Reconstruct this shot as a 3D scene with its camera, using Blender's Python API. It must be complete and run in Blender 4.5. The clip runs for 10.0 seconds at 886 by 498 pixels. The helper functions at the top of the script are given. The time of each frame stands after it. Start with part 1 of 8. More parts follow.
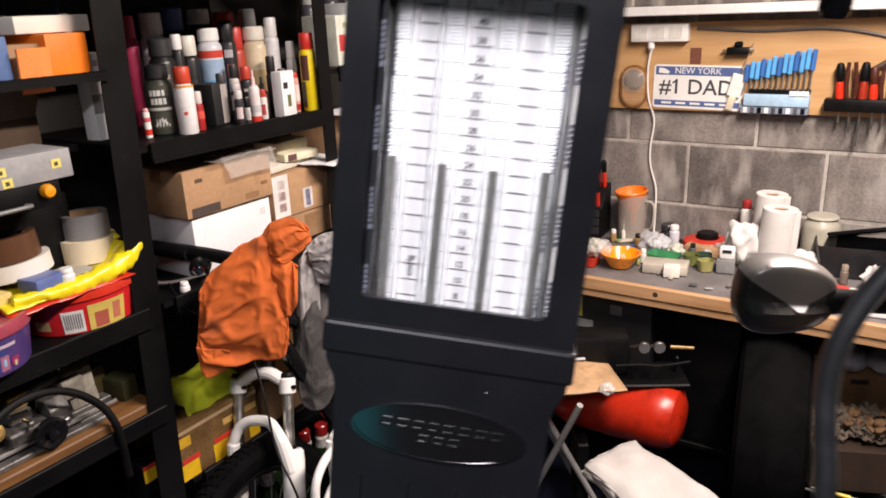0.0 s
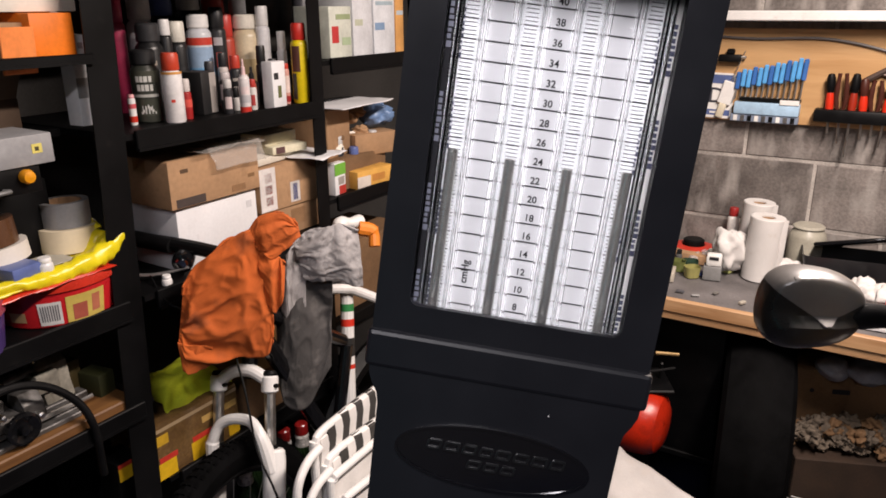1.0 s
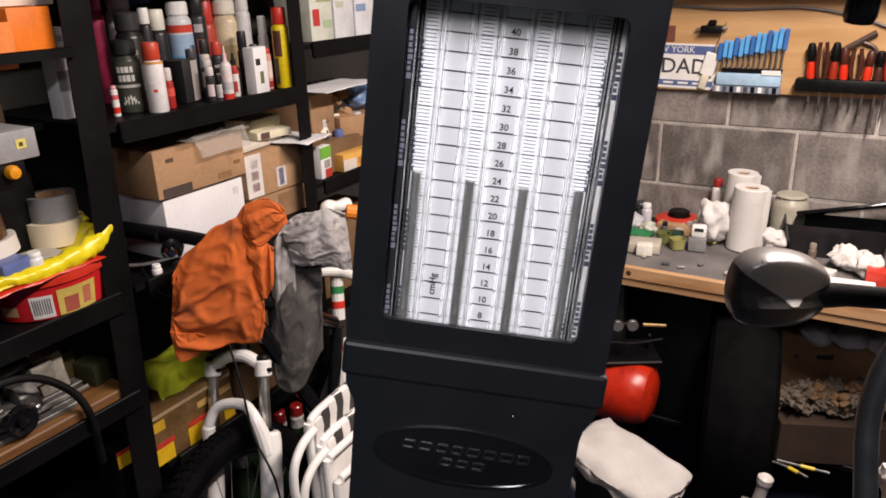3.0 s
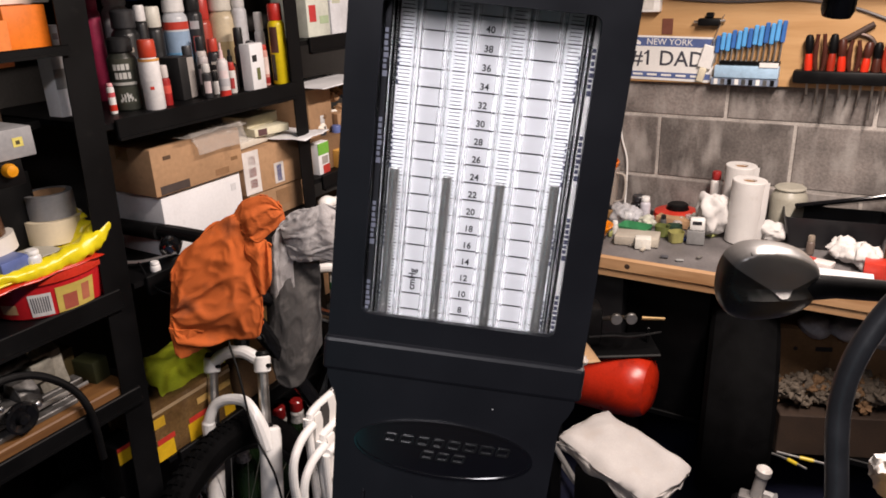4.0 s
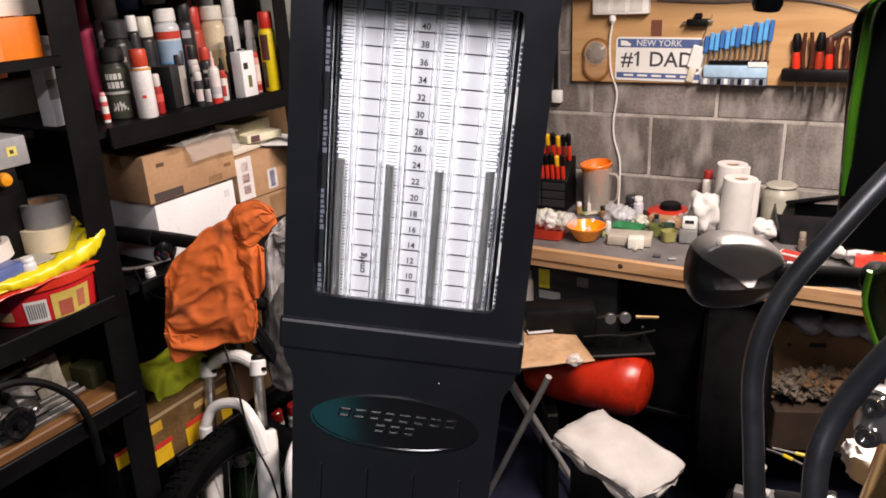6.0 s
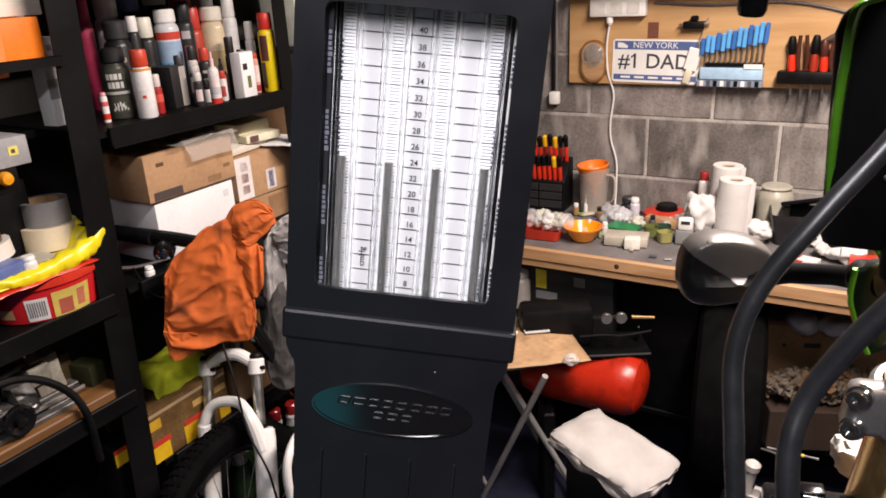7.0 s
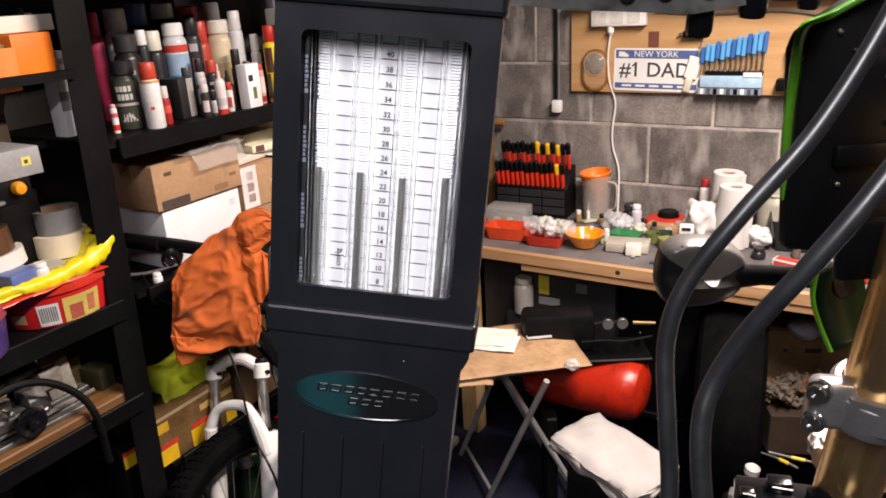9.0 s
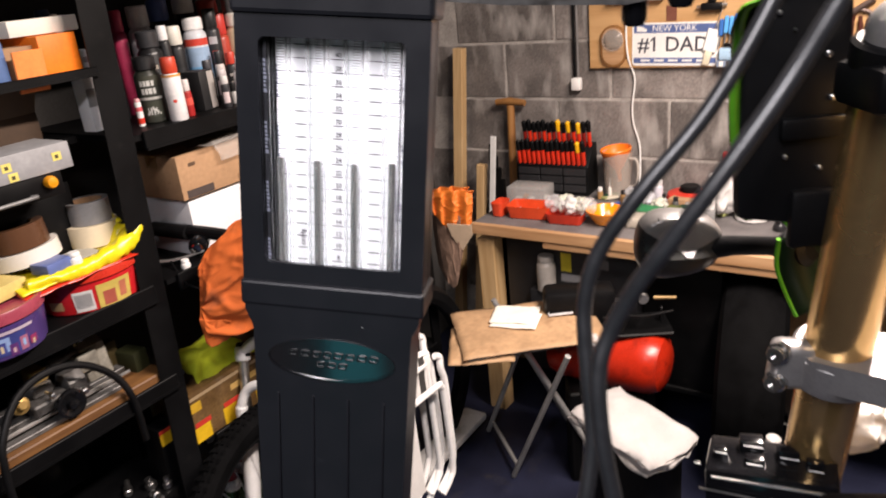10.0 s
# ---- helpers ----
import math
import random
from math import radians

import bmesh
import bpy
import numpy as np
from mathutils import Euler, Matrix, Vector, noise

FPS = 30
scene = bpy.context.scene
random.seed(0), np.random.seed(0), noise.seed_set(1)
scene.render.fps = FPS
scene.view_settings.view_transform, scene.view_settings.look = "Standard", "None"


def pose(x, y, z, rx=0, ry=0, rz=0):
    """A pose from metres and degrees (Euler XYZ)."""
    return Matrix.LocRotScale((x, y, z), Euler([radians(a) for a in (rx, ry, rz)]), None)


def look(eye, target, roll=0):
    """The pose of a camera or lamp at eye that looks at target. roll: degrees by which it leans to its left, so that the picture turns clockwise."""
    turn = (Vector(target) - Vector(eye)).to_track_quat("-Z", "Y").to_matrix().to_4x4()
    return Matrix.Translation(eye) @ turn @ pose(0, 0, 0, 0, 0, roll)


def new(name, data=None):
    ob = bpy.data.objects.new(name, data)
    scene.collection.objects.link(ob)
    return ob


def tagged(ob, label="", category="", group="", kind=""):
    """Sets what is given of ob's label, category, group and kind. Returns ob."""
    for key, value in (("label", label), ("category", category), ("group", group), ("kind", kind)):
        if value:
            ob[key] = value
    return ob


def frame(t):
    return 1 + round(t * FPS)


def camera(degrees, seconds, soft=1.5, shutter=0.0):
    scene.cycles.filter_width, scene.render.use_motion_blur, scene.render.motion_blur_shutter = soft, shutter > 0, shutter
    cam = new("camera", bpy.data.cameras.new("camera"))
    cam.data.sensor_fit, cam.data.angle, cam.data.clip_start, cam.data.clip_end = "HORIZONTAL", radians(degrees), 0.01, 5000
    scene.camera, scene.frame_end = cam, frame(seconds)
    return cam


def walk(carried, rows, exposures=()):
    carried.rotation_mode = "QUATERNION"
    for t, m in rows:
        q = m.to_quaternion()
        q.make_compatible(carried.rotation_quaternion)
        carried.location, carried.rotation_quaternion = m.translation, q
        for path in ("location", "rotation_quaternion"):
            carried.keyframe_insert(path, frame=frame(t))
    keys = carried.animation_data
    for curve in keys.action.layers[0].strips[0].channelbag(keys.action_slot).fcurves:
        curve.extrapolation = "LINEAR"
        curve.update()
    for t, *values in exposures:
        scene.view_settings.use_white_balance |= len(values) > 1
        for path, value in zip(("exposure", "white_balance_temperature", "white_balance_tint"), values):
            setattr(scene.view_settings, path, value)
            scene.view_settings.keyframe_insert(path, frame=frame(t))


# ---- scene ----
cam = camera(62.0, 10.0, soft=1.7, shutter=0.8)
PATH = [
    (0, (0.194, 0.212, 1.656), (-0.858, 1.794, 1.031), -2.5),
    (0.5, (0.157, 0.216, 1.646), (-0.87, 1.814, 1.019), -0.8),
    (1, (0.151, 0.221, 1.649), (-0.847, 1.835, 1.019), -0.3),
    (1.5, (0.151, 0.217, 1.651), (-0.848, 1.83, 1.018), 0.1),
    (2, (0.151, 0.215, 1.655), (-0.831, 1.831, 1.006), 1.0),
    (2.5, (0.158, 0.215, 1.667), (-0.806, 1.831, 0.99), -0.9),
    (4, (0.175, 0.217, 1.671), (-0.793, 1.817, 0.961), -2.2),
    (4.5, (0.181, 0.219, 1.671), (-0.788, 1.816, 0.956), -2.6),
    (5, (0.193, 0.221, 1.672), (-0.779, 1.819, 0.964), -3.1),
    (5.5, (0.202, 0.217, 1.668), (-0.773, 1.816, 0.969), -3.3),
    (7, (0.213, 0.199, 1.67), (-0.756, 1.806, 0.977), -3.0),
    (7.5, (0.225, 0.194, 1.673), (-0.757, 1.795, 0.985), -3.3),
    (8, (0.234, 0.187, 1.673), (-0.761, 1.779, 0.982), -3.4),
    (8.5, (0.239, 0.181, 1.675), (-0.754, 1.777, 0.993), -3.3),
    (9, (0.248, 0.18, 1.678), (-0.746, 1.781, 1.006), -3.4),
    (9.5, (0.263, 0.175, 1.682), (-0.754, 1.762, 1.011), -4.2),
    (10, (0.308, 0.169, 1.687), (-0.76, 1.703, 0.975), -5.9),
]
walk(cam, [(t, look(eye, target, roll)) for t, eye, target, roll in PATH], exposures=[(0.0, 0.32), (0.6, -0.02), (1.0, -0.08), (2.5, -0.10), (4.5, -0.03), (7.5, 0.21), (9.0, 0.29), (10.0, 0.53)])

# ---- light ----
world = bpy.data.worlds.new("garage_world")
scene.world = world
world.use_nodes = True
world.node_tree.nodes["Background"].inputs[0].default_value = (0.0009, 0.0009, 0.0011, 1)
world.node_tree.nodes["Background"].inputs[1].default_value = 1.0
scene.view_settings.exposure = 0.0


def area_lamp(name, m, sx, sy, watts, colour):
    data = bpy.data.lights.new(name, "AREA")
    data.shape, data.size, data.size_y, data.energy, data.color = "RECTANGLE", sx, sy, watts, colour
    ob = new(name, data)
    ob.matrix_world = m
    return ob


# ceiling batten over the middle of the garage, and an unseen second one added to light the gauge
area_lamp("batten_light", look((0.36, 1.55, 2.38), (0.36, 1.55, 0.0)), 0.12, 1.2, 89, (1.0, 0.85, 0.765))
area_lamp("batten_light_rear", look((0.36, -0.45, 2.37), (0.36, -0.45, 0.0)), 0.12, 1.2, 21, (1.0, 0.95, 1.0))


# ---- materials ----
def mat(name, rgb, rough=0.5, metal=0.0, var=0.18, scale=9.0, bump=0.12, grain=140.0, coat=0.0, dirt=None, dirt_at=0.62, jitter=0.0, relief=0.0007, spec=0.5, streak=0.0):
    """A surface with slow colour drift, fine grain, and optional dirt in blotches."""
    m = bpy.data.materials.new(name)
    m.use_nodes = True
    n, l = m.node_tree.nodes, m.node_tree.links
    b = n["Principled BSDF"]
    b.inputs["Roughness"].default_value = rough
    b.inputs["Metallic"].default_value = metal
    b.inputs["Coat Weight"].default_value = coat
    b.inputs["Specular IOR Level"].default_value = spec
    tc = n.new("ShaderNodeTexCoord")
    n1, n2 = n.new("ShaderNodeTexNoise"), n.new("ShaderNodeTexNoise")
    place = tc.outputs["Object"]
    if jitter:
        own, far = n.new("ShaderNodeObjectInfo"), n.new("ShaderNodeVectorMath")
        far.operation = "MULTIPLY_ADD"
        far.inputs[1].default_value = (37.0, 53.0, 71.0)
        l.new(own.outputs["Random"], far.inputs[0])
        l.new(place, far.inputs[2])
        place = far.outputs[0]
    for node, s, d in ((n1, scale, 4.0), (n2, grain, 3.0)):
        node.inputs["Scale"].default_value = s
        node.inputs["Detail"].default_value = d
        l.new(place, node.inputs["Vector"])
    ramp = n.new("ShaderNodeMapRange")
    ramp.inputs["From Min"].default_value, ramp.inputs["From Max"].default_value = 0.3, 0.7
    ramp.inputs["To Min"].default_value, ramp.inputs["To Max"].default_value = 1 - var, 1 + var
    l.new(n1.outputs["Fac"], ramp.inputs["Value"])
    fine = n.new("ShaderNodeMapRange")
    fine.inputs["From Min"].default_value, fine.inputs["From Max"].default_value = 0.3, 0.7
    fine.inputs["To Min"].default_value, fine.inputs["To Max"].default_value = 1 - var * 0.5, 1 + var * 0.5
    l.new(n2.outputs["Fac"], fine.inputs["Value"])
    mul = n.new("ShaderNodeMath")
    mul.operation = "MULTIPLY"
    l.new(ramp.outputs[0], mul.inputs[0])
    l.new(fine.outputs[0], mul.inputs[1])
    last = mul.outputs[0]
    if jitter:
        info = n.new("ShaderNodeObjectInfo")
        jr = n.new("ShaderNodeMapRange")
        jr.inputs["To Min"].default_value, jr.inputs["To Max"].default_value = 1 - jitter, 1 + jitter
        l.new(info.outputs["Random"], jr.inputs["Value"])
        m2 = n.new("ShaderNodeMath")
        m2.operation = "MULTIPLY"
        l.new(last, m2.inputs[0])
        l.new(jr.outputs[0], m2.inputs[1])
        last = m2.outputs[0]
    col = n.new("ShaderNodeVectorMath")
    col.operation = "SCALE"
    col.inputs[0].default_value = rgb
    l.new(last, col.inputs["Scale"])
    out = col.outputs[0]
    if dirt:
        n3 = n.new("ShaderNodeTexNoise")
        n3.inputs["Scale"].default_value, n3.inputs["Detail"].default_value = scale * 2.3, 6.0
        if streak:
            mp = n.new("ShaderNodeMapping")
            mp.inputs["Scale"].default_value = (1.0, 1.0, streak)
            l.new(place, mp.inputs["Vector"])
            l.new(mp.outputs[0], n3.inputs["Vector"])
        else:
            l.new(place, n3.inputs["Vector"])
        dr = n.new("ShaderNodeMapRange")
        dr.inputs["From Min"].default_value, dr.inputs["From Max"].default_value = dirt_at - 0.1, dirt_at + 0.12
        l.new(n3.outputs["Fac"], dr.inputs["Value"])
        mix = n.new("ShaderNodeMix")
        mix.data_type = "RGBA"
        mix.inputs["B"].default_value = (*dirt, 1)
        l.new(dr.outputs[0], mix.inputs["Factor"])
        l.new(out, mix.inputs["A"])
        out = mix.outputs["Result"]
    l.new(out, b.inputs["Base Color"])
    rr = n.new("ShaderNodeMapRange")
    rr.inputs["To Min"].default_value, rr.inputs["To Max"].default_value = max(0.02, rough - 0.12), min(1, rough + 0.12)
    l.new(n1.outputs["Fac"], rr.inputs["Value"])
    l.new(rr.outputs[0], b.inputs["Roughness"])
    if bump:
        bp = n.new("ShaderNodeBump")
        bp.inputs["Strength"].default_value = bump
        bp.inputs["Distance"].default_value = relief
        l.new(n2.outputs["Fac"], bp.inputs["Height"])
        l.new(bp.outputs[0], b.inputs["Normal"])
    return m


def wood(name, rgb, dark, rough=0.55, stretch=(1.2, 14, 14), jitter=0.1):
    m = bpy.data.materials.new(name)
    m.use_nodes = True
    n, l = m.node_tree.nodes, m.node_tree.links
    b = n["Principled BSDF"]
    b.inputs["Roughness"].default_value = rough
    tc, mp, nz, fine = n.new("ShaderNodeTexCoord"), n.new("ShaderNodeMapping"), n.new("ShaderNodeTexNoise"), n.new("ShaderNodeTexNoise")
    mp.inputs["Scale"].default_value = stretch
    l.new(tc.outputs["Object"], mp.inputs["Vector"])
    nz.inputs["Scale"].default_value, nz.inputs["Detail"].default_value, nz.inputs["Distortion"].default_value = 3.0, 5.0, 0.6
    fine.inputs["Scale"].default_value, fine.inputs["Detail"].default_value = 25.0, 3.0
    l.new(mp.outputs[0], nz.inputs["Vector"])
    l.new(mp.outputs[0], fine.inputs["Vector"])
    r = n.new("ShaderNodeValToRGB")
    r.color_ramp.elements[0].position, r.color_ramp.elements[0].color = 0.32, (*dark, 1)
    r.color_ramp.elements[1].position, r.color_ramp.elements[1].color = 0.62, (*rgb, 1)
    l.new(nz.outputs["Fac"], r.inputs["Fac"])
    info, jr, sc = n.new("ShaderNodeObjectInfo"), n.new("ShaderNodeMapRange"), n.new("ShaderNodeVectorMath")
    jr.inputs["To Min"].default_value, jr.inputs["To Max"].default_value = 1 - jitter, 1 + jitter
    l.new(info.outputs["Random"], jr.inputs["Value"])
    sc.operation = "SCALE"
    l.new(r.outputs["Color"], sc.inputs[0])
    l.new(jr.outputs[0], sc.inputs["Scale"])
    l.new(sc.outputs[0], b.inputs["Base Color"])
    bp = n.new("ShaderNodeBump")
    bp.inputs["Strength"].default_value, bp.inputs["Distance"].default_value = 0.15, 0.003
    l.new(fine.outputs["Fac"], bp.inputs["Height"])
    l.new(bp.outputs[0], b.inputs["Normal"])
    return m


def glass(name, rgb=(0.95, 0.97, 0.97), rough=0.02, ior=1.45):
    m = bpy.data.materials.new(name)
    m.use_nodes = True
    b = m.node_tree.nodes["Principled BSDF"]
    b.inputs["Base Color"].default_value = (*rgb, 1)
    b.inputs["Roughness"].default_value = rough
    b.inputs["Transmission Weight"].default_value = 1.0
    b.inputs["IOR"].default_value = ior
    return m



def film(name, rgb=(0.75, 0.75, 0.77), lo=0.15, hi=0.55):
    """Thin clear plastic: mostly see-through, with a milky sheen."""
    m = bpy.data.materials.new(name)
    m.use_nodes = True
    n, l = m.node_tree.nodes, m.node_tree.links
    b = n["Principled BSDF"]
    b.inputs["Base Color"].default_value = (*rgb, 1)
    b.inputs["Roughness"].default_value = 0.18
    nz = n.new("ShaderNodeTexNoise")
    nz.inputs["Scale"].default_value = 30.0
    rr = n.new("ShaderNodeMapRange")
    rr.inputs["To Min"].default_value, rr.inputs["To Max"].default_value = lo, hi
    l.new(nz.outputs["Fac"], rr.inputs["Value"])
    clear, mix = n.new("ShaderNodeBsdfTransparent"), n.new("ShaderNodeMixShader")
    l.new(rr.outputs[0], mix.inputs[0])
    l.new(clear.outputs[0], mix.inputs[1])
    l.new(b.outputs[0], mix.inputs[2])
    l.new(mix.outputs[0], n["Material Output"].inputs["Surface"])
    return m


cache = {}


def paint(rgb, rough=0.45, metal=0.0, **k):
    """Plain coloured stock for packaging and small parts."""
    key = (rgb, rough, metal, tuple(sorted(k.items())))
    if key not in cache:
        cache[key] = mat("paint", rgb, rough, metal, **{"var": 0.12, "scale": 25.0, "bump": 0.05, **k})
    return cache[key]


BLOCK = mat("concrete_block", (0.155, 0.136, 0.126), 0.9, var=0.42, scale=7.0, bump=0.5, grain=110, dirt=(0.34, 0.315, 0.295), dirt_at=0.60, jitter=0.2, relief=0.003, streak=0.35)
# packing paper, its colour lowered for the shade below the bench
SHADED_PAPER = mat("shaded_paper", (0.13, 0.103, 0.078), 0.9, var=0.25, scale=30, bump=0.2)
PALE_MIX = mat("pale_packing", (0.50, 0.50, 0.42), 0.7, var=0.25, scale=40, bump=0.2)
MORTAR = mat("mortar", (0.36, 0.33, 0.305), 0.95, var=0.4, scale=9, bump=0.6, grain=200)
PLASTER = mat("grey_wall", (0.05, 0.047, 0.045), 0.95, var=0.25, scale=4, bump=0.4)
CEILING = mat("ceiling_board", (0.10, 0.094, 0.088), 0.9, var=0.12, scale=3, bump=0.2)
FLOOR = mat("blue_floor_paint", (0.012, 0.014, 0.032), 0.55, var=0.3, scale=5, bump=0.25, spec=0.25, dirt=(0.03, 0.028, 0.032), dirt_at=0.68)
BLACK_STEEL = mat("black_powder_coat", (0.003, 0.003, 0.0034), 0.5, var=0.25, scale=12, bump=0.15, grain=400, dirt=(0.011, 0.010, 0.0095), dirt_at=0.74, spec=0.14)
BLACK_PLASTIC = mat("black_plastic", (0.0045, 0.0045, 0.005), 0.42, var=0.2, scale=20, bump=0.1, grain=500, spec=0.16)
CASE = mat("charcoal_case", (0.0122, 0.0125, 0.0155), 0.34, spec=0.38, var=0.10, scale=30, bump=0.08, grain=1500, relief=0.0002, dirt=(0.03, 0.03, 0.034), dirt_at=0.8)
GLOSS_BLACK = mat("gloss_black", (0.006, 0.006, 0.007), 0.12, var=0.1, scale=20, bump=0.0)
BADGE = mat("badge_gloss", (0.006, 0.006, 0.008), 0.05, var=0.1, scale=20, bump=0.0)
BADGE.node_tree.nodes["Principled BSDF"].inputs["IOR"].default_value = 2.3
TYRE = mat("old_tyre", (0.003, 0.003, 0.0033), 0.75, var=0.3, scale=20, bump=0.3, grain=200, spec=0.03)
RUBBER = mat("rubber", (0.0035, 0.0035, 0.004), 0.5, var=0.25, scale=40, bump=0.25, grain=300, dirt=(0.009, 0.009, 0.0095), dirt_at=0.72, spec=0.22)
HOSE = mat("rubber_hose", (0.019, 0.0196, 0.0222), 0.36, spec=0.9, var=0.15, scale=90, bump=0.15, grain=900, relief=0.0002, dirt=(0.035, 0.035, 0.038), dirt_at=0.72)
ROD = mat("brushed_rod", (0.74, 0.72, 0.69), 0.17, 0.85, var=0.05, scale=60, bump=0.02)
STEEL = mat("steel", (0.62, 0.61, 0.60), 0.33, 1.0, var=0.12, scale=30, bump=0.05)
ALU = mat("cast_aluminium", (0.37, 0.355, 0.35), 0.36, 0.65, var=0.10, scale=30, bump=0.1, grain=350, dirt=(0.2, 0.19, 0.18), dirt_at=0.74)
CHROME = mat("chrome", (0.75, 0.75, 0.76), 0.08, 1.0, var=0.05, bump=0.0)
GOLD = mat("gold_anodised", (0.80, 0.52, 0.22), 0.24, 0.90, var=0.08, scale=12, bump=0.03)
# darker copy of the fairing green, with shade in its colour
GREEN_SHADED = mat("green_inner_shaded", (0.002, 0.009, 0.001), 0.4, var=0.15, scale=10, bump=0.05, spec=0.3)
GREEN = mat("green_paint", (0.09, 0.30, 0.015), 0.22, var=0.08, scale=10, bump=0.0, coat=0.6)
PINE = wood("pine", (0.50, 0.30, 0.155), (0.36, 0.19, 0.085))
PINE_UP = wood("pine_upright", (0.60, 0.41, 0.21), (0.47, 0.29, 0.13), stretch=(14, 14, 1.2))
BOARD = wood("ply_board", (0.55, 0.33, 0.15), (0.42, 0.23, 0.09), stretch=(1.0, 8, 8))
HARDWOOD = wood("ash_handle", (0.32, 0.15, 0.045), (0.2, 0.085, 0.025), stretch=(12, 12, 1.5))
CARD = mat("brown_cardboard", (0.36, 0.215, 0.115), 0.85, var=0.15, scale=10, bump=0.15, grain=90, dirt=(0.2, 0.115, 0.06), dirt_at=0.72, jitter=0.12)
TAPE = mat("parcel_tape", (0.30, 0.17, 0.075), 0.28, var=0.1, scale=20, bump=0.05)
KRAFT = mat("kraft_paper", (0.40, 0.25, 0.135), 0.7, var=0.2, scale=9, bump=0.35, grain=60, relief=0.003, dirt=(0.27, 0.155, 0.08), dirt_at=0.66)
# dark carton stock; also carries shade for the packing under the bench
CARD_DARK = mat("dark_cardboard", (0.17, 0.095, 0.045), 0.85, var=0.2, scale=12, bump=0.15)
WHITE_CARD = mat("white_card", (0.74, 0.74, 0.76), 0.7, var=0.06, scale=9, bump=0.05, dirt=(0.5, 0.49, 0.48), dirt_at=0.76)
PAPER = mat("paper", (0.78, 0.74, 0.66), 0.85, var=0.06, scale=14, bump=0.1)
WHITE_PAINT = mat("white_enamel", (0.72, 0.71, 0.70), 0.28, var=0.06, scale=14, bump=0.04, dirt=(0.4, 0.38, 0.36), dirt_at=0.76)
WHITE_PLASTIC = mat("white_plastic", (0.78, 0.77, 0.75), 0.4, var=0.06, scale=16, bump=0.05)
CLOTH_ORANGE = mat("orange_cloth", (0.52, 0.108, 0.016), 0.92, var=0.14, scale=5.5, bump=0.5, grain=700, dirt=(0.16, 0.048, 0.020), dirt_at=0.64, relief=0.001)
PAD_CLOTH = mat("pad_cloth", (0.38, 0.362, 0.355), 0.9, var=0.12, scale=9, bump=0.4, grain=400, dirt=(0.36, 0.33, 0.31), dirt_at=0.66)
MACHINE = mat("machine_grey", (0.13, 0.125, 0.12), 0.42, 0.5, var=0.3, scale=20, bump=0.15, dirt=(0.03, 0.026, 0.022), dirt_at=0.6)
CLOTH_GREY = mat("grey_cloth", (0.36, 0.345, 0.35), 0.95, var=0.25, scale=16, bump=0.5, grain=500, dirt=(0.15, 0.14, 0.14), dirt_at=0.64)
CLOTH_WHITE = mat("white_cloth", (0.62, 0.60, 0.585), 0.9, var=0.08, scale=9, bump=0.4, grain=400, dirt=(0.5, 0.46, 0.42), dirt_at=0.7)
HIVIS = mat("hi_vis_cloth", (0.52, 0.58, 0.02), 0.85, var=0.2, scale=14, bump=0.4, grain=400)
POLY = film("clear_polythene")
SHINY_POLY = film("shiny_polythene", (0.62, 0.58, 0.54), 0.05, 0.40)
CLEAR = glass("clear_acrylic", (0.97, 0.98, 0.98), 0.03, 1.35)
INK = mat("black_ink", (0.012, 0.012, 0.016), 0.6, var=0.05, bump=0.0)
BLUE_INK = mat("blue_ink", (0.045, 0.048, 0.095), 0.6, var=0.05, bump=0.0)


# ---- building helpers ----
def thing(name, x, y, z, label, category, turn=0.0, group="", m=None):
    ob = new(name)
    ob.matrix_world = m if m is not None else pose(x, y, z, 0, 0, turn)
    ob.empty_display_size = 0.05
    return tagged(ob, label, category, group)


def part(name, bm, material, parent=None, label="", smooth=28, m=None):
    me = bpy.data.meshes.new(name)
    bmesh.ops.recalc_face_normals(bm, faces=bm.faces)
    bm.to_mesh(me)
    bm.free()
    me.materials.append(material)
    if smooth:
        me.polygons.foreach_set("use_smooth", [True] * len(me.polygons))
        me.set_sharp_from_angle(angle=radians(smooth))
    ob = new(name, me)
    if parent is not None:
        ob.parent = parent
    if m is not None:
        ob.matrix_local = m
    return tagged(ob, label) if label else ob


def structure(name, bm, material, smooth=0):
    return tagged(part(name, bm, material, smooth=smooth), kind="structure")


def box(bm, x0, y0, z0, x1, y1, z1, bevel=0.0, seg=1, m=None):
    r = bmesh.ops.create_cube(bm, size=1.0, matrix=Matrix.Translation(((x0 + x1) / 2, (y0 + y1) / 2, (z0 + z1) / 2)) @ Matrix.Diagonal((abs(x1 - x0), abs(y1 - y0), abs(z1 - z0), 1)))
    vs = r["verts"]
    if bevel:
        es = list({e for v in vs for e in v.link_edges})
        g = bmesh.ops.bevel(bm, geom=es, offset=bevel, segments=seg, affect="EDGES", profile=0.5)
        vs = list({v for f in g["faces"] for v in f.verts} | {v for v in vs if v.is_valid})
    if m is not None:
        bmesh.ops.transform(bm, matrix=m, verts=[v for v in vs if v.is_valid])
    return bm


def B():
    return bmesh.new()


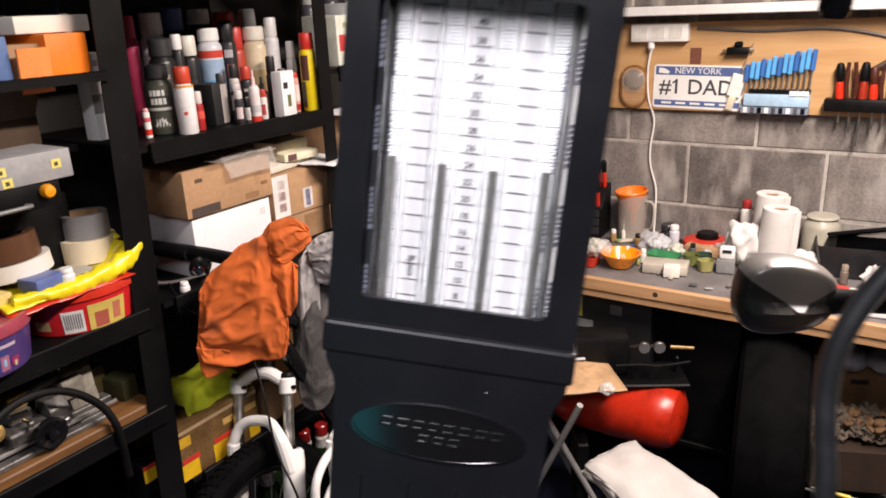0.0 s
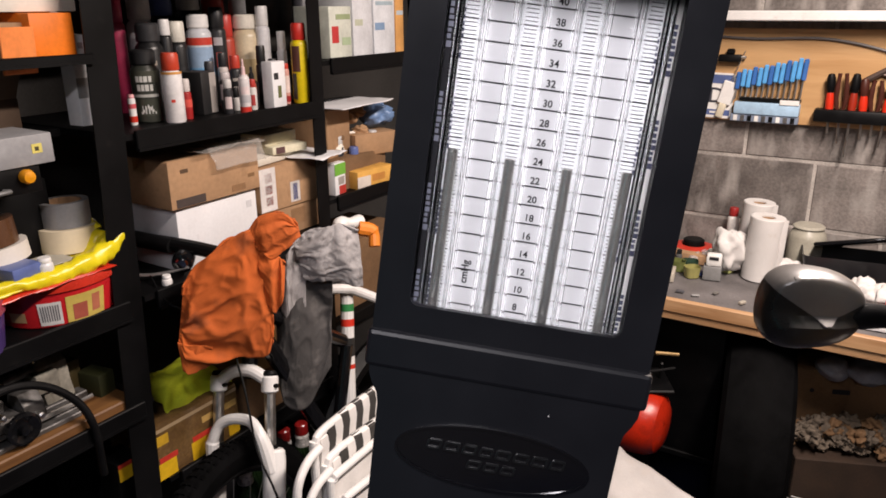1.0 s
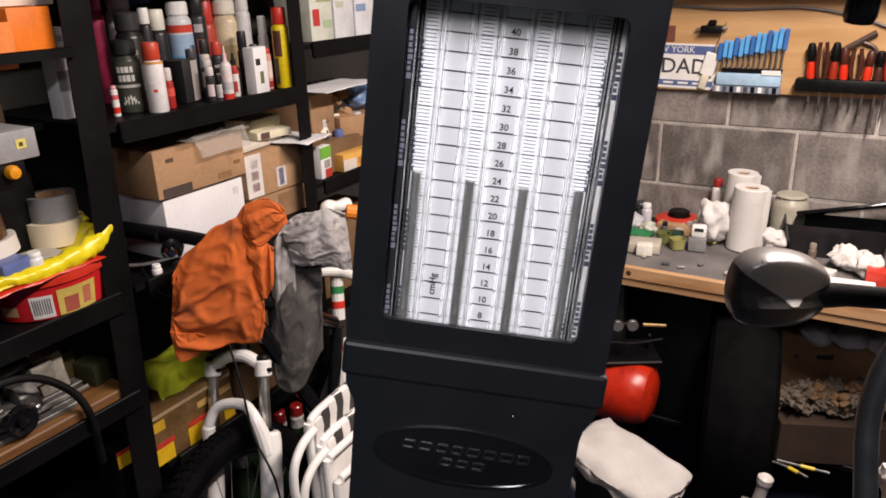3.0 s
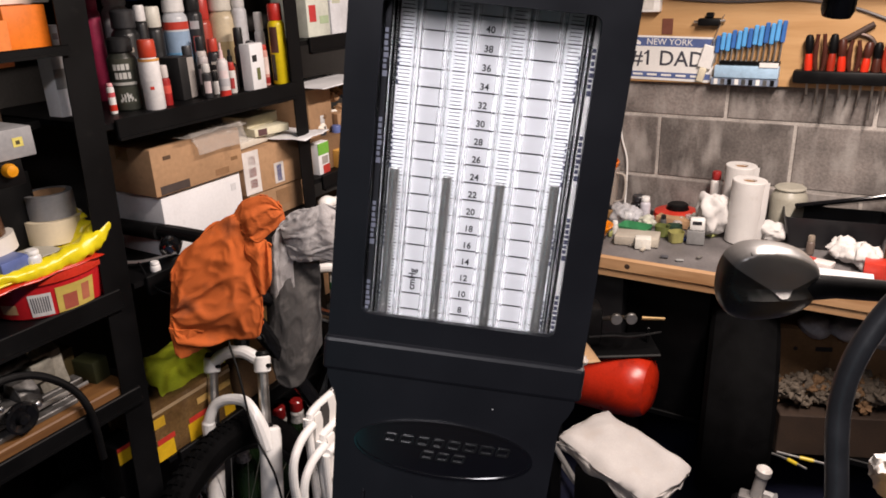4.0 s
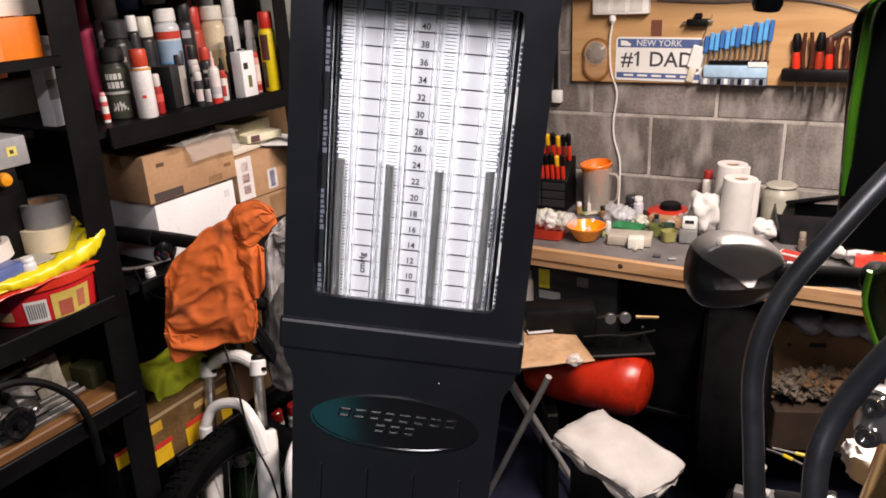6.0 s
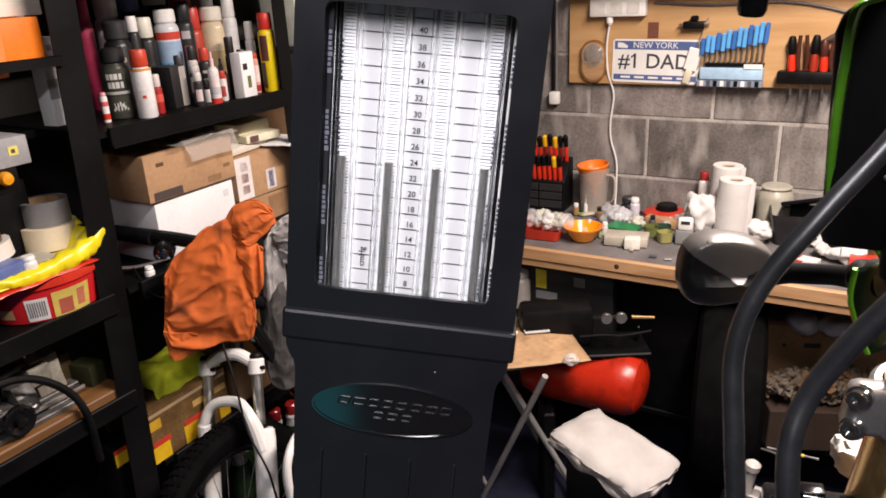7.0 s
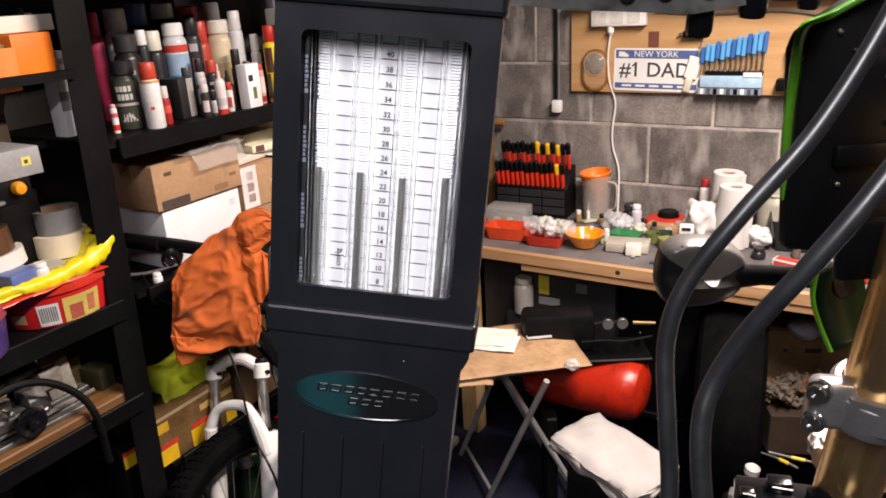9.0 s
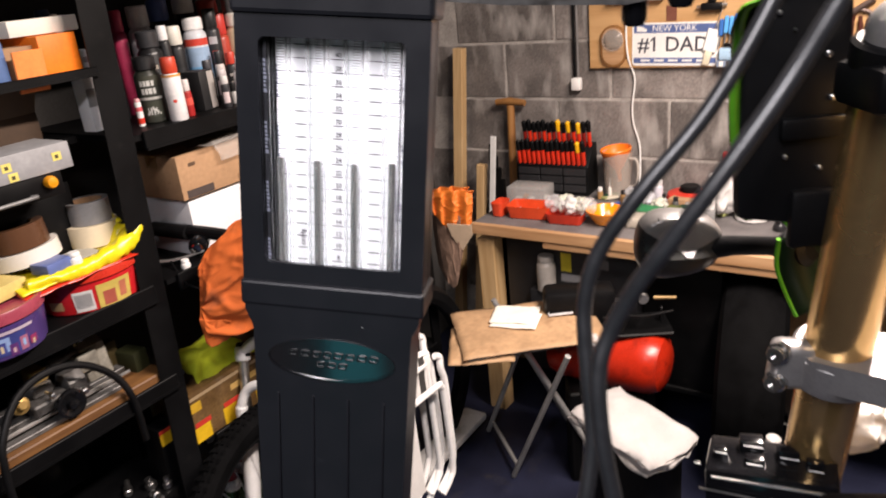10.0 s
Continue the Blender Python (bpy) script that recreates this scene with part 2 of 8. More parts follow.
def lathe(bm, profile, seg=20, m=None, cap=True):
    """Turn (radius, height) pairs about z."""
    rings = []
    for r, z in profile:
        rings.append([bm.verts.new((r * math.cos(2 * math.pi * i / seg), r * math.sin(2 * math.pi * i / seg), z)) for i in range(seg)])
    for a, b in zip(rings, rings[1:]):
        for i in range(seg):
            bm.faces.new((a[i], a[(i + 1) % seg], b[(i + 1) % seg], b[i]))
    if cap:
        bm.faces.new(rings[0][::-1])
        bm.faces.new(rings[-1])
    if m is not None:
        bmesh.ops.transform(bm, matrix=m, verts=[v for ring in rings for v in ring])
    return bm


def curve_points(pts, n=8):
    """A smooth line through a few points."""
    p = [Vector(q) for q in pts]
    p = [p[0] * 2 - p[1]] + p + [p[-1] * 2 - p[-2]]
    out = []
    for i in range(1, len(p) - 2):
        for k in range(n):
            t = k / n
            out.append(0.5 * ((2 * p[i]) + (p[i + 1] - p[i - 1]) * t + (2 * p[i - 1] - 5 * p[i] + 4 * p[i + 1] - p[i + 2]) * t * t + (3 * p[i] - p[i - 1] - 3 * p[i + 1] + p[i + 2]) * t ** 3))
    out.append(p[-2])
    return out


def sweep(bm, pts, r, seg=10, closed=False, cap=True, flat=1.0):
    """A tube along points; r is one radius or one for each point."""
    pts = [Vector(q) for q in pts]
    n = len(pts)
    rs = r if isinstance(r, (list, tuple)) else [r] * n
    up = None
    rings = []
    for i, q in enumerate(pts):
        a = pts[i - 1] if (i or closed) else q
        b = pts[(i + 1) % n] if (i < n - 1 or closed) else q
        d = (b - a).normalized()
        if up is None:
            up = d.orthogonal().normalized() if abs(d.z) > 0.9 else Vector((0, 0, 1))
        s = d.cross(up).normalized()
        up = s.cross(d).normalized()
        rings.append([bm.verts.new(q + (s * math.cos(2 * math.pi * k / seg) + up * flat * math.sin(2 * math.pi * k / seg)) * rs[i]) for k in range(seg)])
    loops = list(zip(rings, rings[1:])) + ([(rings[-1], rings[0])] if closed else [])
    for a, b in loops:
        for k in range(seg):
            bm.faces.new((a[k], a[(k + 1) % seg], b[(k + 1) % seg], b[k]))
    if cap and not closed:
        bm.faces.new(rings[0][::-1])
        bm.faces.new(rings[-1])
    return bm


def prism(bm, outline, y0, y1, m=None):
    """Extrude an (x, z) outline from y0 to y1."""
    a = [bm.verts.new((x, y0, z)) for x, z in outline]
    b = [bm.verts.new((x, y1, z)) for x, z in outline]
    n = len(a)
    bm.faces.new(a)
    bm.faces.new(b[::-1])
    for i in range(n):
        bm.faces.new((a[i], b[i], b[(i + 1) % n], a[(i + 1) % n]))
    if m is not None:
        bmesh.ops.transform(bm, matrix=m, verts=a + b)
    return bm


def soften(bm, w, seg=2, angle=30):
    es = [e for e in bm.edges if len(e.link_faces) == 2 and e.calc_face_angle(0) > radians(angle)]
    bmesh.ops.bevel(bm, geom=es, offset=w, segments=seg, affect="EDGES", profile=0.5)
    return bm


def rounded(w, h, r, n=5, cx=0.0, cz=0.0):
    out = []
    for sx, sz, a0 in ((1, 1, 0), (-1, 1, 90), (-1, -1, 180), (1, -1, 270)):
        for k in range(n + 1):
            a = radians(a0 + 90 * k / n)
            out.append((cx + sx * (w / 2 - r) + r * math.cos(a), cz + sz * (h / 2 - r) + r * math.sin(a)))
    return out


def lettering(text, size, material, parent, m, depth=0.0003, align="CENTER", name="lettering", bold=0.0):
    """Words in the built-in font, turned into a mesh part; they stand in the xz plane, to be read from -y."""
    cu = bpy.data.curves.new(name, "FONT")
    cu.body, cu.size, cu.align_x, cu.align_y, cu.extrude, cu.resolution_u, cu.offset = text, size, align, "CENTER", depth, 3, bold
    tmp = bpy.data.objects.new("tmp_text", cu)
    scene.collection.objects.link(tmp)
    bpy.context.view_layer.update()
    me = bpy.data.meshes.new_from_object(tmp.evaluated_get(bpy.context.evaluated_depsgraph_get()))
    bpy.data.objects.remove(tmp)
    me.name = name
    me.materials.clear()
    me.materials.append(material)
    ob = new(name, me)
    ob.parent = parent
    ob.matrix_local = m @ pose(0, 0, 0, 90, 0, 0)
    return ob


rnd = random.Random(7)

# ---- structure ----
structure("floor", box(B(), -1.7, -2.4, -0.12, 2.8, 3.0, 0.0), FLOOR)
structure("ceiling", box(B(), -1.75, -2.45, 2.45, 2.85, 3.1, 2.55), CEILING)
wall_back = structure("wall_back", box(B(), -1.75, 2.902, -0.12, 2.85, 3.1, 2.45), MORTAR)
structure("wall_left", box(B(), -1.75, -2.4, -0.12, -1.6, 2.9, 2.45), PLASTER)
structure("wall_right", box(B(), 2.7, -2.4, -0.12, 2.85, 2.9, 2.45), PLASTER)
structure("wall_front", box(B(), -1.75, -2.55, -0.12, 2.85, -2.4, 2.45), PLASTER)
# out of view: added so the gauge's badge has a teal strip to reflect
cupboard = thing("teal_cupboard", 0.366, -2.15, 0.0, "tall teal cupboard, unseen, added for the gauge badge to reflect", "cupboard")
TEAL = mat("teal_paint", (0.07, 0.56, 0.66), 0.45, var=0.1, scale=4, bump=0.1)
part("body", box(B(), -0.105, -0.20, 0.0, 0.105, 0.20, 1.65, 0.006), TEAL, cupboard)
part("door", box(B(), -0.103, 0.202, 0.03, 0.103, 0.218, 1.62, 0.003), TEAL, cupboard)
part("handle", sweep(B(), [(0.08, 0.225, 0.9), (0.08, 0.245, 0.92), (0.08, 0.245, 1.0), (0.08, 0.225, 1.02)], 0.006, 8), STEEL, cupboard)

# ---- the vacuum gauge ----
GAUGE = pose(0.0454, 0.4392, 1.5414, 0, 0, 24.79) @ pose(0, 0, 0, -5.0, 0, 0) @ pose(0, 0, 0, 0, 7.27, 0)


def mm(*v):
    return [q / 1000 for q in v]


def frame_plate(bm, outer, inner, y0, y1):
    """A plate with a window: two outlines with the same number of corners."""
    n = len(outer)
    rows = [[bm.verts.new((x, y, z)) for x, z in o] for o, y in ((outer, y0), (inner, y0), (inner, y1), (outer, y1))]
    for a, b in zip(rows, rows[1:] + rows[:1]):
        for i in range(n):
            bm.faces.new((a[i], a[(i + 1) % n], b[(i + 1) % n], b[i]))
    return bm


def vacuum_gauge():
    g = thing("vacuum_gauge", 0, 0, 0, "charcoal plastic four-column vacuum gauge hanging by the motorcycle", "gauge", m=GAUGE)
    k = 0.001
    outer = [(x * k, z * k) for x, z in rounded(100.6, 150, 3, 5, 0, 62)]
    inner = [(x * k, z * k) for x, z in rounded(75.9, 118.9, 3.4, 5, 0, 59.5)]
    bm = frame_plate(B(), outer, inner, 0.0, 0.0032)
    part("front_shell", soften(bm, 0.0007, 2, 50), CASE, g, smooth=12)
    side_in = [(x * k, z * k) for x, z in rounded(87, 138, 3, 5, 0, 59)]
    side_out = [(x * k, z * k) for x, z in rounded(100.4, 149.8, 3, 5, 0, 62)]
    part("side_wall", frame_plate(B(), side_out, side_in, 0.0033, 0.017), CASE, g, smooth=12)
    part("back_shell", box(B(), *mm(-50.1, 17.2, -12, 50.1, 29, 136.8), 0.003, 2), CASE, g, smooth=12)
    part("seam", box(B(), *mm(-49.2, 16.2, -12, 49.2, 17.6, 136.4)), GLOSS_BLACK, g)
    part("collar", box(B(), *mm(-51.6, -2.2, -25.0, 51.6, 31.2, -10.7), 0.0016, 2), CASE, g, smooth=12)
    part("top_cap", box(B(), *mm(-52, -2.4, 129.8, 52, 31, 158), 0.0025, 2), CASE, g, smooth=12)
    # lower body with its waist
    half = [(49.6, -24.6), (49.4, -28.0), (47.8, -32.0), (45.8, -35.4), (45.0, -39.5), (44.2, -88), (43.0, -150), (42.2, -205)]
    o = [(x * k, z * k) for x, z in half] + [(-x * k, z * k) for x, z in reversed(half)]
    part("lower_body", soften(prism(B(), o, -0.0012, 0.0285), 0.003, 2, 40), CASE, g, smooth=12)
    # oval badge, sunk, with raised plain frames where the name stands
    bz = -54.6
    oval = [(35.6 * k * math.cos(2 * math.pi * i / 64), k * (bz + 11.8 * math.sin(2 * math.pi * i / 64))) for i in range(64)]
    rim = [(36.6 * k * math.cos(2 * math.pi * i / 64), k * (bz + 12.7 * math.sin(2 * math.pi * i / 64))) for i in range(64)]
    badge = part("badge", prism(B(), oval, -0.0016, 0.001), BADGE, g, "glossy black oval badge with raised marks")
    part("badge_rim", soften(frame_plate(B(), rim, oval, -0.0021, 0.001), 0.0004, 2, 50), BADGE, badge)
    RAISED = mat("raised_mark", (0.011, 0.011, 0.012), 0.30, var=0.05, bump=0.0)
    RAISED.node_tree.nodes["Principled BSDF"].inputs["IOR"].default_value = 1.48

    def raised(x, z, w, h):
        lean = 0.9
        a = [((x + px + lean * pz / h) * k, (z + pz) * k) for px, pz in rounded(w, h, 0.7, 2)]
        b = [((x + px + lean * pz / h) * k, (z + pz) * k) for px, pz in rounded(w - 1.5, h - 1.3, 0.25, 2)]
        part("raised_bar", soften(frame_plate(B(), a, b, -0.0023, -0.0015), 0.0002, 1, 50), RAISED, badge, smooth=20)

    x = -24.4
    for w in (5.4, 5.9, 5.2, 5.0, 5.6, 5.6, 5.8, 5.2):
        raised(x + w / 2, bz + 2.9, w, 3.7)
        x += w + 1.1
    for i in range(3):
        raised(-6.0 + i * 6.4, bz - 3.0, 5.2, 3.4)
    for i in range(4):
        bx = -31.2 + 20.6 * i
        part("grip_rib", box(B(), *mm(bx - 0.7, -2.5, -150, bx + 0.7, 0.5, -78), 0.0006, 2), CASE, g)
    # inside of the window
    card = part("scale_card", box(B(), *mm(-34.6, 14.6, -9, 34.6, 15.4, 126)), mat("scale_card_white", (0.86, 0.86, 0.88), 0.5, var=0.02, bump=0.0), g, "white printed scale card")
    part("well", box(box(box(B(), *mm(-43, 15.6, -9.5, 43, 17, 127)), *mm(-41.5, 9, -9.5, -39.8, 15.6, 127)), *mm(39.2, 9, -9.5, 41, 15.6, 127)), BLACK_PLASTIC, g)
    cm, z8 = 3.433, -1.27
    cols = (-30.4, -10.1, 10.1, 30.4)
    gaps = (-20.2, 0.0, 20.2)
    bm = B()
    for v in range(6, 44, 2):
        z = z8 + (v - 8) * cm
        for c in gaps:
            box(bm, *mm(c - 4.9, 14.42, z - 0.25, c + 4.9, 14.55, z + 0.25))
    part("scale_line_print", bm, INK, card, smooth=0)
    bm = B()
    for v in range(-5, 90):
        z = z8 + v * 0.4 * cm
        for c in cols:
            w, h = (3.6, 0.24) if v % 5 == 0 else (2.9, 0.14)
            box(bm, *mm(c - w, 14.42, z - h, c + w, 14.55, z + h))
    part("scale_tick_print", bm, INK, card, smooth=0)
    for v in range(8, 42, 2):
        lettering(str(v), 0.0035, INK, card, pose(*mm(-0.2, 14.5, z8 + 2.1 + (v - 8) * cm), 0, 0, 0), 0.00008, name="numeral", bold=0.00005)
    lettering("cmHg", 0.0038, INK, card, pose(*mm(-20.6, 14.5, 11.5), 0, -90, 0), 0.00008, bold=0.00006)
    # upright name strips either side: eight small marks, repeated
    marks = ((2.4, 2.1), (1.8, 1.5), (1.3, 1.5), (2.0, 2.1), (1.4, 1.9), (1.9, 1.5), (1.9, 1.5), (1.8, 1.5))
    # the left strip is clear; how dark it looks at a slant is painted in
    DARKENED = mat("darkened_strip", (0.030, 0.030, 0.034), 0.2, var=0.1, bump=0.0)
    FAINT = mat("faint_print", (0.22, 0.23, 0.29), 0.5, var=0.05, bump=0.0)
    for side, at, depth, stock, ink in ((-1, -36.4, 4.6, DARKENED, FAINT), (1, 38.1, 13.6, WHITE_PLASTIC, BLUE_INK)):
        strip = part("side_strip", box(B(), *mm(at - 1.05, depth, -9, at + 1.05, depth + 0.7, 119), 0.0002), stock, g, "narrow strip printed with small marks")
        for i in range(4):
            z = -4.5 + i * 31.8
            for w, h in marks:
                part("printed_bar", box(B(), *mm(at - 0.85, depth - 0.10, z, at - 0.85 + h * 0.85, depth - 0.02, z + w * 0.85)), ink, strip, smooth=0)
                z += w + 0.4
        bm = B()
        for i in range(4):
            z = -7.5 + i * 31.8
            for w, h in marks:
                box(bm, *mm(side * 33.9 - 0.6, 14.42, z, side * 33.9 - 0.6 + h * 0.6, 14.55, z + w * 0.8))
                z += w + 0.4
        part("margin_print", bm, BLUE_INK, card, smooth=0)
    for c, top in zip(cols, (57.3, 56.4, 55.8, 57.6)):
        tube = part("sight_tube", lathe(B(), [(0.0050, 0), (0.0050, 0.1325), (0.0036, 0.1325), (0.0036, 0)], 28, pose(*mm(c, 8.2, -9)), cap=False), CLEAR, g, "clear acrylic tube")
        tube.visible_shadow = False
        part("steel_rod", lathe(B(), [(0.0017, 0), (0.0019, 0.0004), (0.0019, (top + 8.6) / 1000), (0.0016, (top + 9) / 1000)], 20, pose(*mm(c, 8.2, -9))), ROD, tube, "polished steel rod")
        # flutes moulded either side of each column
        for s in (-1, 1):
            q = part("clear_rib", box(B(), *mm(c + s * 5.9 - 0.45, 9.0, -9, c + s * 5.9 + 0.45, 14.2, 125), 0.0003), CLEAR, g)
            q.visible_shadow = False
    lip_out = [(x * k, z * k) for x, z in rounded(75.7, 118.7, 3.2, 5, 0, 59.5)]
    lip_in = [(x * k, z * k) for x, z in rounded(75.1, 118.1, 2.9, 5, 0, 59.5)]
    lip = part("window_lip", frame_plate(B(), lip_out, lip_in, 0.0027, 0.0034), CLEAR, g, "clear edge of the window moulding")
    lip.visible_shadow = False
    part("hanging_strap", sweep(B(), curve_points([(0.02, 0.012, 0.156), (0.021, 0.02, 0.195), (0.03, 0.07, 0.215), (0.05, 0.15, 0.205)], 5), 0.004, 8, flat=0.4), RUBBER, g, "black rubber hanging strap")
    part("mould_pip", lathe(B(), [(0.0003, 0), (0.0002, 0.0002)], 10, pose(*mm(18, -1.4, -33), 90, 0, 0)), WHITE_PLASTIC, g)
    return g


vacuum_gauge()


# ---- the motorcycle's front end ----
def along(a, b):
    """A frame at a whose z axis points to b."""
    a, b = Vector(a), Vector(b)
    return Matrix.Translation(a) @ (b - a).to_track_quat("Z", "Y").to_matrix().to_4x4()


def motorcycle():
    mc = thing("motorcycle", 0.30, 0.83, 0.0, "green motorcycle with gold fork legs and silver triple clamp", "motorcycle")
    o = Vector((0.30, 0.83, 0.0))

    def L(*p):
        return tuple(Vector(p) - o)

    axis_top, axis_low = Vector((0.290, 0.7073, 1.628)), Vector((0.2476, 0.8032, 1.16))
    right = Vector((0.83, 0.55, 0.0)).normalized()
    A = along(L(*axis_top), L(*axis_low))
    ln = (axis_low - axis_top).length
    leg = part("fork_leg", lathe(B(), [(0.025, 0.03), (0.025, ln + 0.05), (0.0275, ln + 0.052), (0.0275, ln + 0.10), (0.020, ln + 0.11), (0.020, ln + 0.45)], 40, A), GOLD, mc, "gold anodised upper fork leg")
    part("fork_cap", lathe(B(), [(0.001, -0.016), (0.010, -0.0145), (0.017, -0.011), (0.0215, -0.005), (0.0230, 0.002), (0.0230, 0.014)], 32, A), ALU, leg, "silver domed fork cap")
    part("upper_clamp", lathe(B(), [(0.0265, 0.008), (0.0295, 0.010), (0.0295, 0.026), (0.0285, 0.028), (0.0285, 0.038), (0.0262, 0.040)], 40, A), BLACK_PLASTIC, mc, "black upper clamp ring")
    # lower triple clamp: a cast ring with an arm across and a split lug with two bolts
    cz = 1.366
    t = (axis_top.z - cz) / (axis_top.z - axis_low.z)
    cc = axis_top.lerp(axis_low, t)
    M = along(L(*cc), L(*axis_low))
    c2 = Vector(L(*cc))
    clamp = part("lower_clamp", soften(lathe(B(), [(0.0262, -0.014), (0.0305, -0.014), (0.0335, -0.010), (0.0350, 0.012), (0.0335, 0.018), (0.0262, 0.018)], 48, M, cap=False), 0.0006, 1, 60), ALU, mc, "silver cast lower triple clamp")
    # arm that runs across to the other leg, cast in one with the ring
    plan = [(x + 0.0026, y + 0.019) for x, y in ((0.236, 0.735), (0.239, 0.722), (0.249, 0.709), (0.272, 0.706), (0.301, 0.703), (0.36, 0.695), (0.42, 0.70), (0.44, 0.74), (0.40, 0.79), (0.33, 0.785), (0.28, 0.775), (0.245, 0.768))]
    bm = B()
    lo = [bm.verts.new(L(x + 0.003, y + 0.002, 1.3505)) for x, y in plan]
    hi = [bm.verts.new(L(x, y, 1.3765)) for x, y in plan]
    bm.faces.new(hi)
    bm.faces.new(lo[::-1])
    for i in range(len(plan)):
        bm.faces.new((lo[i - 1], lo[i], hi[i], hi[i - 1]))
    part("clamp_arm", soften(bm, 0.005, 3, 40), ALU, clamp, smooth=50)
    # split lug with its two bolts
    bm = box(B(), -0.012, -0.010, -0.021, 0.022, 0.012, 0.021, 0.008, 3, m=Matrix.Translation(c2 + Vector((-0.034, -0.023, -0.001))) @ pose(0, 0, 0, 4, 4, 22))
    part("clamp_lug", bm, ALU, clamp, smooth=50)
    for dx, dy, dz in ((-0.0375, -0.0345, 0.0125), (-0.0385, -0.0335, -0.0135)):
        bm = B()
        lathe(bm, [(0.0088, -0.006), (0.0088, 0.0), (0.0070, 0.001), (0.0070, 0.0055), (0.0064, 0.0065), (0.0034, 0.0065), (0.0034, 0.003), (0.0005, 0.003)], 22, along(c2 + Vector((dx, dy, dz)), c2 + Vector((dx - 0.008, dy - 0.028, dz + 0.003))))
        part("clamp_bolt", bm, mat("bolt_zinc", (0.60, 0.59, 0.58), 0.16, 0.95, bump=0.0), clamp, "bright socket bolt")
    # second leg and steering stem out to the right
    B2 = along(Vector(L(*axis_top)) + right * 0.2, Vector(L(*axis_low)) + right * 0.2)
    part("fork_leg", lathe(B(), [(0.025, 0.03), (0.025, ln + 0.05), (0.0275, ln + 0.052), (0.0275, ln + 0.10), (0.020, ln + 0.11), (0.020, ln + 0.45)], 28, B2), GOLD, mc, "gold anodised upper fork leg")
    part("upper_yoke", box(B(), -0.03, -0.03, 0, 0.25, 0.03, 0.03, 0.008, 2, m=Matrix.Translation(L(*(axis_top - Vector((0, 0, 0.05))))) @ pose(0, 0, 0, 0, 0, 33)), BLACK_PLASTIC, mc)
    # front wheel below the fork
    wc = Vector(L(0.30, 0.86, 0.31)) + right * 0.1
    side = right
    wheel = part("wheel", lathe(B(), [(0.21, -0.045), (0.24, -0.055), (0.285, -0.05), (0.305, -0.02), (0.31, 0), (0.305, 0.02), (0.285, 0.05), (0.24, 0.055), (0.21, 0.045)], 40, along(wc, wc + side)), RUBBER, mc, "black front tyre")
    part("rim", lathe(B(), [(0.215, -0.04), (0.205, -0.03), (0.205, 0.03), (0.215, 0.04)], 40, along(wc, wc + side), cap=False), BLACK_PLASTIC, wheel)
    # green fairing panel: thin curved shell whose edge shows
    bm = B()
    edge = curve_points([L(0.232, 0.722, 1.664), L(0.207, 0.712, 1.6492), L(0.1922, 0.703, 1.6409), L(0.1897, 0.700, 1.6082), L(0.1890, 0.702, 1.5732), L(0.1900, 0.715, 1.5329), L(0.1955, 0.729, 1.4892), L(0.205, 0.731, 1.4870), L(0.222, 0.735, 1.4860), L(0.229, 0.738, 1.4750)], 5)
    a = [bm.verts.new(q) for q in edge]
    mid = [bm.verts.new(q + right * 0.0042 + Vector((-0.001, 0.002, -0.001))) for q in edge]
    b = [bm.verts.new(q + right * 0.0050 + Vector((0.0, 0.016, -0.001))) for q in edge]
    for i in range(len(edge) - 1):
        bm.faces.new((a[i], a[i + 1], mid[i + 1], mid[i]))
        bm.faces.new((mid[i], mid[i + 1], b[i + 1], b[i]))
    fair = part("fairing", bm, GREEN, mc, "glossy green fairing panel", smooth=50)
    fair.modifiers.new("thickness", "SOLIDIFY").thickness = 0.003
    LINER = Matrix.Translation(L(0.2045, 0.692, 1.487)) @ pose(0, 0, 0, 0, 0, 32)
    bm = B()
    prism(bm, [(-0.004, 0.140), (0.0, 0.152), (0.03, 0.170), (0.075, 0.18), (0.085, -0.01), (0.05, -0.004), (0.004, 0.004)], 0.022, 0.036, m=LINER)
    inner = part("fairing_liner", soften(bm, 0.006, 2), BLACK_PLASTIC, mc, "black inner fairing with brackets")
    # small steel studs added in place of glints on the black liner
    for x, z, r in ((0.025, 0.15, 0.003), (0.036, 0.138, 0.002), (0.065, 0.09, 0.004), (0.035, 0.05, 0.003), (0.06, 0.04, 0.003), (0.06, 0.12, 0.004)):
        part("liner_clip", lathe(B(), [(r, 0), (r, 0.008), (r * 0.6, 0.012)], 12, LINER @ pose(x, 0.021, z, 90, 0, 0) @ Matrix.Diagonal((0.6, 0.6, 0.2, 1))), STEEL, inner)
    part("liner_bracket", box(B(), 0.03, 0.016, 0.062, 0.075, 0.024, 0.078, 0.003, 2, m=LINER), BLACK_PLASTIC, inner)
    part("liner_bracket", box(B(), 0.04, 0.014, -0.02, 0.08, 0.024, 0.025, 0.004, 2, m=LINER), BLACK_PLASTIC, inner)
    bm = B()
    edge = curve_points([L(0.2150, 0.786, 1.452), L(0.2145, 0.788, 1.428), L(0.2220, 0.790, 1.405), L(0.2320, 0.791, 1.383)], 5)
    a = [bm.verts.new(q) for q in edge]
    b = [bm.verts.new(q + right * 0.038 + Vector((0.0, 0.004, 0.010))) for q in edge]
    for i in range(len(edge) - 1):
        bm.faces.new((a[i], a[i + 1], b[i + 1], b[i]))
    # the inner face's shade is put into its green
    low = part("lower_fairing", bm, GREEN_SHADED, mc, "green inside of the lower fairing, darkened for shade", smooth=50)
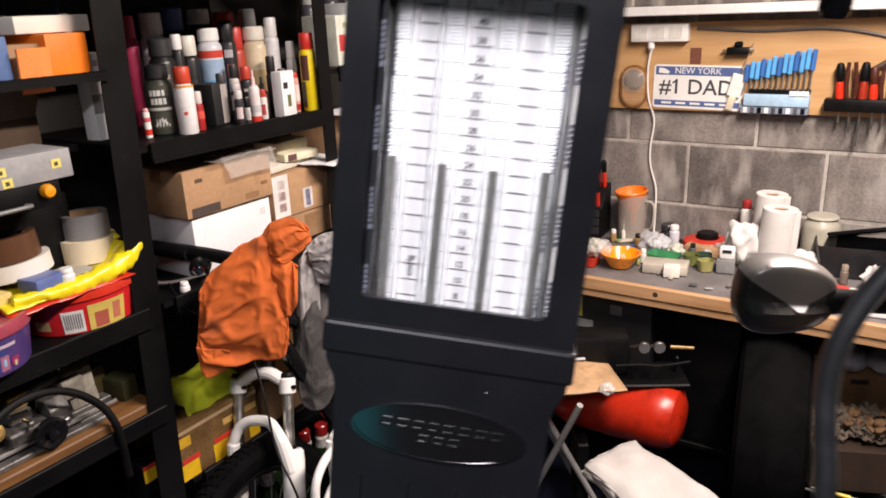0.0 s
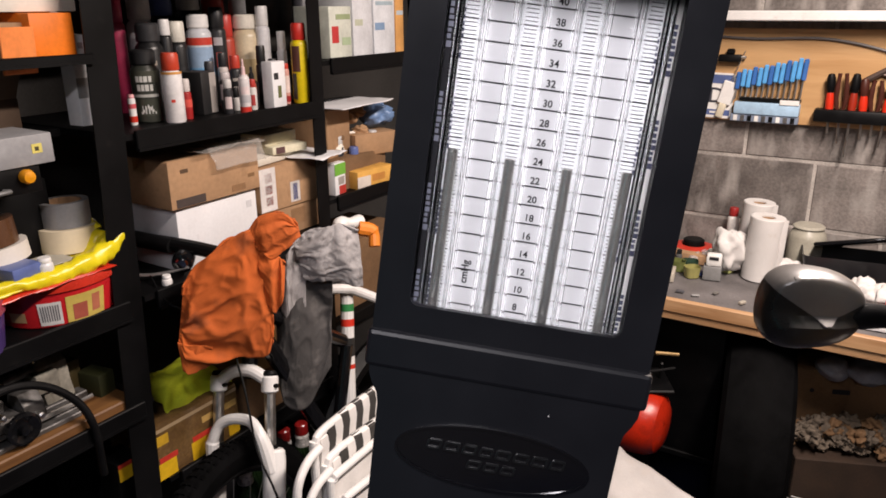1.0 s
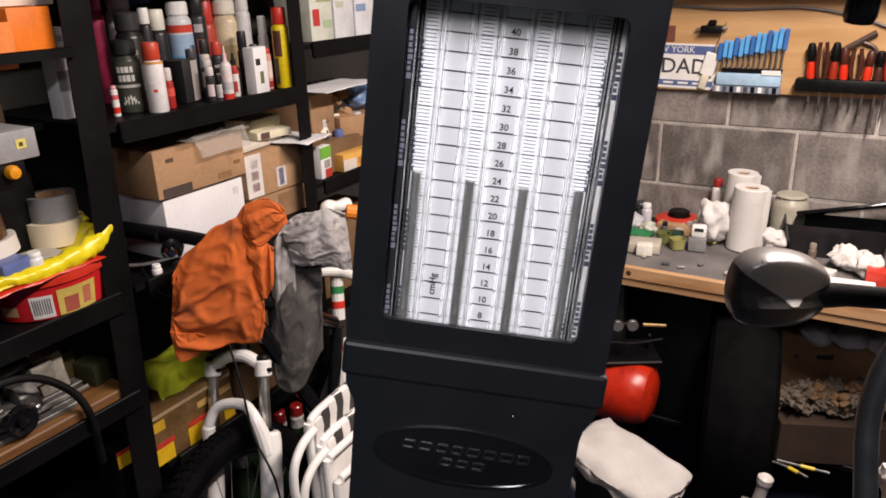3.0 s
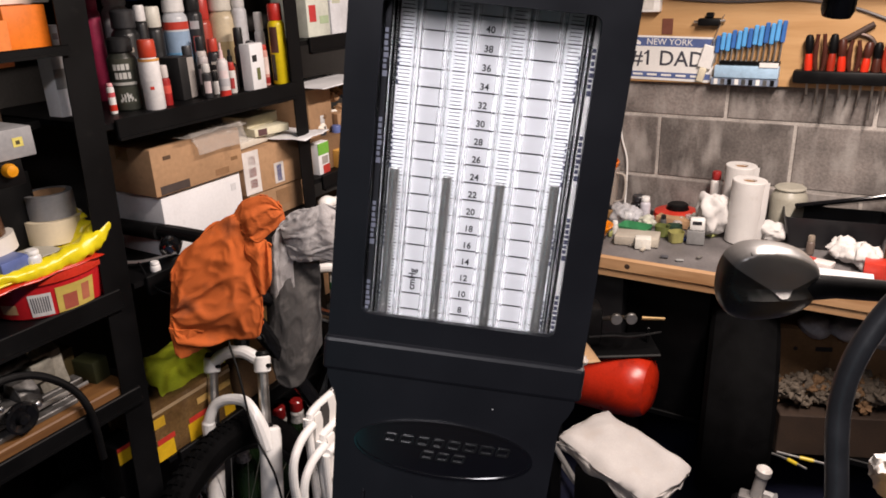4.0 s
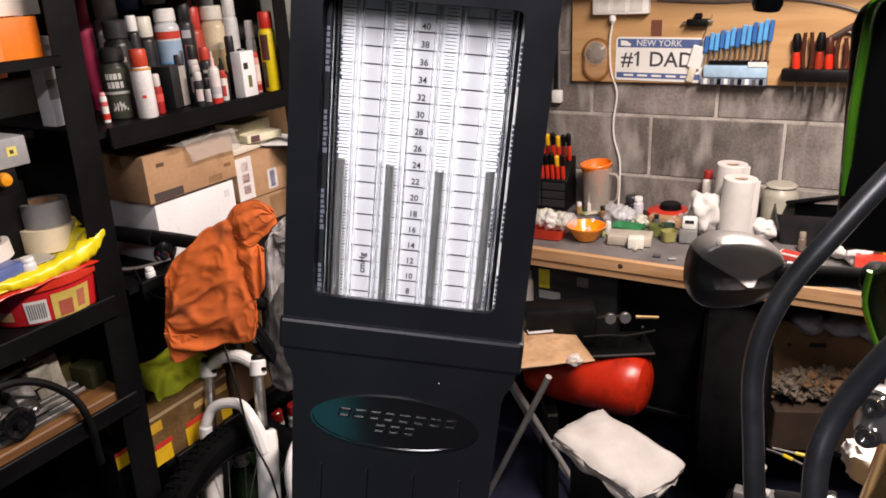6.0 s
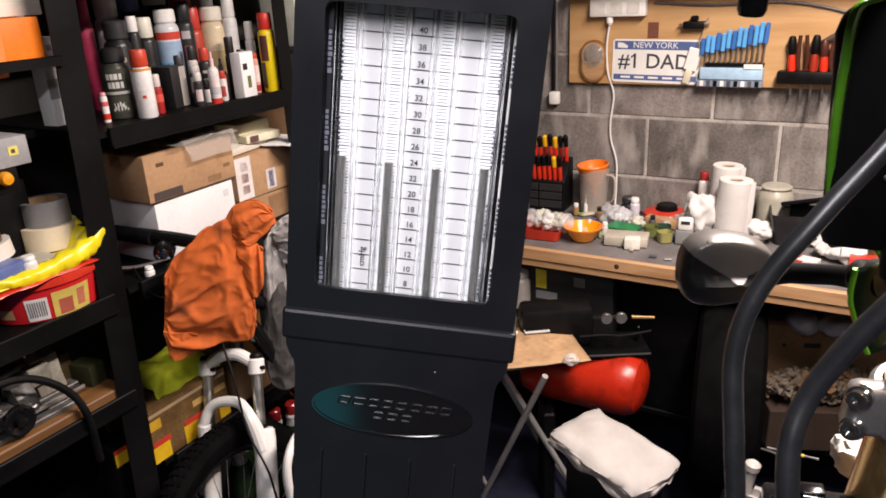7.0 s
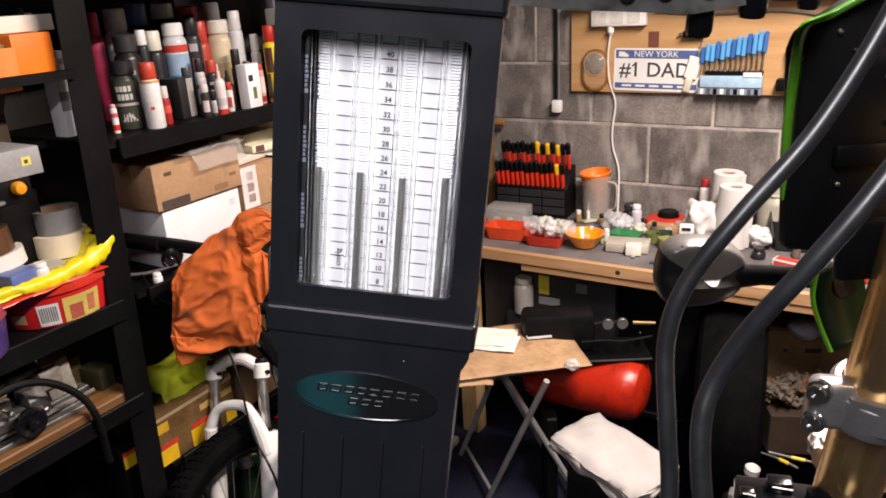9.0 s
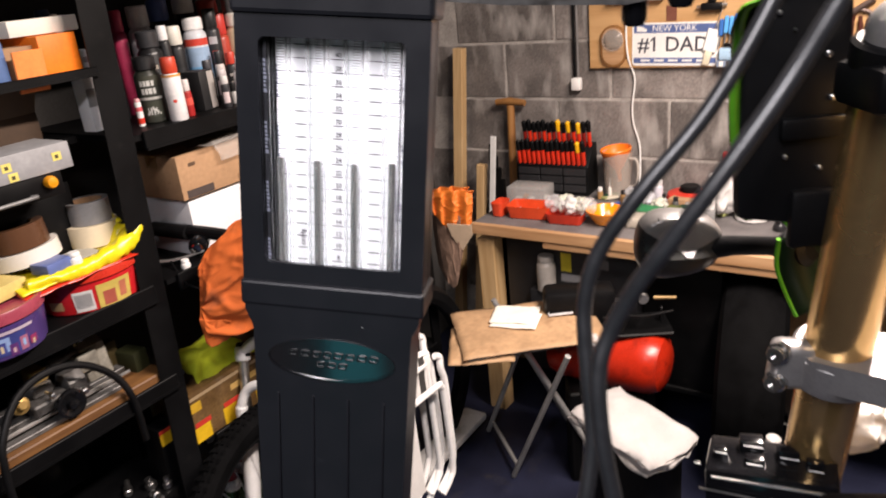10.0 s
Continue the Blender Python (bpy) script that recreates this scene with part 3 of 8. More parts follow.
    low.modifiers.new("thickness", "SOLIDIFY").thickness = 0.003
    part("fairing_edge", sweep(B(), edge, 0.0028, 8), GREEN, low, "bright green fairing edge")
    # indicator on its stalk: a rounded shell with a flattened lens
    bm = B()
    bmesh.ops.create_uvsphere(bm, u_segments=36, v_segments=24, radius=1.0)
    for v in bm.verts:
        c = [math.copysign(abs(q) ** 0.78, q) for q in v.co]
        f = 1.0 - 0.16 * c[0]
        v.co = Vector((c[0] * 0.042, c[1] * 0.026, c[2] * 0.0335 * f))
        if v.co.y < -0.012 and v.co.z > -0.004:
            v.co.y = -0.012 - 0.35 * (-v.co.y - 0.012) - 0.10 * (v.co.z + 0.004)
    IM = Matrix.Translation(L(0.112, 0.855, 1.4115)) @ pose(0, 0, 0, 0, 0, 30) @ pose(0, 0, 0, 4, 2, 0)
    bmesh.ops.transform(bm, matrix=IM, verts=bm.verts)
    ind = part("indicator", bm, mat("indicator_shell", (0.011, 0.0105, 0.010), 0.30, var=0.2, scale=30, bump=0.04, grain=400), mc, "dark smoked indicator with a rounded shell", smooth=50)
    lens = B()
    bmesh.ops.create_uvsphere(lens, u_segments=48, v_segments=40, radius=1.0)
    for v in lens.verts:
        c = [math.copysign(abs(q) ** 0.78, q) for q in v.co]
        f = 1.0 - 0.16 * c[0]
        v.co = Vector((c[0] * 0.0423, c[1] * 0.0263, c[2] * 0.0338 * f))
        if v.co.y < -0.012 and v.co.z > -0.004:
            v.co.y = -0.0126 - 0.35 * (-v.co.y - 0.012) - 0.10 * (v.co.z + 0.004)
    for no in ((-0.62, 0, 1), (0.62, 0, 1), (0, -1, 0)):
        at = (0.006, 0.018, -0.006)
        bmesh.ops.bisect_plane(lens, geom=lens.verts[:] + lens.edges[:] + lens.faces[:], plane_co=at, plane_no=no, clear_inner=True)
    bmesh.ops.transform(lens, matrix=IM, verts=lens.verts)
    part("smoked_lens", lens, mat("smoked_lens", (0.085, 0.080, 0.077), 0.33, spec=0.9, var=0.08, scale=30, bump=0.0), ind, "smoked grey indicator lens", smooth=60)
    bm = B()
    sweep(bm, [L(0.140, 0.868, 1.405), L(0.165, 0.860, 1.413), L(0.20, 0.83, 1.428), L(0.228, 0.805, 1.438)], [0.012, 0.0095, 0.0085, 0.010], 14)
    part("indicator_stalk", bm, RUBBER, ind)
    part("stalk_boot", lathe(B(), [(0.011, 0), (0.014, 0.004), (0.014, 0.009), (0.011, 0.012), (0.0155, 0.016), (0.0155, 0.026), (0.010, 0.03)], 18, along(L(0.214, 0.818, 1.434), L(0.26, 0.79, 1.446))), RUBBER, ind)
    # bars and clutter over the top
    plate = part("clamp_plate", prism(B(), [(-0.02, 0.0), (0.02, -0.006), (0.09, -0.012), (0.14, -0.006), (0.17, 0.02), (0.17, 0.05), (-0.02, 0.05)], -0.03, 0.03, m=Matrix.Translation(L(0.056, 0.596, 1.668)) @ pose(0, 0, 0, 0, 0, 25)), MACHINE, mc, "bare metal bar clamp plate")
    for x in (0.055, 0.075, 0.098):
        part("plate_hole", lathe(B(), [(0.0045, 0), (0.0045, 0.001), (0.003, 0.001)], 14, Matrix.Translation(L(0.056, 0.596, 1.668)) @ pose(0, 0, 0, 0, 0, 25) @ pose(x, -0.0305, 0.0, 90, 0, 0)), BLACK_PLASTIC, plate)
    for p, r in (((0.1513, 0.620, 1.6545), 0.0074), ((0.1778, 0.625, 1.6635), 0.0076), ((0.203, 0.645, 1.666), 0.006)):
        part("bar_bolt", lathe(B(), [(r, 0.03), (r, -0.008), (r * 0.85, -0.011), (r * 0.5, -0.011), (r * 0.5, -0.006), (0.0005, -0.006)], 22, Matrix.Translation(L(*p)) @ pose(0, 0, 0, 8, 6, 0)), GLOSS_BLACK, plate, "black domed bolt")
    part("bar_clamp", box(B(), -0.03, -0.018, 0.0, 0.075, 0.03, 0.05, 0.008, 2, m=Matrix.Translation(L(0.150, 0.648, 1.66)) @ pose(0, 0, 0, 0, -6, 36)), GLOSS_BLACK, mc)
    # engine-side clutter at the bottom
    GM = Matrix.Translation(L(0.178, 0.716, 1.259)) @ pose(0, 0, 0, 0, -3, 8)
    eng = part("radiator_guard", box(B(), 0.0, 0.0, -0.06, 0.105, 0.055, 0.0, 0.004, 2, m=GM), GLOSS_BLACK, mc, "black guard plate below the fork")
    part("guard_rail", sweep(B(), [GM @ Vector((0.006, -0.001, -0.006)), GM @ Vector((0.10, -0.001, -0.008))], 0.0013, 8), STEEL, eng)
    part("guard_rail", sweep(B(), [GM @ Vector((-0.004, -0.003, -0.018)), GM @ Vector((0.06, -0.003, -0.022))], 0.001, 8), MACHINE, eng)
    for x, y, w, h in ((0.008, 0.018, 0.012, 0.008), (0.030, 0.030, 0.020, 0.010), (0.034, 0.010, 0.016, 0.006), (0.060, 0.022, 0.018, 0.008), (0.082, 0.012, 0.014, 0.006), (-0.008, 0.004, 0.006, 0.004)):
        lug = part("guard_lug", box(B(), x, y, -0.002, x + w, y + w * 0.7, h, 0.0018, 2, m=GM @ pose(0, 0, 0, 0, 0, 6)), GLOSS_BLACK, eng)
        part("lug_edge", sweep(B(), [GM @ Vector((x, y - 0.0008, h - 0.001)), GM @ Vector((x + w * 0.8, y - 0.0008, h - 0.0015))], 0.0006, 6), STEEL, lug)
    bm = B()
    bmesh.ops.create_icosphere(bm, subdivisions=4, radius=1.0)
    for v in bm.verts:
        q = v.co * 1.7
        d = 1 + 0.25 * noise.noise(q) + 0.2 * abs(noise.noise(q * 2.6)) + 0.08 * abs(noise.noise(q * 6))
        v.co = Vector(L(0.268, 0.940, 1.198)) + Vector((v.co.x * 0.044 * d, v.co.y * 0.03 * d, v.co.z * 0.029 * d))
    part("cloth_wrap", bm, CLOTH_WHITE, mc, "white rag wrapped round the brake parts", smooth=40)
    block = part("switch_block", box(B(), -0.02, -0.02, -0.03, 0.05, 0.02, 0.028, 0.010, 3, m=Matrix.Translation(L(0.292, 0.69, 1.255)) @ pose(0, 0, 0, 0, 0, 25)), BLACK_PLASTIC, mc)
    # pale plate that paints the highlight low on the dark block
    part("worn_face", box(B(), -0.014, -0.0215, -0.024, 0.05, -0.0195, -0.004, 0.001, m=Matrix.Translation(L(0.292, 0.69, 1.255)) @ pose(0, 0, 0, 0, 0, 25)), ALU, block)
    return mc


motorcycle()


def hose(name, pts, r, label):
    h = thing(name, *pts[-1], label, "hose", group="gauge hoses")
    part("tube", sweep(B(), [Vector(q) - Vector(pts[-1]) for q in curve_points(pts, 8)], r, 16), HOSE, h)


hose("rubber_hose", [(0.262, 0.565, 1.72), (0.244, 0.532, 1.660), (0.224, 0.508, 1.616), (0.201, 0.486, 1.583), (0.184, 0.476, 1.555), (0.178, 0.470, 1.529), (0.182, 0.462, 1.494), (0.186, 0.456, 1.460), (0.185, 0.444, 1.425), (0.178, 0.428, 1.36)], 0.0039, "long black rubber hose hanging in a loose curve")
hose("rubber_hose", [(0.292, 0.515, 1.70), (0.274, 0.485, 1.660), (0.262, 0.462, 1.634), (0.247, 0.446, 1.608), (0.232, 0.437, 1.584), (0.216, 0.434, 1.559), (0.206, 0.431, 1.538), (0.203, 0.425, 1.522), (0.206, 0.419, 1.497), (0.212, 0.416, 1.468), (0.222, 0.414, 1.42)], 0.0037, "thick black rubber hose hanging beside another")

# ---- shelving along the left wall ----
SX = -1.1


def shelving(y0, y1, levels, label, lips, posts, lean=0.0):
    u = thing("shelving_unit", SX - 0.2, (y0 + y1) / 2, 0, label, "shelving", group="shelving along the wall")
    o = Vector((SX - 0.2, (y0 + y1) / 2, 0))
    for x in (SX, SX - 0.42):
        for y, w in posts:
            bm = B()
            box(bm, x - 0.003, y, 0, x, y + w, 1.95)
            box(bm, x - 0.04, y + w - 0.003, 0, x - 0.003, y + w, 1.95)
            for v in bm.verts:
                v.co.y += lean * (v.co.z - 1.2)
            bmesh.ops.translate(bm, verts=bm.verts, vec=-o)
            part("post", bm, BLACK_STEEL, u, smooth=0)
    for z, h in zip(levels, lips):
        bm = B()
        box(bm, SX - 0.42, y0 + 0.004, z - 0.012, SX - 0.004, y1 - 0.004, z)
        bmesh.ops.translate(bm, verts=bm.verts, vec=-o)
        sh = part("shelf", bm, BLACK_STEEL, u, smooth=0)
        bm = B()
        box(bm, SX - 0.004, y0 + 0.03, z - h, SX + 0.006, y1 - 0.03, z + 0.006, 0.002)
        box(bm, SX + 0.006, y0 + 0.03, z - h, SX + 0.010, y1 - 0.03, z - h + 0.006)
        bmesh.ops.translate(bm, verts=bm.verts, vec=-o)
        part("shelf_lip", bm, BLACK_STEEL, sh, smooth=0)
    return u


shelving(0.30, 1.082, (0.42, 0.86, 1.085, 1.563, 1.75), "black steel shelving unit packed with boxes and tins", (0.035, 0.03, 0.035, 0.012, 0.035), ((0.30, 0.05), (1.024, 0.062)), 0.042)
shelving(1.086, 1.672, (0.30, 0.65, 1.085, 1.415, 1.75), "black steel shelving unit packed with cans and cartons", (0.035,) * 5, ((1.630, 0.044),))
shelving(1.676, 2.12, (0.42, 0.80, 1.155, 1.515, 1.80), "black steel shelving unit with cartons and white packs", (0.035,) * 5, ((2.076, 0.044),))


# ---- packaging ----
def printed(bm_parent, r, z0, z1, rgb, a0=0, a1=360, name="label", lab="", off=0.0004, parent=None, dx=0, dy=0):
    """A printed band or patch wrapped on a round body; a0 and a1 in degrees."""
    bm = B()
    n = max(3, int((a1 - a0) / 12))
    rows = []
    for z in (z0, z1):
        rows.append([bm.verts.new((dx + (r + off) * math.cos(radians(a0 + (a1 - a0) * i / n)), dy + (r + off) * math.sin(radians(a0 + (a1 - a0) * i / n)), z)) for i in range(n + 1)])
    for i in range(n):
        bm.faces.new((rows[0][i], rows[0][i + 1], rows[1][i + 1], rows[1][i]))
    return part(name, bm, paint(rgb, 0.4), bm_parent, lab)


def aerosol(x, y, z, r, h, body, cap, label, bands=(), cap_h=0.28, metal=0.0, name="spray_can", category="spray can", turn=0, nozzle=False, rough=0.35):
    t = thing(name, x, y, z, label, category, turn, group="cans on the shelf")
    bh = h * (1 - cap_h)
    b = part("body", lathe(B(), [(r * 0.93, 0), (r, 0.003), (r, bh - r * 0.55), (r * 0.93, bh - r * 0.3), (r * 0.72, bh - 0.001), (r * 0.70, bh + 0.002)], 20), paint(body, rough, metal), t)
    if nozzle:
        part("cap", lathe(B(), [(r * 0.38, bh), (r * 0.36, bh + (h - bh) * 0.55), (r * 0.22, bh + (h - bh) * 0.6), (r * 0.2, h), (r * 0.12, h + 0.001)], 16), paint(cap, 0.4), t)
    else:
        part("cap", lathe(B(), [(r * 0.80, bh - 0.001), (r * 0.86, bh + 0.002), (r * 0.84, h - 0.004), (r * 0.74, h), (r * 0.1, h)], 20), paint(cap, 0.4), t)
    for z0, z1, rgb, a0, a1 in bands:
        printed(b, r, z0 * h, z1 * h, rgb, a0, a1)
    return t


# patches face the room: the camera looks along (-0.75, 0.66), so fronts are near -42 degrees
FR = -42


def patch(z0, z1, rgb, w=70, c=FR):
    return (z0, z1, rgb, c - w / 2, c + w / 2)


def full(z0, z1, rgb):
    return (z0, z1, rgb, 0, 360)


Z = 1.4155
WHITE, BLACKC, REDC = (0.78, 0.77, 0.76), (0.012, 0.012, 0.013), (0.55, 0.03, 0.015)
aerosol(-1.192, 1.185, Z, 0.0075, 0.062, WHITE, (0.75, 0.35, 0.38), "thin red and white tube standing on the shelf", [full(0.1, 0.3, REDC), full(0.55, 0.7, (0.6, 0.1, 0.12))], 0.1, name="tube", category="tube")
c = aerosol(-1.207, 1.236, Z, 0.029, 0.148, (0.035, 0.038, 0.030), BLACKC, "black and olive paint can with pale printed bars", [full(0.56, 0.72, (0.06, 0.062, 0.045)), patch(0.36, 0.40, (0.5, 0.5, 0.47), 110), patch(0.10, 0.33, (0.05, 0.055, 0.04), 96), patch(0.13, 0.24, (0.55, 0.56, 0.55), 40)], 0.2)
for k, (a, w) in enumerate(((-70, 14), (-54, 12), (-38, 15), (-20, 12))):
    printed(c.children[0], 0.029, 0.084, 0.096, (0.6, 0.6, 0.57), a - w / 2, a + w / 2, "printed_bar", off=0.0008)
    printed(c.children[0], 0.029, 0.066, 0.079, (0.6, 0.6, 0.57), a + 3 - w / 2, a + 3 + w / 2, "printed_bar", off=0.0008)
for k in range(7):
    a = -68 + 9 * k
    printed(c.children[0], 0.029, 0.018 + 0.012 * (1 - abs(k - 3) / 3.2), 0.022 + 0.016 * (1 - abs(k - 3) / 3.4), (0.6, 0.6, 0.57), a, a + 6, "printed_bar", off=0.0008)
c = aerosol(-1.15, 1.257, Z, 0.0205, 0.142, (0.72, 0.70, 0.70), (0.50, 0.05, 0.02), "white spray can with a red cap and orange collar", [full(0.70, 0.735, (0.62, 0.30, 0.08)), patch(0.42, 0.45, (0.75, 0.73, 0.72), 60), patch(0.30, 0.345, (0.6, 0.05, 0.03), 22)], 0.24)
aerosol(-1.165, 1.301, Z, 0.011, 0.085, (0.35, 0.02, 0.02), (0.65, 0.6, 0.58), "small dark red bottle between taller cans", [full(0.3, 0.5, (0.6, 0.08, 0.06))], 0.3)


def carton(x, y, z, sx, sy, sz, label, material, turn=0.0, name="carton", category="box", prints=(), group="", tape=None, flaps=0):
    """A closed carton: x0..; prints are (face, u0, v0, u1, v1, rgb) with u, v from 0 to 1 on face +x or -y."""
    t = thing(name, x, y, z, label, category, turn, group)
    big = material in (CARD, CARD_DARK) and min(sx, sy, sz) > 0.07 and not flaps
    b = part("body", box(B(), -sx / 2, -sy / 2, 0, sx / 2, sy / 2, sz - (0.002 if big else 0), 0.0022, 2), material, t)
    if big:
        for s in (-1, 1):
            part("top_flap", box(B(), min(s * 0.0015, s * (sx / 2 - 0.002)), -sy / 2 + 0.002, sz - 0.003, max(s * 0.0015, s * (sx / 2 - 0.002)), sy / 2 - 0.002, sz - 0.0004, 0.0008), material, t)
        part("tape", box(B(), -0.02, -sy / 2 - 0.0006, sz - 0.03, 0.02, -sy / 2 + 0.0004, sz - 0.0006), TAPE, t, "strip of brown parcel tape")
    for face, u0, v0, u1, v1, rgb in prints:
        e = 0.0006
        bm = B()
        if face == "+x":
            box(bm, sx / 2 - e, -sy / 2 + u0 * sy, v0 * sz, sx / 2 + e, -sy / 2 + u1 * sy, v1 * sz)
        elif face == "-y":
            box(bm, -sx / 2 + u0 * sx, -sy / 2 - e, v0 * sz, -sx / 2 + u1 * sx, -sy / 2 + e, v1 * sz)
        else:
            box(bm, -sx / 2 + u0 * sx, -sy / 2 + v0 * sy, sz - e, -sx / 2 + u1 * sx, -sy / 2 + v1 * sy, sz + e)
        part("print", bm, paint(rgb, 0.5), b, smooth=0)
    for k in range(flaps):
        s = 1 if k % 2 == 0 else -1
        fl = box(B(), 0, -sy / 2 + 0.004, -0.0015, sx * 0.42, sy / 2 - 0.004, 0.0015, m=pose(s * sx / 2, 0, sz, 0, (-62 if s > 0 else -120) + 10 * k, 0) if s > 0 else pose(-sx / 2, 0, sz, 0, -118, 0))
        part("flap", fl, material, t, smooth=0)
    return t


carton(-1.205, 1.372, Z, 0.055, 0.052, 0.094, "black carton with a pale grey side", paint(BLACKC, 0.5), 12, prints=[("+x", 0.55, 0.03, 0.98, 0.97, (0.36, 0.33, 0.31))])
aerosol(-1.185, 1.432, Z, 0.0135, 0.088, (0.05, 0.045, 0.045), (0.6, 0.55, 0.55), "small dark bottle with a pink and white label", [patch(0.3, 0.7, (0.66, 0.55, 0.55), 120), patch(0.35, 0.55, (0.6, 0.2, 0.2), 40)], 0.18)
aerosol(-1.178, 1.452, Z, 0.0105, 0.052, (0.7, 0.68, 0.66), BLACKC, "small white jar with a black lid", [], 0.4, name="jar", category="jar")
aerosol(-1.128, 1.435, Z, 0.0125, 0.118, (0.66, 0.62, 0.62), (0.7, 0.5, 0.5), "slim white bottle with a red foot", [full(0.0, 0.12, (0.5, 0.03, 0.02)), full(0.2, 0.34, (0.45, 0.44, 0.46)), patch(0.36, 0.5, (0.72, 0.6, 0.6), 90)], 0.3, name="bottle", category="bottle", nozzle=True)
aerosol(-1.175, 1.505, Z, 0.016, 0.095, (0.03, 0.028, 0.03), (0.02, 0.02, 0.02), "black spray bottle with a dark trigger head", [patch(0.3, 0.6, (0.45, 0.12, 0.06), 70), patch(0.2, 0.32, (0.6, 0.4, 0.05), 30)], 0.35, nozzle=True, name="spray_bottle", category="bottle")
carton(-1.132, 1.535, Z, 0.030, 0.052, 0.108, "white carton with dark windows and a cut-out top", WHITE_CARD, 8, prints=[("+x", 0.12, 0.62, 0.45, 0.76, (0.02, 0.02, 0.022)), ("+x", 0.36, 0.22, 0.62, 0.48, (0.12, 0.13, 0.05)), ("+x", 0.3, 0.18, 0.68, 0.52, (0.55, 0.55, 0.53)), ("+x", 0.05, 0.53, 0.95, 0.56, (0.35, 0.35, 0.36))][:2])
aerosol(-1.158, 1.602, Z, 0.0095, 0.098, (0.6, 0.3, 0.25), (0.5, 0.05, 0.03), "slim red and white spray tube", [full(0.28, 0.7, (0.75, 0.6, 0.55)), full(0.05, 0.2, (0.3, 0.02, 0.02))], 0.12, name="tube", category="tube")
aerosol(-1.140, 1.637, Z, 0.0205, 0.192, (0.72, 0.55, 0.01), (0.58, 0.03, 0.02), "yellow spray can with a red cap", [patch(0.4, 0.72, (0.10, 0.04, 0.03), 60, -75), patch(0.05, 0.38, (0.05, 0.045, 0.04), 40, -95)], 0.2)
# small bottles crowded between the cans
for x, y, r, h, body, cap, lab, bands in (
    (-1.222, 1.422, 0.013, 0.112, (0.03, 0.028, 0.03), (0.05, 0.05, 0.055), "dark bottle with a white and red label", [patch(0.12, 0.45, (0.62, 0.55, 0.54), 90), patch(0.2, 0.34, (0.5, 0.05, 0.04), 40)]),
    (-1.150, 1.405, 0.011, 0.076, (0.025, 0.025, 0.028), (0.62, 0.60, 0.58), "little black bottle with a white nozzle", [patch(0.15, 0.5, (0.6, 0.5, 0.5), 80)]),
    (-1.228, 1.468, 0.012, 0.128, (0.55, 0.50, 0.48), (0.02, 0.02, 0.022), "small pale bottle with a black spray head", [patch(0.2, 0.5, (0.1, 0.09, 0.09), 70), full(0.0, 0.1, (0.4, 0.03, 0.03))]),
    (-1.150, 1.480, 0.010, 0.070, (0.6, 0.58, 0.56), (0.45, 0.04, 0.03), "little white bottle with a red cap", [patch(0.15, 0.5, (0.4, 0.05, 0.05), 60)]),
    (-1.232, 1.510, 0.014, 0.120, (0.02, 0.02, 0.022), (0.5, 0.05, 0.03), "black bottle with a red cap and pale print", [patch(0.2, 0.4, (0.5, 0.46, 0.42), 60), patch(0.5, 0.56, (0.5, 0.46, 0.42), 70)]),
    (-1.170, 1.572, 0.012, 0.110, (0.02, 0.018, 0.018), (0.03, 0.03, 0.033), "slim black bottle beside the white carton", [patch(0.25, 0.6, (0.40, 0.10, 0.05), 60)]),
):
    aerosol(x, y, Z, r, h, body, cap, lab, bands, 0.24, name="small_bottle", category="bottle")
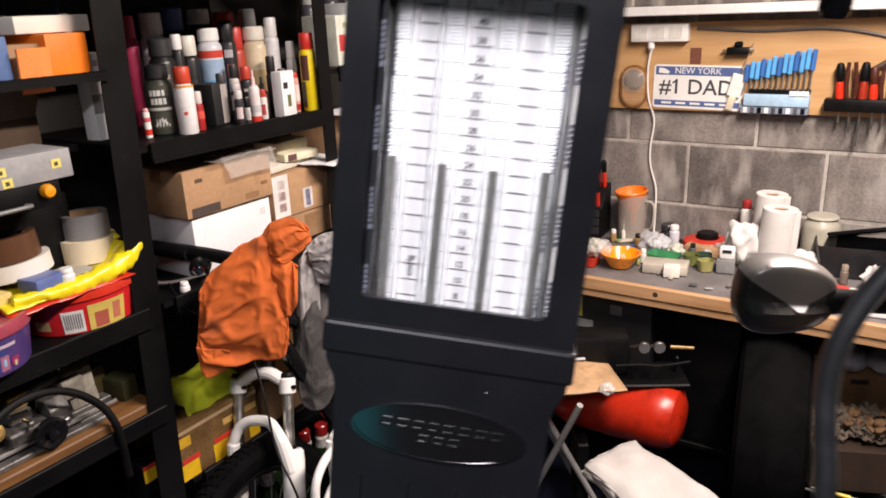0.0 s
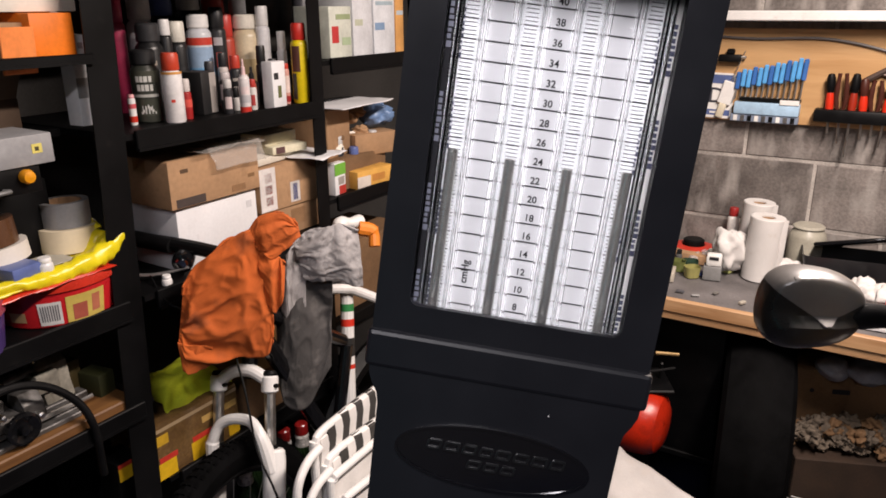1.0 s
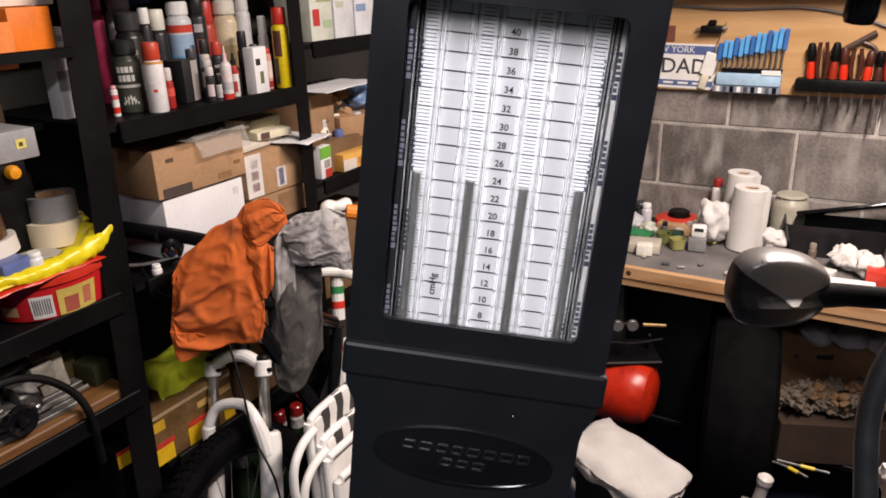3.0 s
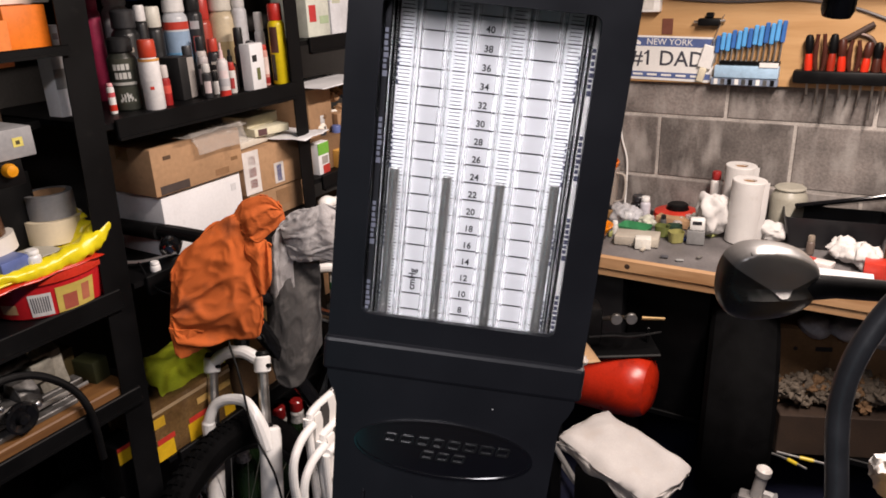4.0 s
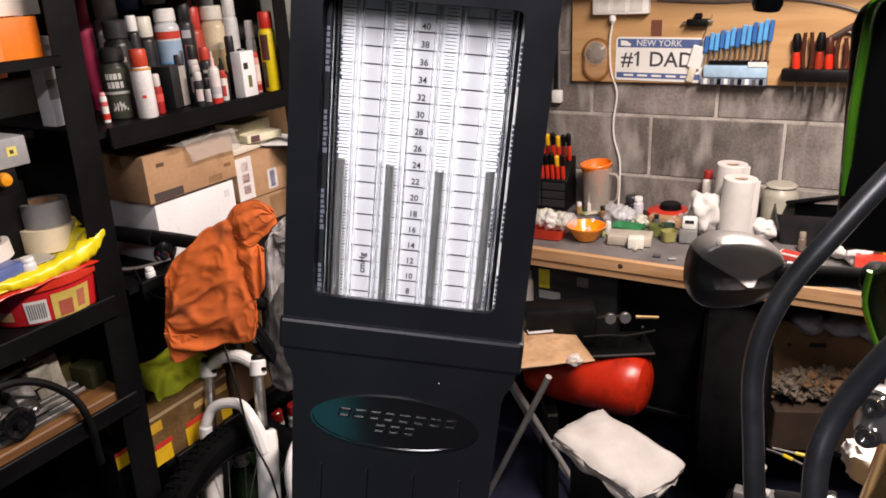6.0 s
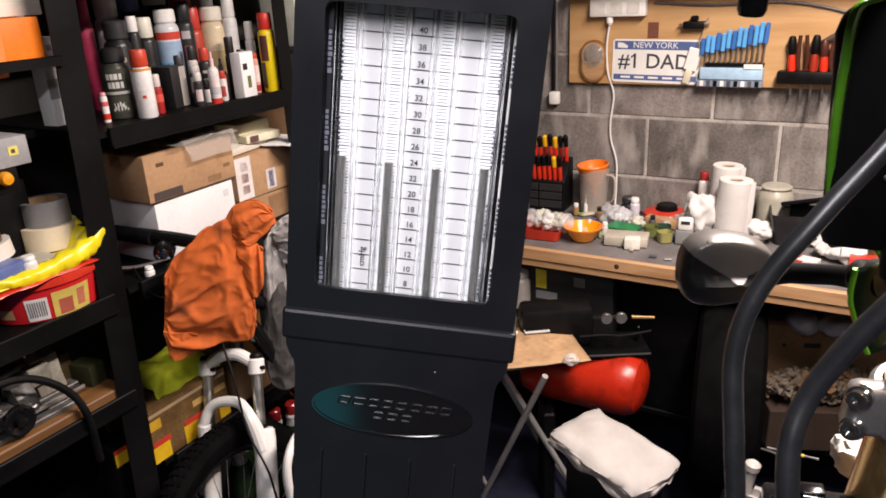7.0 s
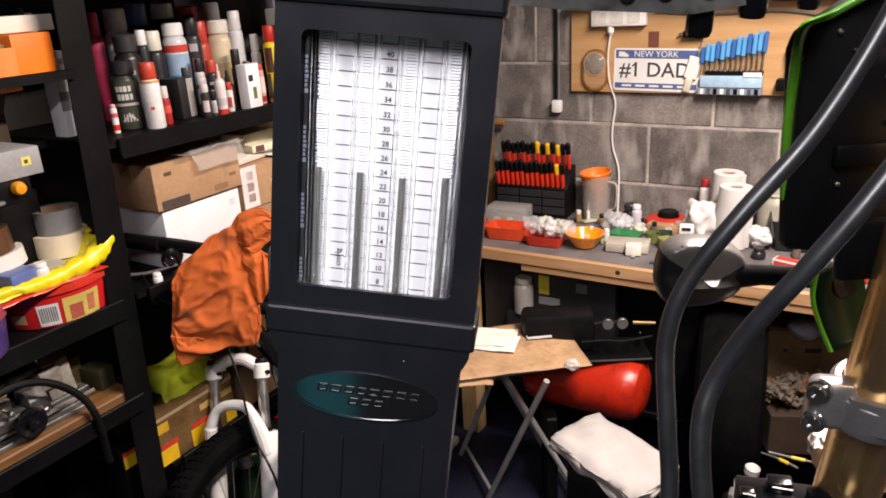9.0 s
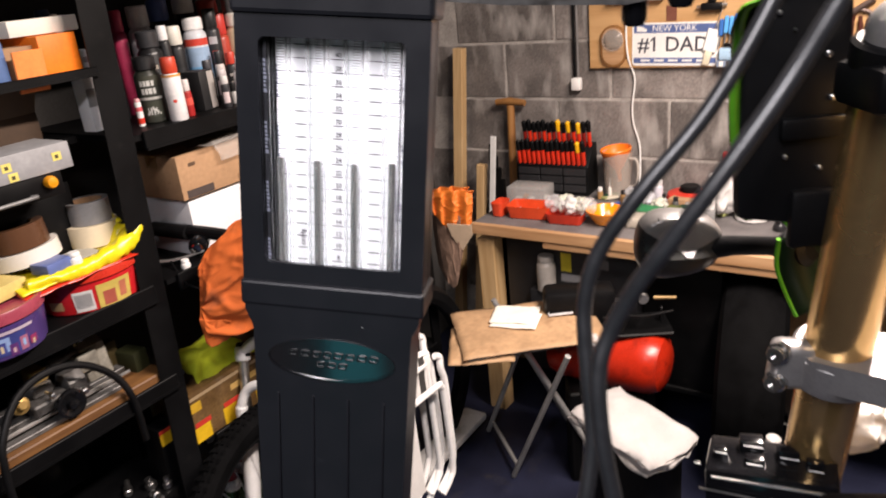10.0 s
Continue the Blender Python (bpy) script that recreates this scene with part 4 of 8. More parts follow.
# second row
for x, y, r, h, body, cap, lab, bands, ch in (
    (-1.29, 1.318, 0.030, 0.198, BLACKC, (0.03, 0.03, 0.033), "black spray can with a dark grey cap", [patch(0.15, 0.5, (0.05, 0.05, 0.055), 80), patch(0.55, 0.6, (0.35, 0.3, 0.25), 60)], 0.2),
    (-1.275, 1.352, 0.014, 0.205, BLACKC, WHITE, "slim black can with a white cap", [patch(0.2, 0.5, (0.3, 0.3, 0.3), 50)], 0.16),
    (-1.285, 1.392, 0.021, 0.200, BLACKC, (0.72, 0.70, 0.62), "black spray can with a cream cap", [patch(0.1, 0.5, (0.02, 0.02, 0.022))], 0.22),
    (-1.285, 1.455, 0.029, 0.214, (0.60, 0.62, 0.66), WHITE, "blue and white spray can with a red band", [full(0.68, 0.76, (0.55, 0.05, 0.03)), full(0.44, 0.66, (0.30, 0.42, 0.58)), full(0.30, 0.44, (0.18, 0.42, 0.68)), patch(0.22, 0.36, (0.5, 0.06, 0.05), 70)], 0.14),
    (-1.28, 1.508, 0.020, 0.230, (0.016, 0.016, 0.018), BLACKC, "tall black aerosol with a black cap", [patch(0.25, 0.55, (0.35, 0.05, 0.03), 40), patch(0.62, 0.7, (0.4, 0.4, 0.42), 60)], 0.2),
    (-1.30, 1.550, 0.022, 0.215, (0.4, 0.05, 0.03), (0.5, 0.04, 0.03), "red spray can behind the others", [], 0.25),
    (-1.28, 1.598, 0.035, 0.212, (0.60, 0.50, 0.34), (0.7, 0.66, 0.58), "beige plastic bottle with a pale cap", [patch(0.15, 0.5, (0.5, 0.38, 0.2), 90)], 0.16),
    (-1.24, 1.618, 0.018, 0.232, (0.70, 0.70, 0.72), WHITE, "tall white bottle with a tapered top", [], 0.2),
    (-1.20, 1.640, 0.0125, 0.172, (0.66, 0.66, 0.68), WHITE, "slim white bottle with a round cap", [], 0.25),
    (-1.21, 1.575, 0.013, 0.140, (0.015, 0.015, 0.017), BLACKC, "small black bottle with a domed cap", [], 0.3),
    (-1.37, 1.30, 0.018, 0.25, (0.6, 0.05, 0.14), (0.6, 0.05, 0.14), "pink aerosol at the back of the shelf", [], 0.2),
    (-1.38, 1.37, 0.030, 0.255, (0.7, 0.7, 0.7), (0.74, 0.74, 0.74), "white aerosol at the back of the shelf", [], 0.2),
    (-1.39, 1.44, 0.030, 0.265, (0.02, 0.02, 0.024), (0.08, 0.13, 0.35), "black aerosol with a blue cap", [], 0.2),
    (-1.39, 1.52, 0.032, 0.260, (0.022, 0.022, 0.025), WHITE, "black aerosol with a white cap", [], 0.14),
    (-1.39, 1.60, 0.032, 0.250, (0.02, 0.02, 0.022), (0.45, 0.04, 0.03), "black aerosol with a red cap", [], 0.2),
    (-1.36, 1.655, 0.026, 0.255, (0.25, 0.25, 0.27), (0.5, 0.5, 0.52), "grey aerosol with a silver cap", [], 0.2),
    (-1.34, 1.23, 0.026, 0.240, (0.018, 0.018, 0.02), (0.03, 0.03, 0.03), "tall black aerosol beside the post", [], 0.2),
):
    aerosol(x, y, Z, r, h, body, cap, lab, bands, ch)

# ---- cartons on the middle shelf ----
M = 1.0855
carton(-1.238, 1.345, M, 0.175, 0.236, 0.146, "large white carton with faint print", WHITE_CARD, prints=[("+x", 0.42, 0.10, 0.72, 0.15, (0.55, 0.55, 0.56)), ("+x", 0.42, 0.05, 0.6, 0.08, (0.6, 0.6, 0.61)), ("+x", 0.86, 0.7, 0.93, 0.82, (0.6, 0.6, 0.62))])
t = carton(-1.230, 1.338, M + 0.147, 0.185, 0.258, 0.105, "brown cardboard box with torn polythene on top", CARD, prints=[("+x", 0.05, 0.02, 0.36, 0.20, (0.06, 0.045, 0.04)), ("+x", 0.12, 0.72, 0.2, 0.80, (0.10, 0.06, 0.035)), ("+x", 0.66, 0.06, 0.82, 0.2, (0.25, 0.14, 0.07)), ("+x", 0.86, 0.3, 0.94, 0.38, (0.2, 0.11, 0.05))])


def rumple(w, d, seed, amp=0.012, n=20, droop=0.0, ragged=0.12):
    """A crumpled sheet about w by d, thickened."""
    bm = bmesh.new()
    vs = [[None] * (n + 1) for _ in range(n + 1)]
    for i in range(n + 1):
        for j in range(n + 1):
            u, v = i / n - 0.5, j / n - 0.5
            q = Vector((u * w * 3.6, v * d * 3.6, seed * 3.7 * max(w, d))) / max(w, d)
            e = noise.noise(q) + 0.5 * noise.noise(q * 2.3)
            f = max(abs(u), abs(v)) * 2
            vs[i][j] = bm.verts.new((u * w * (1 + ragged * noise.noise(q * 0.7 + Vector((5, 0, 0)))), v * d * (1 + ragged * noise.noise(q * 0.7 + Vector((0, 5, 0)))), amp * e - droop * f ** 3))
    for i in range(n):
        for j in range(n):
            bm.faces.new((vs[i][j], vs[i + 1][j], vs[i + 1][j + 1], vs[i][j + 1]))
    return bm


def sheet(name, x, y, z, w, d, material, label, category, seed, amp=0.012, droop=0.0, turn=0.0, tilt=(0, 0), thick=0.0015, smooth=60, ragged=0.12):
    t = thing(name, x, y, z, label, category, m=pose(x, y, z, tilt[0], tilt[1], turn))
    p = part("sheet", rumple(w, d, seed, amp, droop=droop, ragged=ragged), material, t, smooth=smooth)
    p.modifiers.new("thickness", "SOLIDIFY").thickness = thick
    return t


def wad(name, x, y, z, r, material, label, category, seed, squash=0.7, rough=0.45):
    """A screwed-up ball of paper or cloth with creased facets."""
    t = thing(name, x, y, z, label, category)
    bm = B()
    bmesh.ops.create_icosphere(bm, subdivisions=4, radius=1.0)
    for v in bm.verts:
        q = v.co * 1.6 + Vector((seed * 1.7, 0, 0))
        d = 1 + rough * noise.noise(q) + 0.5 * rough * (abs(noise.noise(q * 2.4)) - 0.25) + 0.25 * rough * abs(noise.noise(q * 5))
        v.co = Vector((v.co.x * r * d, v.co.y * r * d, v.co.z * r * d * squash))
    lo = min(v.co.z for v in bm.verts)
    for v in bm.verts:
        v.co.z -= lo
    part("crumple", bm, material, t, smooth=70)
    return t


sheet("polythene_wrap", -1.185, 1.375, M + 0.262, 0.15, 0.19, SHINY_POLY, "crumpled clear polythene on the brown box", "wrap", 3, 0.010)
sheet("polythene_wrap", -1.128, 1.395, M + 0.243, 0.055, 0.15, SHINY_POLY, "clear polythene hanging over the box edge", "wrap", 5, 0.006, tilt=(0, 72))
carton(-1.245, 1.585, M, 0.20, 0.205, 0.075, "brown cardboard box under a printed one", CARD, prints=[("+x", 0.45, 0.3, 0.7, 0.85, (0.27, 0.155, 0.08))])
carton(-1.235, 1.580, M + 0.0755, 0.19, 0.21, 0.112, "parcel box wrapped in film with white and red print", CARD, turn=-2, prints=[("+x", 0.0, 0.02, 0.25, 0.98, (0.68, 0.64, 0.62)), ("+x", 0.08, 0.15, 0.19, 0.34, (0.5, 0.06, 0.05)), ("+x", 0.08, 0.40, 0.19, 0.60, (0.5, 0.06, 0.05)), ("+x", 0.08, 0.66, 0.19, 0.86, (0.5, 0.06, 0.05)), ("+x", 0.52, 0.12, 0.60, 0.5, (0.16, 0.18, 0.40)), ("+x", 0.48, 0.08, 0.64, 0.55, (0.6, 0.56, 0.54))])
carton(-1.25, 1.555, M + 0.190, 0.17, 0.16, 0.018, "flat pale carton on the parcel", paint((0.62, 0.58, 0.50), 0.6), 6)
carton(-1.20, 1.60, M + 0.209, 0.10, 0.11, 0.020, "small cream box with a dark end", paint((0.66, 0.62, 0.46), 0.6), -8, prints=[("+x", 0.1, 0.1, 0.35, 0.9, (0.10, 0.05, 0.05))])
carton(-1.22, 1.59, M + 0.230, 0.08, 0.12, 0.028, "small folded cream carton on the stack", paint((0.68, 0.63, 0.47), 0.6), 4)
sheet("white_tray", -1.14, 1.66, M + 0.196, 0.14, 0.13, WHITE_CARD, "thin white tray lid on the stack", "lid", 8, 0.004, turn=10)
# bike parts tucked in front of the boxes
aerosol(-1.12, 1.16, M, 0.011, 0.022, WHITE, WHITE, "small white screw cap on the shelf", [], 0.3, name="cap", category="cap")

# ---- far shelving ----
for k, (y, w, h, rgb) in enumerate(((1.79, 0.09, 0.13, (0.62, 0.64, 0.56)), (1.885, 0.085, 0.16, (0.66, 0.67, 0.70)), (1.985, 0.10, 0.165, (0.70, 0.72, 0.76)), (2.06, 0.04, 0.15, (0.70, 0.36, 0.12)))):
    carton(-1.19, y, 1.5155, 0.12, w, h, ("white retail pack with a red dot and green print", "white pack with pale print", "white pack with blue bars", "narrow orange pack beside the white ones")[k], paint(rgb, 0.5), prints=[[("+x", 0.1, 0.3, 0.4, 0.62, (0.5, 0.04, 0.04)), ("+x", 0.3, 0.75, 0.95, 0.85, (0.3, 0.36, 0.2)), ("+x", 0.55, 0.25, 0.95, 0.4, (0.4, 0.5, 0.32))], [("+x", 0.1, 0.5, 0.5, 0.6, (0.5, 0.52, 0.4))], [("+x", 0.05, 0.4, 0.5, 0.52, (0.22, 0.33, 0.5)), ("+x", 0.1, 0.8, 0.9, 0.86, (0.4, 0.5, 0.56))], [("+x", 0.1, 0.7, 0.9, 0.78, (0.5, 0.56, 0.6))]][k])
for k in range(3):
    aerosol(-1.27, 1.80 + 0.09 * k, 1.5155, 0.025, 0.20 + 0.02 * (k % 2), (0.05, 0.05, 0.06), (0.4, 0.4, 0.42), "dark can behind the white packs", [], 0.2)
sheet("paper_stack", -1.19, 1.86, 1.388, 0.18, 0.26, WHITE_CARD, "thin white card over a box of straw", "card", 12, 0.003, turn=4)
carton(-1.24, 1.85, 1.1555, 0.20, 0.27, 0.09, "open dark crate of odds and ends", CARD_DARK)
carton(-1.25, 1.80, 1.246, 0.16, 0.12, 0.13, "torn brown carton with crumpled packing", CARD, 8)
for k in range(10):
    wad("packing_paper", -1.19 + rnd.uniform(-0.03, 0.02), 1.79 + 0.016 * k, 1.29 + rnd.uniform(-0.05, 0.05), 0.024, (CARD, PAPER, CARD_DARK)[k % 3], "crumpled scrap of brown packing paper", "packing paper", 20 + k)
carton(-1.18, 1.955, 1.233, 0.09, 0.15, 0.062, "small plain brown box on a crate", CARD, -18)
carton(-1.15, 1.745, 1.1555, 0.06, 0.05, 0.088, "small white and red carton with a green stripe", WHITE_CARD, 5, prints=[("+x", 0.0, 0.62, 1.0, 0.98, (0.16, 0.42, 0.05)), ("+x", 0.35, 0.02, 0.98, 0.28, (0.45, 0.04, 0.03)), ("+x", 0.3, 0.32, 0.85, 0.56, (0.33, 0.3, 0.28))])
carton(-1.13, 1.885, 1.1555, 0.06, 0.15, 0.05, "orange and white carton lying on the shelf", paint((0.66, 0.36, 0.08), 0.5), -6, prints=[("+x", 0.0, 0.0, 0.35, 0.7, (0.62, 0.56, 0.5)), ("+x", 0.4, 0.3, 0.75, 0.7, (0.5, 0.22, 0.05))])
for k in range(6):
    aerosol(-1.16 - 0.02 * (k % 2), 1.77 + 0.045 * k, 1.1555 + 0.055 * (k % 3 == 1), 0.016, 0.07 + 0.02 * (k % 3), (0.03, 0.03, 0.035), ((0.05, 0.05, 0.06), (0.5, 0.5, 0.5), (0.1, 0.14, 0.35))[k % 3], "small dark tin among clutter", [], 0.3, name="tin", category="tin")
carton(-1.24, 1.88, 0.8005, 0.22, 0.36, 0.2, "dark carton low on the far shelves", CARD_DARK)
wad("blue_plastic", -1.20, 2.02, 1.30, 0.05, mat("blue_plastic_film", (0.16, 0.26, 0.46), 0.35, var=0.2, scale=14), "crumpled blue plastic on a small box", "plastic", 64)

# ---- near bay ----
t = carton(-1.185, 0.995, 1.5635, 0.12, 0.085, 0.075, "bright orange cardboard box with an open flap", paint((0.86, 0.20, 0.01), 0.55), 6)
part("flap", box(B(), 0.061, -0.105, -0.018, 0.066, -0.043, 0.058, 0.001, m=pose(0, 0, 0, 0, 4, 0)), paint((0.88, 0.26, 0.06), 0.55), t, smooth=0)
carton(-1.22, 0.99, 1.640, 0.13, 0.16, 0.03, "flat pack of papers on the orange box", PAPER, 10)
carton(-1.21, 0.93, 1.5635, 0.14, 0.07, 0.06, "beige carton beside the orange box", CARD, 0)
carton(-1.2, 0.84, 1.5635, 0.16, 0.1, 0.075, "blue and white box on the upper shelf", paint((0.10, 0.17, 0.36), 0.5), 3)
carton(-1.185, 1.075, 1.5635, 0.035, 0.032, 0.036, "small white carton with a printed square", WHITE_CARD, 0, prints=[("+x", 0.35, 0.3, 0.65, 0.6, (0.35, 0.28, 0.28))])
aerosol(-1.23, 1.045, 1.5635, 0.017, 0.12, (0.02, 0.02, 0.025), (0.03, 0.05, 0.12), "dark can with a blue cap", [], 0.25)
aerosol(-1.25, 1.075, 1.5635, 0.015, 0.11, (0.66, 0.65, 0.63), WHITE, "white bottle with a slanted shoulder", [], 0.25, name="bottle", category="bottle")
deck = thing("loose_shelf_board", -1.36, 0.76, 1.43, "dark loose board laid in the shelving", "board")
part("board", box(B(), -0.16, -0.42, -0.016, 0.16, 0.27, 0.0, 0.002), BLACK_STEEL, deck)
carton(-1.195, 1.082, 1.4305, 0.04, 0.046, 0.125, "white and grey carton standing on a dark board", WHITE_CARD, 4, prints=[("+x", 0.0, 0.42, 1.0, 0.72, (0.25, 0.25, 0.25)), ("+x", 0.45, 0.12, 0.9, 0.42, (0.30, 0.31, 0.30))])
carton(-1.30, 0.86, 1.4305, 0.16, 0.22, 0.06, "open brown carton with folded flaps", paint((0.055, 0.032, 0.018), 0.85), 5, flaps=2)
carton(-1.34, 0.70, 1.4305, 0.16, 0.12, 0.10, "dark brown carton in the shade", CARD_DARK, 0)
carton(-1.29, 0.86, M, 0.16, 0.26, 0.255, "black box propping up tool cases", BLACK_STEEL)
t = carton(-1.215, 0.83, M + 0.256, 0.20, 0.20, 0.046, "black power tool case with an orange knob", BLACK_PLASTIC)
part("handle", sweep(B(), curve_points([(0.103, -0.06, 0.012), (0.115, -0.06, 0.012), (0.115, 0.03, 0.012), (0.103, 0.03, 0.012)], 5), 0.004, 8), paint((0.12, 0.12, 0.12), 0.4), t, "grey moulded handle")
part("knob", lathe(B(), [(0.012, 0), (0.013, 0.008), (0.010, 0.016), (0.002, 0.018)], 16, pose(0.10, 0.072, 0.030, 0, 90, 0)), paint((0.82, 0.33, 0.01), 0.4), t, "orange knob")
t = carton(-1.205, 0.85, M + 0.303, 0.19, 0.215, 0.052, "grey plastic case with yellow warning stickers", paint((0.30, 0.30, 0.31), 0.5))
for yy, zz in ((0.078, 0.028), (-0.02, 0.030), (-0.012, 0.010)):
    s = part("sticker", box(B(), 0.0945, yy - 0.009, zz - 0.008, 0.0958, yy + 0.009, zz + 0.008), paint((0.72, 0.62, 0.16), 0.5), t, "yellow warning sticker", smooth=0)
    part("printed_bar", box(B(), 0.0958, yy - 0.004, zz - 0.004, 0.0962, yy + 0.003, zz + 0.003), paint((0.06, 0.05, 0.02), 0.6), s, smooth=0)
t = carton(-1.22, 0.72, M + 0.303, 0.2, 0.03, 0.05, "grey case end with a latch", paint((0.28, 0.28, 0.29), 0.5))


def oval_tub(x, y, z, a, b, h, rgb, lid_rgb, label, turn=0):
    t = thing("sweet_tub", x, y, z, label, "tub", turn, group="tubs on the shelf")
    body = part("body", lathe(B(), [(0.90, 0), (0.93, 0.003), (1.0, h * 0.86), (1.0, h)], 36, Matrix.Diagonal((a, b, 1, 1))), paint(rgb, 0.3), t)
    part("lid", lathe(B(), [(1.02, h), (1.05, h + 0.002), (1.05, h + 0.020), (1.03, h + 0.024), (0.97, h + 0.024), (0.95, h + 0.019), (0.01, h + 0.019)], 36, Matrix.Diagonal((a, b, 1, 1))), paint(lid_rgb, 0.3), t)
    return t, body


def tub_print(body, a, b, h, z0, z1, a0, a1, rgb, lab=""):
    bm = B()
    n = max(2, int((a1 - a0) / 8))
    rows = []
    for z in (z0, z1):
        f = (0.93 + 0.07 * z / (h * 0.86)) * 1.006
        rows.append([bm.verts.new((a * f * math.cos(radians(a0 + (a1 - a0) * i / n)), b * f * math.sin(radians(a0 + (a1 - a0) * i / n)), z)) for i in range(n + 1)])
    for i in range(n):
        bm.faces.new((rows[0][i], rows[0][i + 1], rows[1][i + 1], rows[1][i]))
    return part("print", bm, paint(rgb, 0.35), body, lab)


t, b = oval_tub(-1.195, 0.965, M, 0.105, 0.112, 0.068, (0.50, 0.015, 0.02), (0.52, 0.03, 0.015), "red plastic sweet tub with a barcode and picture panel")
tub_print(b, 0.105, 0.112, 0.068, 0.006, 0.052, -47, -26, (0.70, 0.68, 0.66), "white barcode panel")
for k in range(8):
    tub_print(b, 0.1052, 0.1122, 0.068, 0.014, 0.046, -45 + 2.2 * k, -44.0 + 2.2 * k, (0.10, 0.10, 0.11))
tub_print(b, 0.105, 0.112, 0.068, 0.002, 0.058, -22, 18, (0.55, 0.42, 0.10), "yellow picture panel")
tub_print(b, 0.1052, 0.1122, 0.068, 0.008, 0.040, -16, -2, (0.36, 0.09, 0.06))
tub_print(b, 0.1052, 0.1122, 0.068, 0.015, 0.050, 3, 12, (0.42, 0.14, 0.08))
tub_print(b, 0.105, 0.112, 0.068, 0.014, 0.034, -78, -60, (0.62, 0.42, 0.20))
t, b = oval_tub(-1.165, 0.735, M, 0.105, 0.10, 0.070, (0.06, 0.035, 0.15), (0.30, 0.05, 0.08), "purple oval sweet tub with starry pictures")
tub_print(b, 0.105, 0.10, 0.070, 0.004, 0.06, -70, -40, (0.22, 0.03, 0.12))
tub_print(b, 0.105, 0.10, 0.070, 0.010, 0.05, -30, 10, (0.04, 0.05, 0.20))
tub_print(b, 0.1052, 0.1002, 0.070, 0.018, 0.046, -62, -50, (0.55, 0.35, 0.40))
tub_print(b, 0.1052, 0.1002, 0.070, 0.018, 0.046, -20, -8, (0.25, 0.35, 0.6))
tub_print(b, 0.1052, 0.1002, 0.070, 0.052, 0.058, -85, 20, (0.5, 0.42, 0.5))
for k in range(9):
    a = -82 + 12 * k
    tub_print(b, 0.1053, 0.1003, 0.070, 0.006 + 0.004 * (k % 3), 0.030 + 0.008 * (k % 2), a, a + 9, ((0.26, 0.03, 0.10), (0.05, 0.06, 0.24), (0.10, 0.03, 0.14), (0.32, 0.12, 0.20))[k % 4])
    tub_print(b, 0.1055, 0.1005, 0.070, 0.012 + 0.006 * (k % 2), 0.022 + 0.010 * (k % 2), a + 3, a + 6, ((0.5, 0.34, 0.38), (0.24, 0.38, 0.6), (0.55, 0.45, 0.3))[k % 3])
carton(-1.16, 0.74, M + 0.095, 0.10, 0.12, 0.028, "yellow soap box on the purple tub", paint((0.62, 0.48, 0.16), 0.5), 12)
bag = thing("yellow_bag", -1.185, 0.955, M + 0.105, "glossy yellow plastic bag with black print over the tub", "bag", m=pose(-1.165, 0.945, M + 0.118, 5, 10, 0))
YELLOW_FILM = mat("yellow_film", (0.72, 0.60, 0.012), 0.30, var=0.12, scale=14, bump=0.25, grain=60, relief=0.002)


def scrunched_bag(dz=0.0, reach=0.0, end=1.052, lift=0.06):
    """A flattened bag lying under the tape, its end gathered up into a tip."""
    bm = B()
    rows = []
    for i in range(37):
        u = i / 36
        y = 0.78 + (end - 0.78) * u
        k = min(1, max(0, (y - end + 0.06) / 0.06))
        tip = k * k * (3 - 2 * k)
        row = []
        for j in range(19):
            v = j / 18
            fall = max(0, (v - 0.72) / 0.28)
            x = (-1.265 + (0.172 + reach) * v) * (1 - tip) + (-1.185 + 0.06 * v) * tip
            z = 1.190 + dz + lift * tip - 0.010 * fall ** 1.5 * (1 - tip) - 0.03 * tip * v
            q = Vector((x * 30, y * 26, 4.2))
            c = 0.005 * noise.noise(q) + 0.003 * abs(noise.noise(q * 2.1))
            row.append(bm.verts.new((x + 0.006 * tip * math.sin(v * 22), y + 0.012 * tip * noise.noise(Vector((v * 6, 1, 2))), z + (c if v > 0.6 or tip > 0.1 else c * 0.2))))
        rows.append(row)
    for a, b in zip(rows, rows[1:]):
        for j in range(18):
            bm.faces.new((a[j], a[j + 1], b[j + 1], b[j]))
    bmesh.ops.translate(bm, verts=bm.verts, vec=(1.165, -0.945, -M - 0.118))
    return bm


bag.matrix_world = pose(-1.165, 0.945, M + 0.118)
p = part("film", scrunched_bag(), YELLOW_FILM, bag, smooth=60)
# puffed front edge that turns up into the gathered tip
edge = curve_points([(-1.112, 0.80, 1.192), (-1.104, 0.86, 1.188), (-1.103, 0.91, 1.186), (-1.104, 0.965, 1.191), (-1.108, 1.022, 1.203), (-1.118, 1.054, 1.224), (-1.124, 1.064, 1.250), (-1.128, 1.064, 1.268)], 6)
count = len(edge)
bm = sweep(B(), [Vector(q) - Vector((-1.165, 0.945, M + 0.118)) for q in edge], [0.008 + 0.014 * math.sin(math.pi * min(0.88, i / count + 0.08)) ** 0.5 * (0.5 + 0.5 * i / count) for i in range(count)], 26)
for v in bm.verts:
    q = Vector((v.co.x * 45, v.co.y * 90, v.co.z * 70))
    v.co += Vector((0.006 * noise.noise(q), 0.004 * noise.noise(q + Vector((4, 0, 0))), 0.007 * noise.noise(q * 0.8 + Vector((0, 7, 0))) - 0.004 * abs(noise.noise(q * 2.2))))
part("puffed_edge", bm, YELLOW_FILM, bag, smooth=70)
p.modifiers.new("thickness", "SOLIDIFY").thickness = 0.003
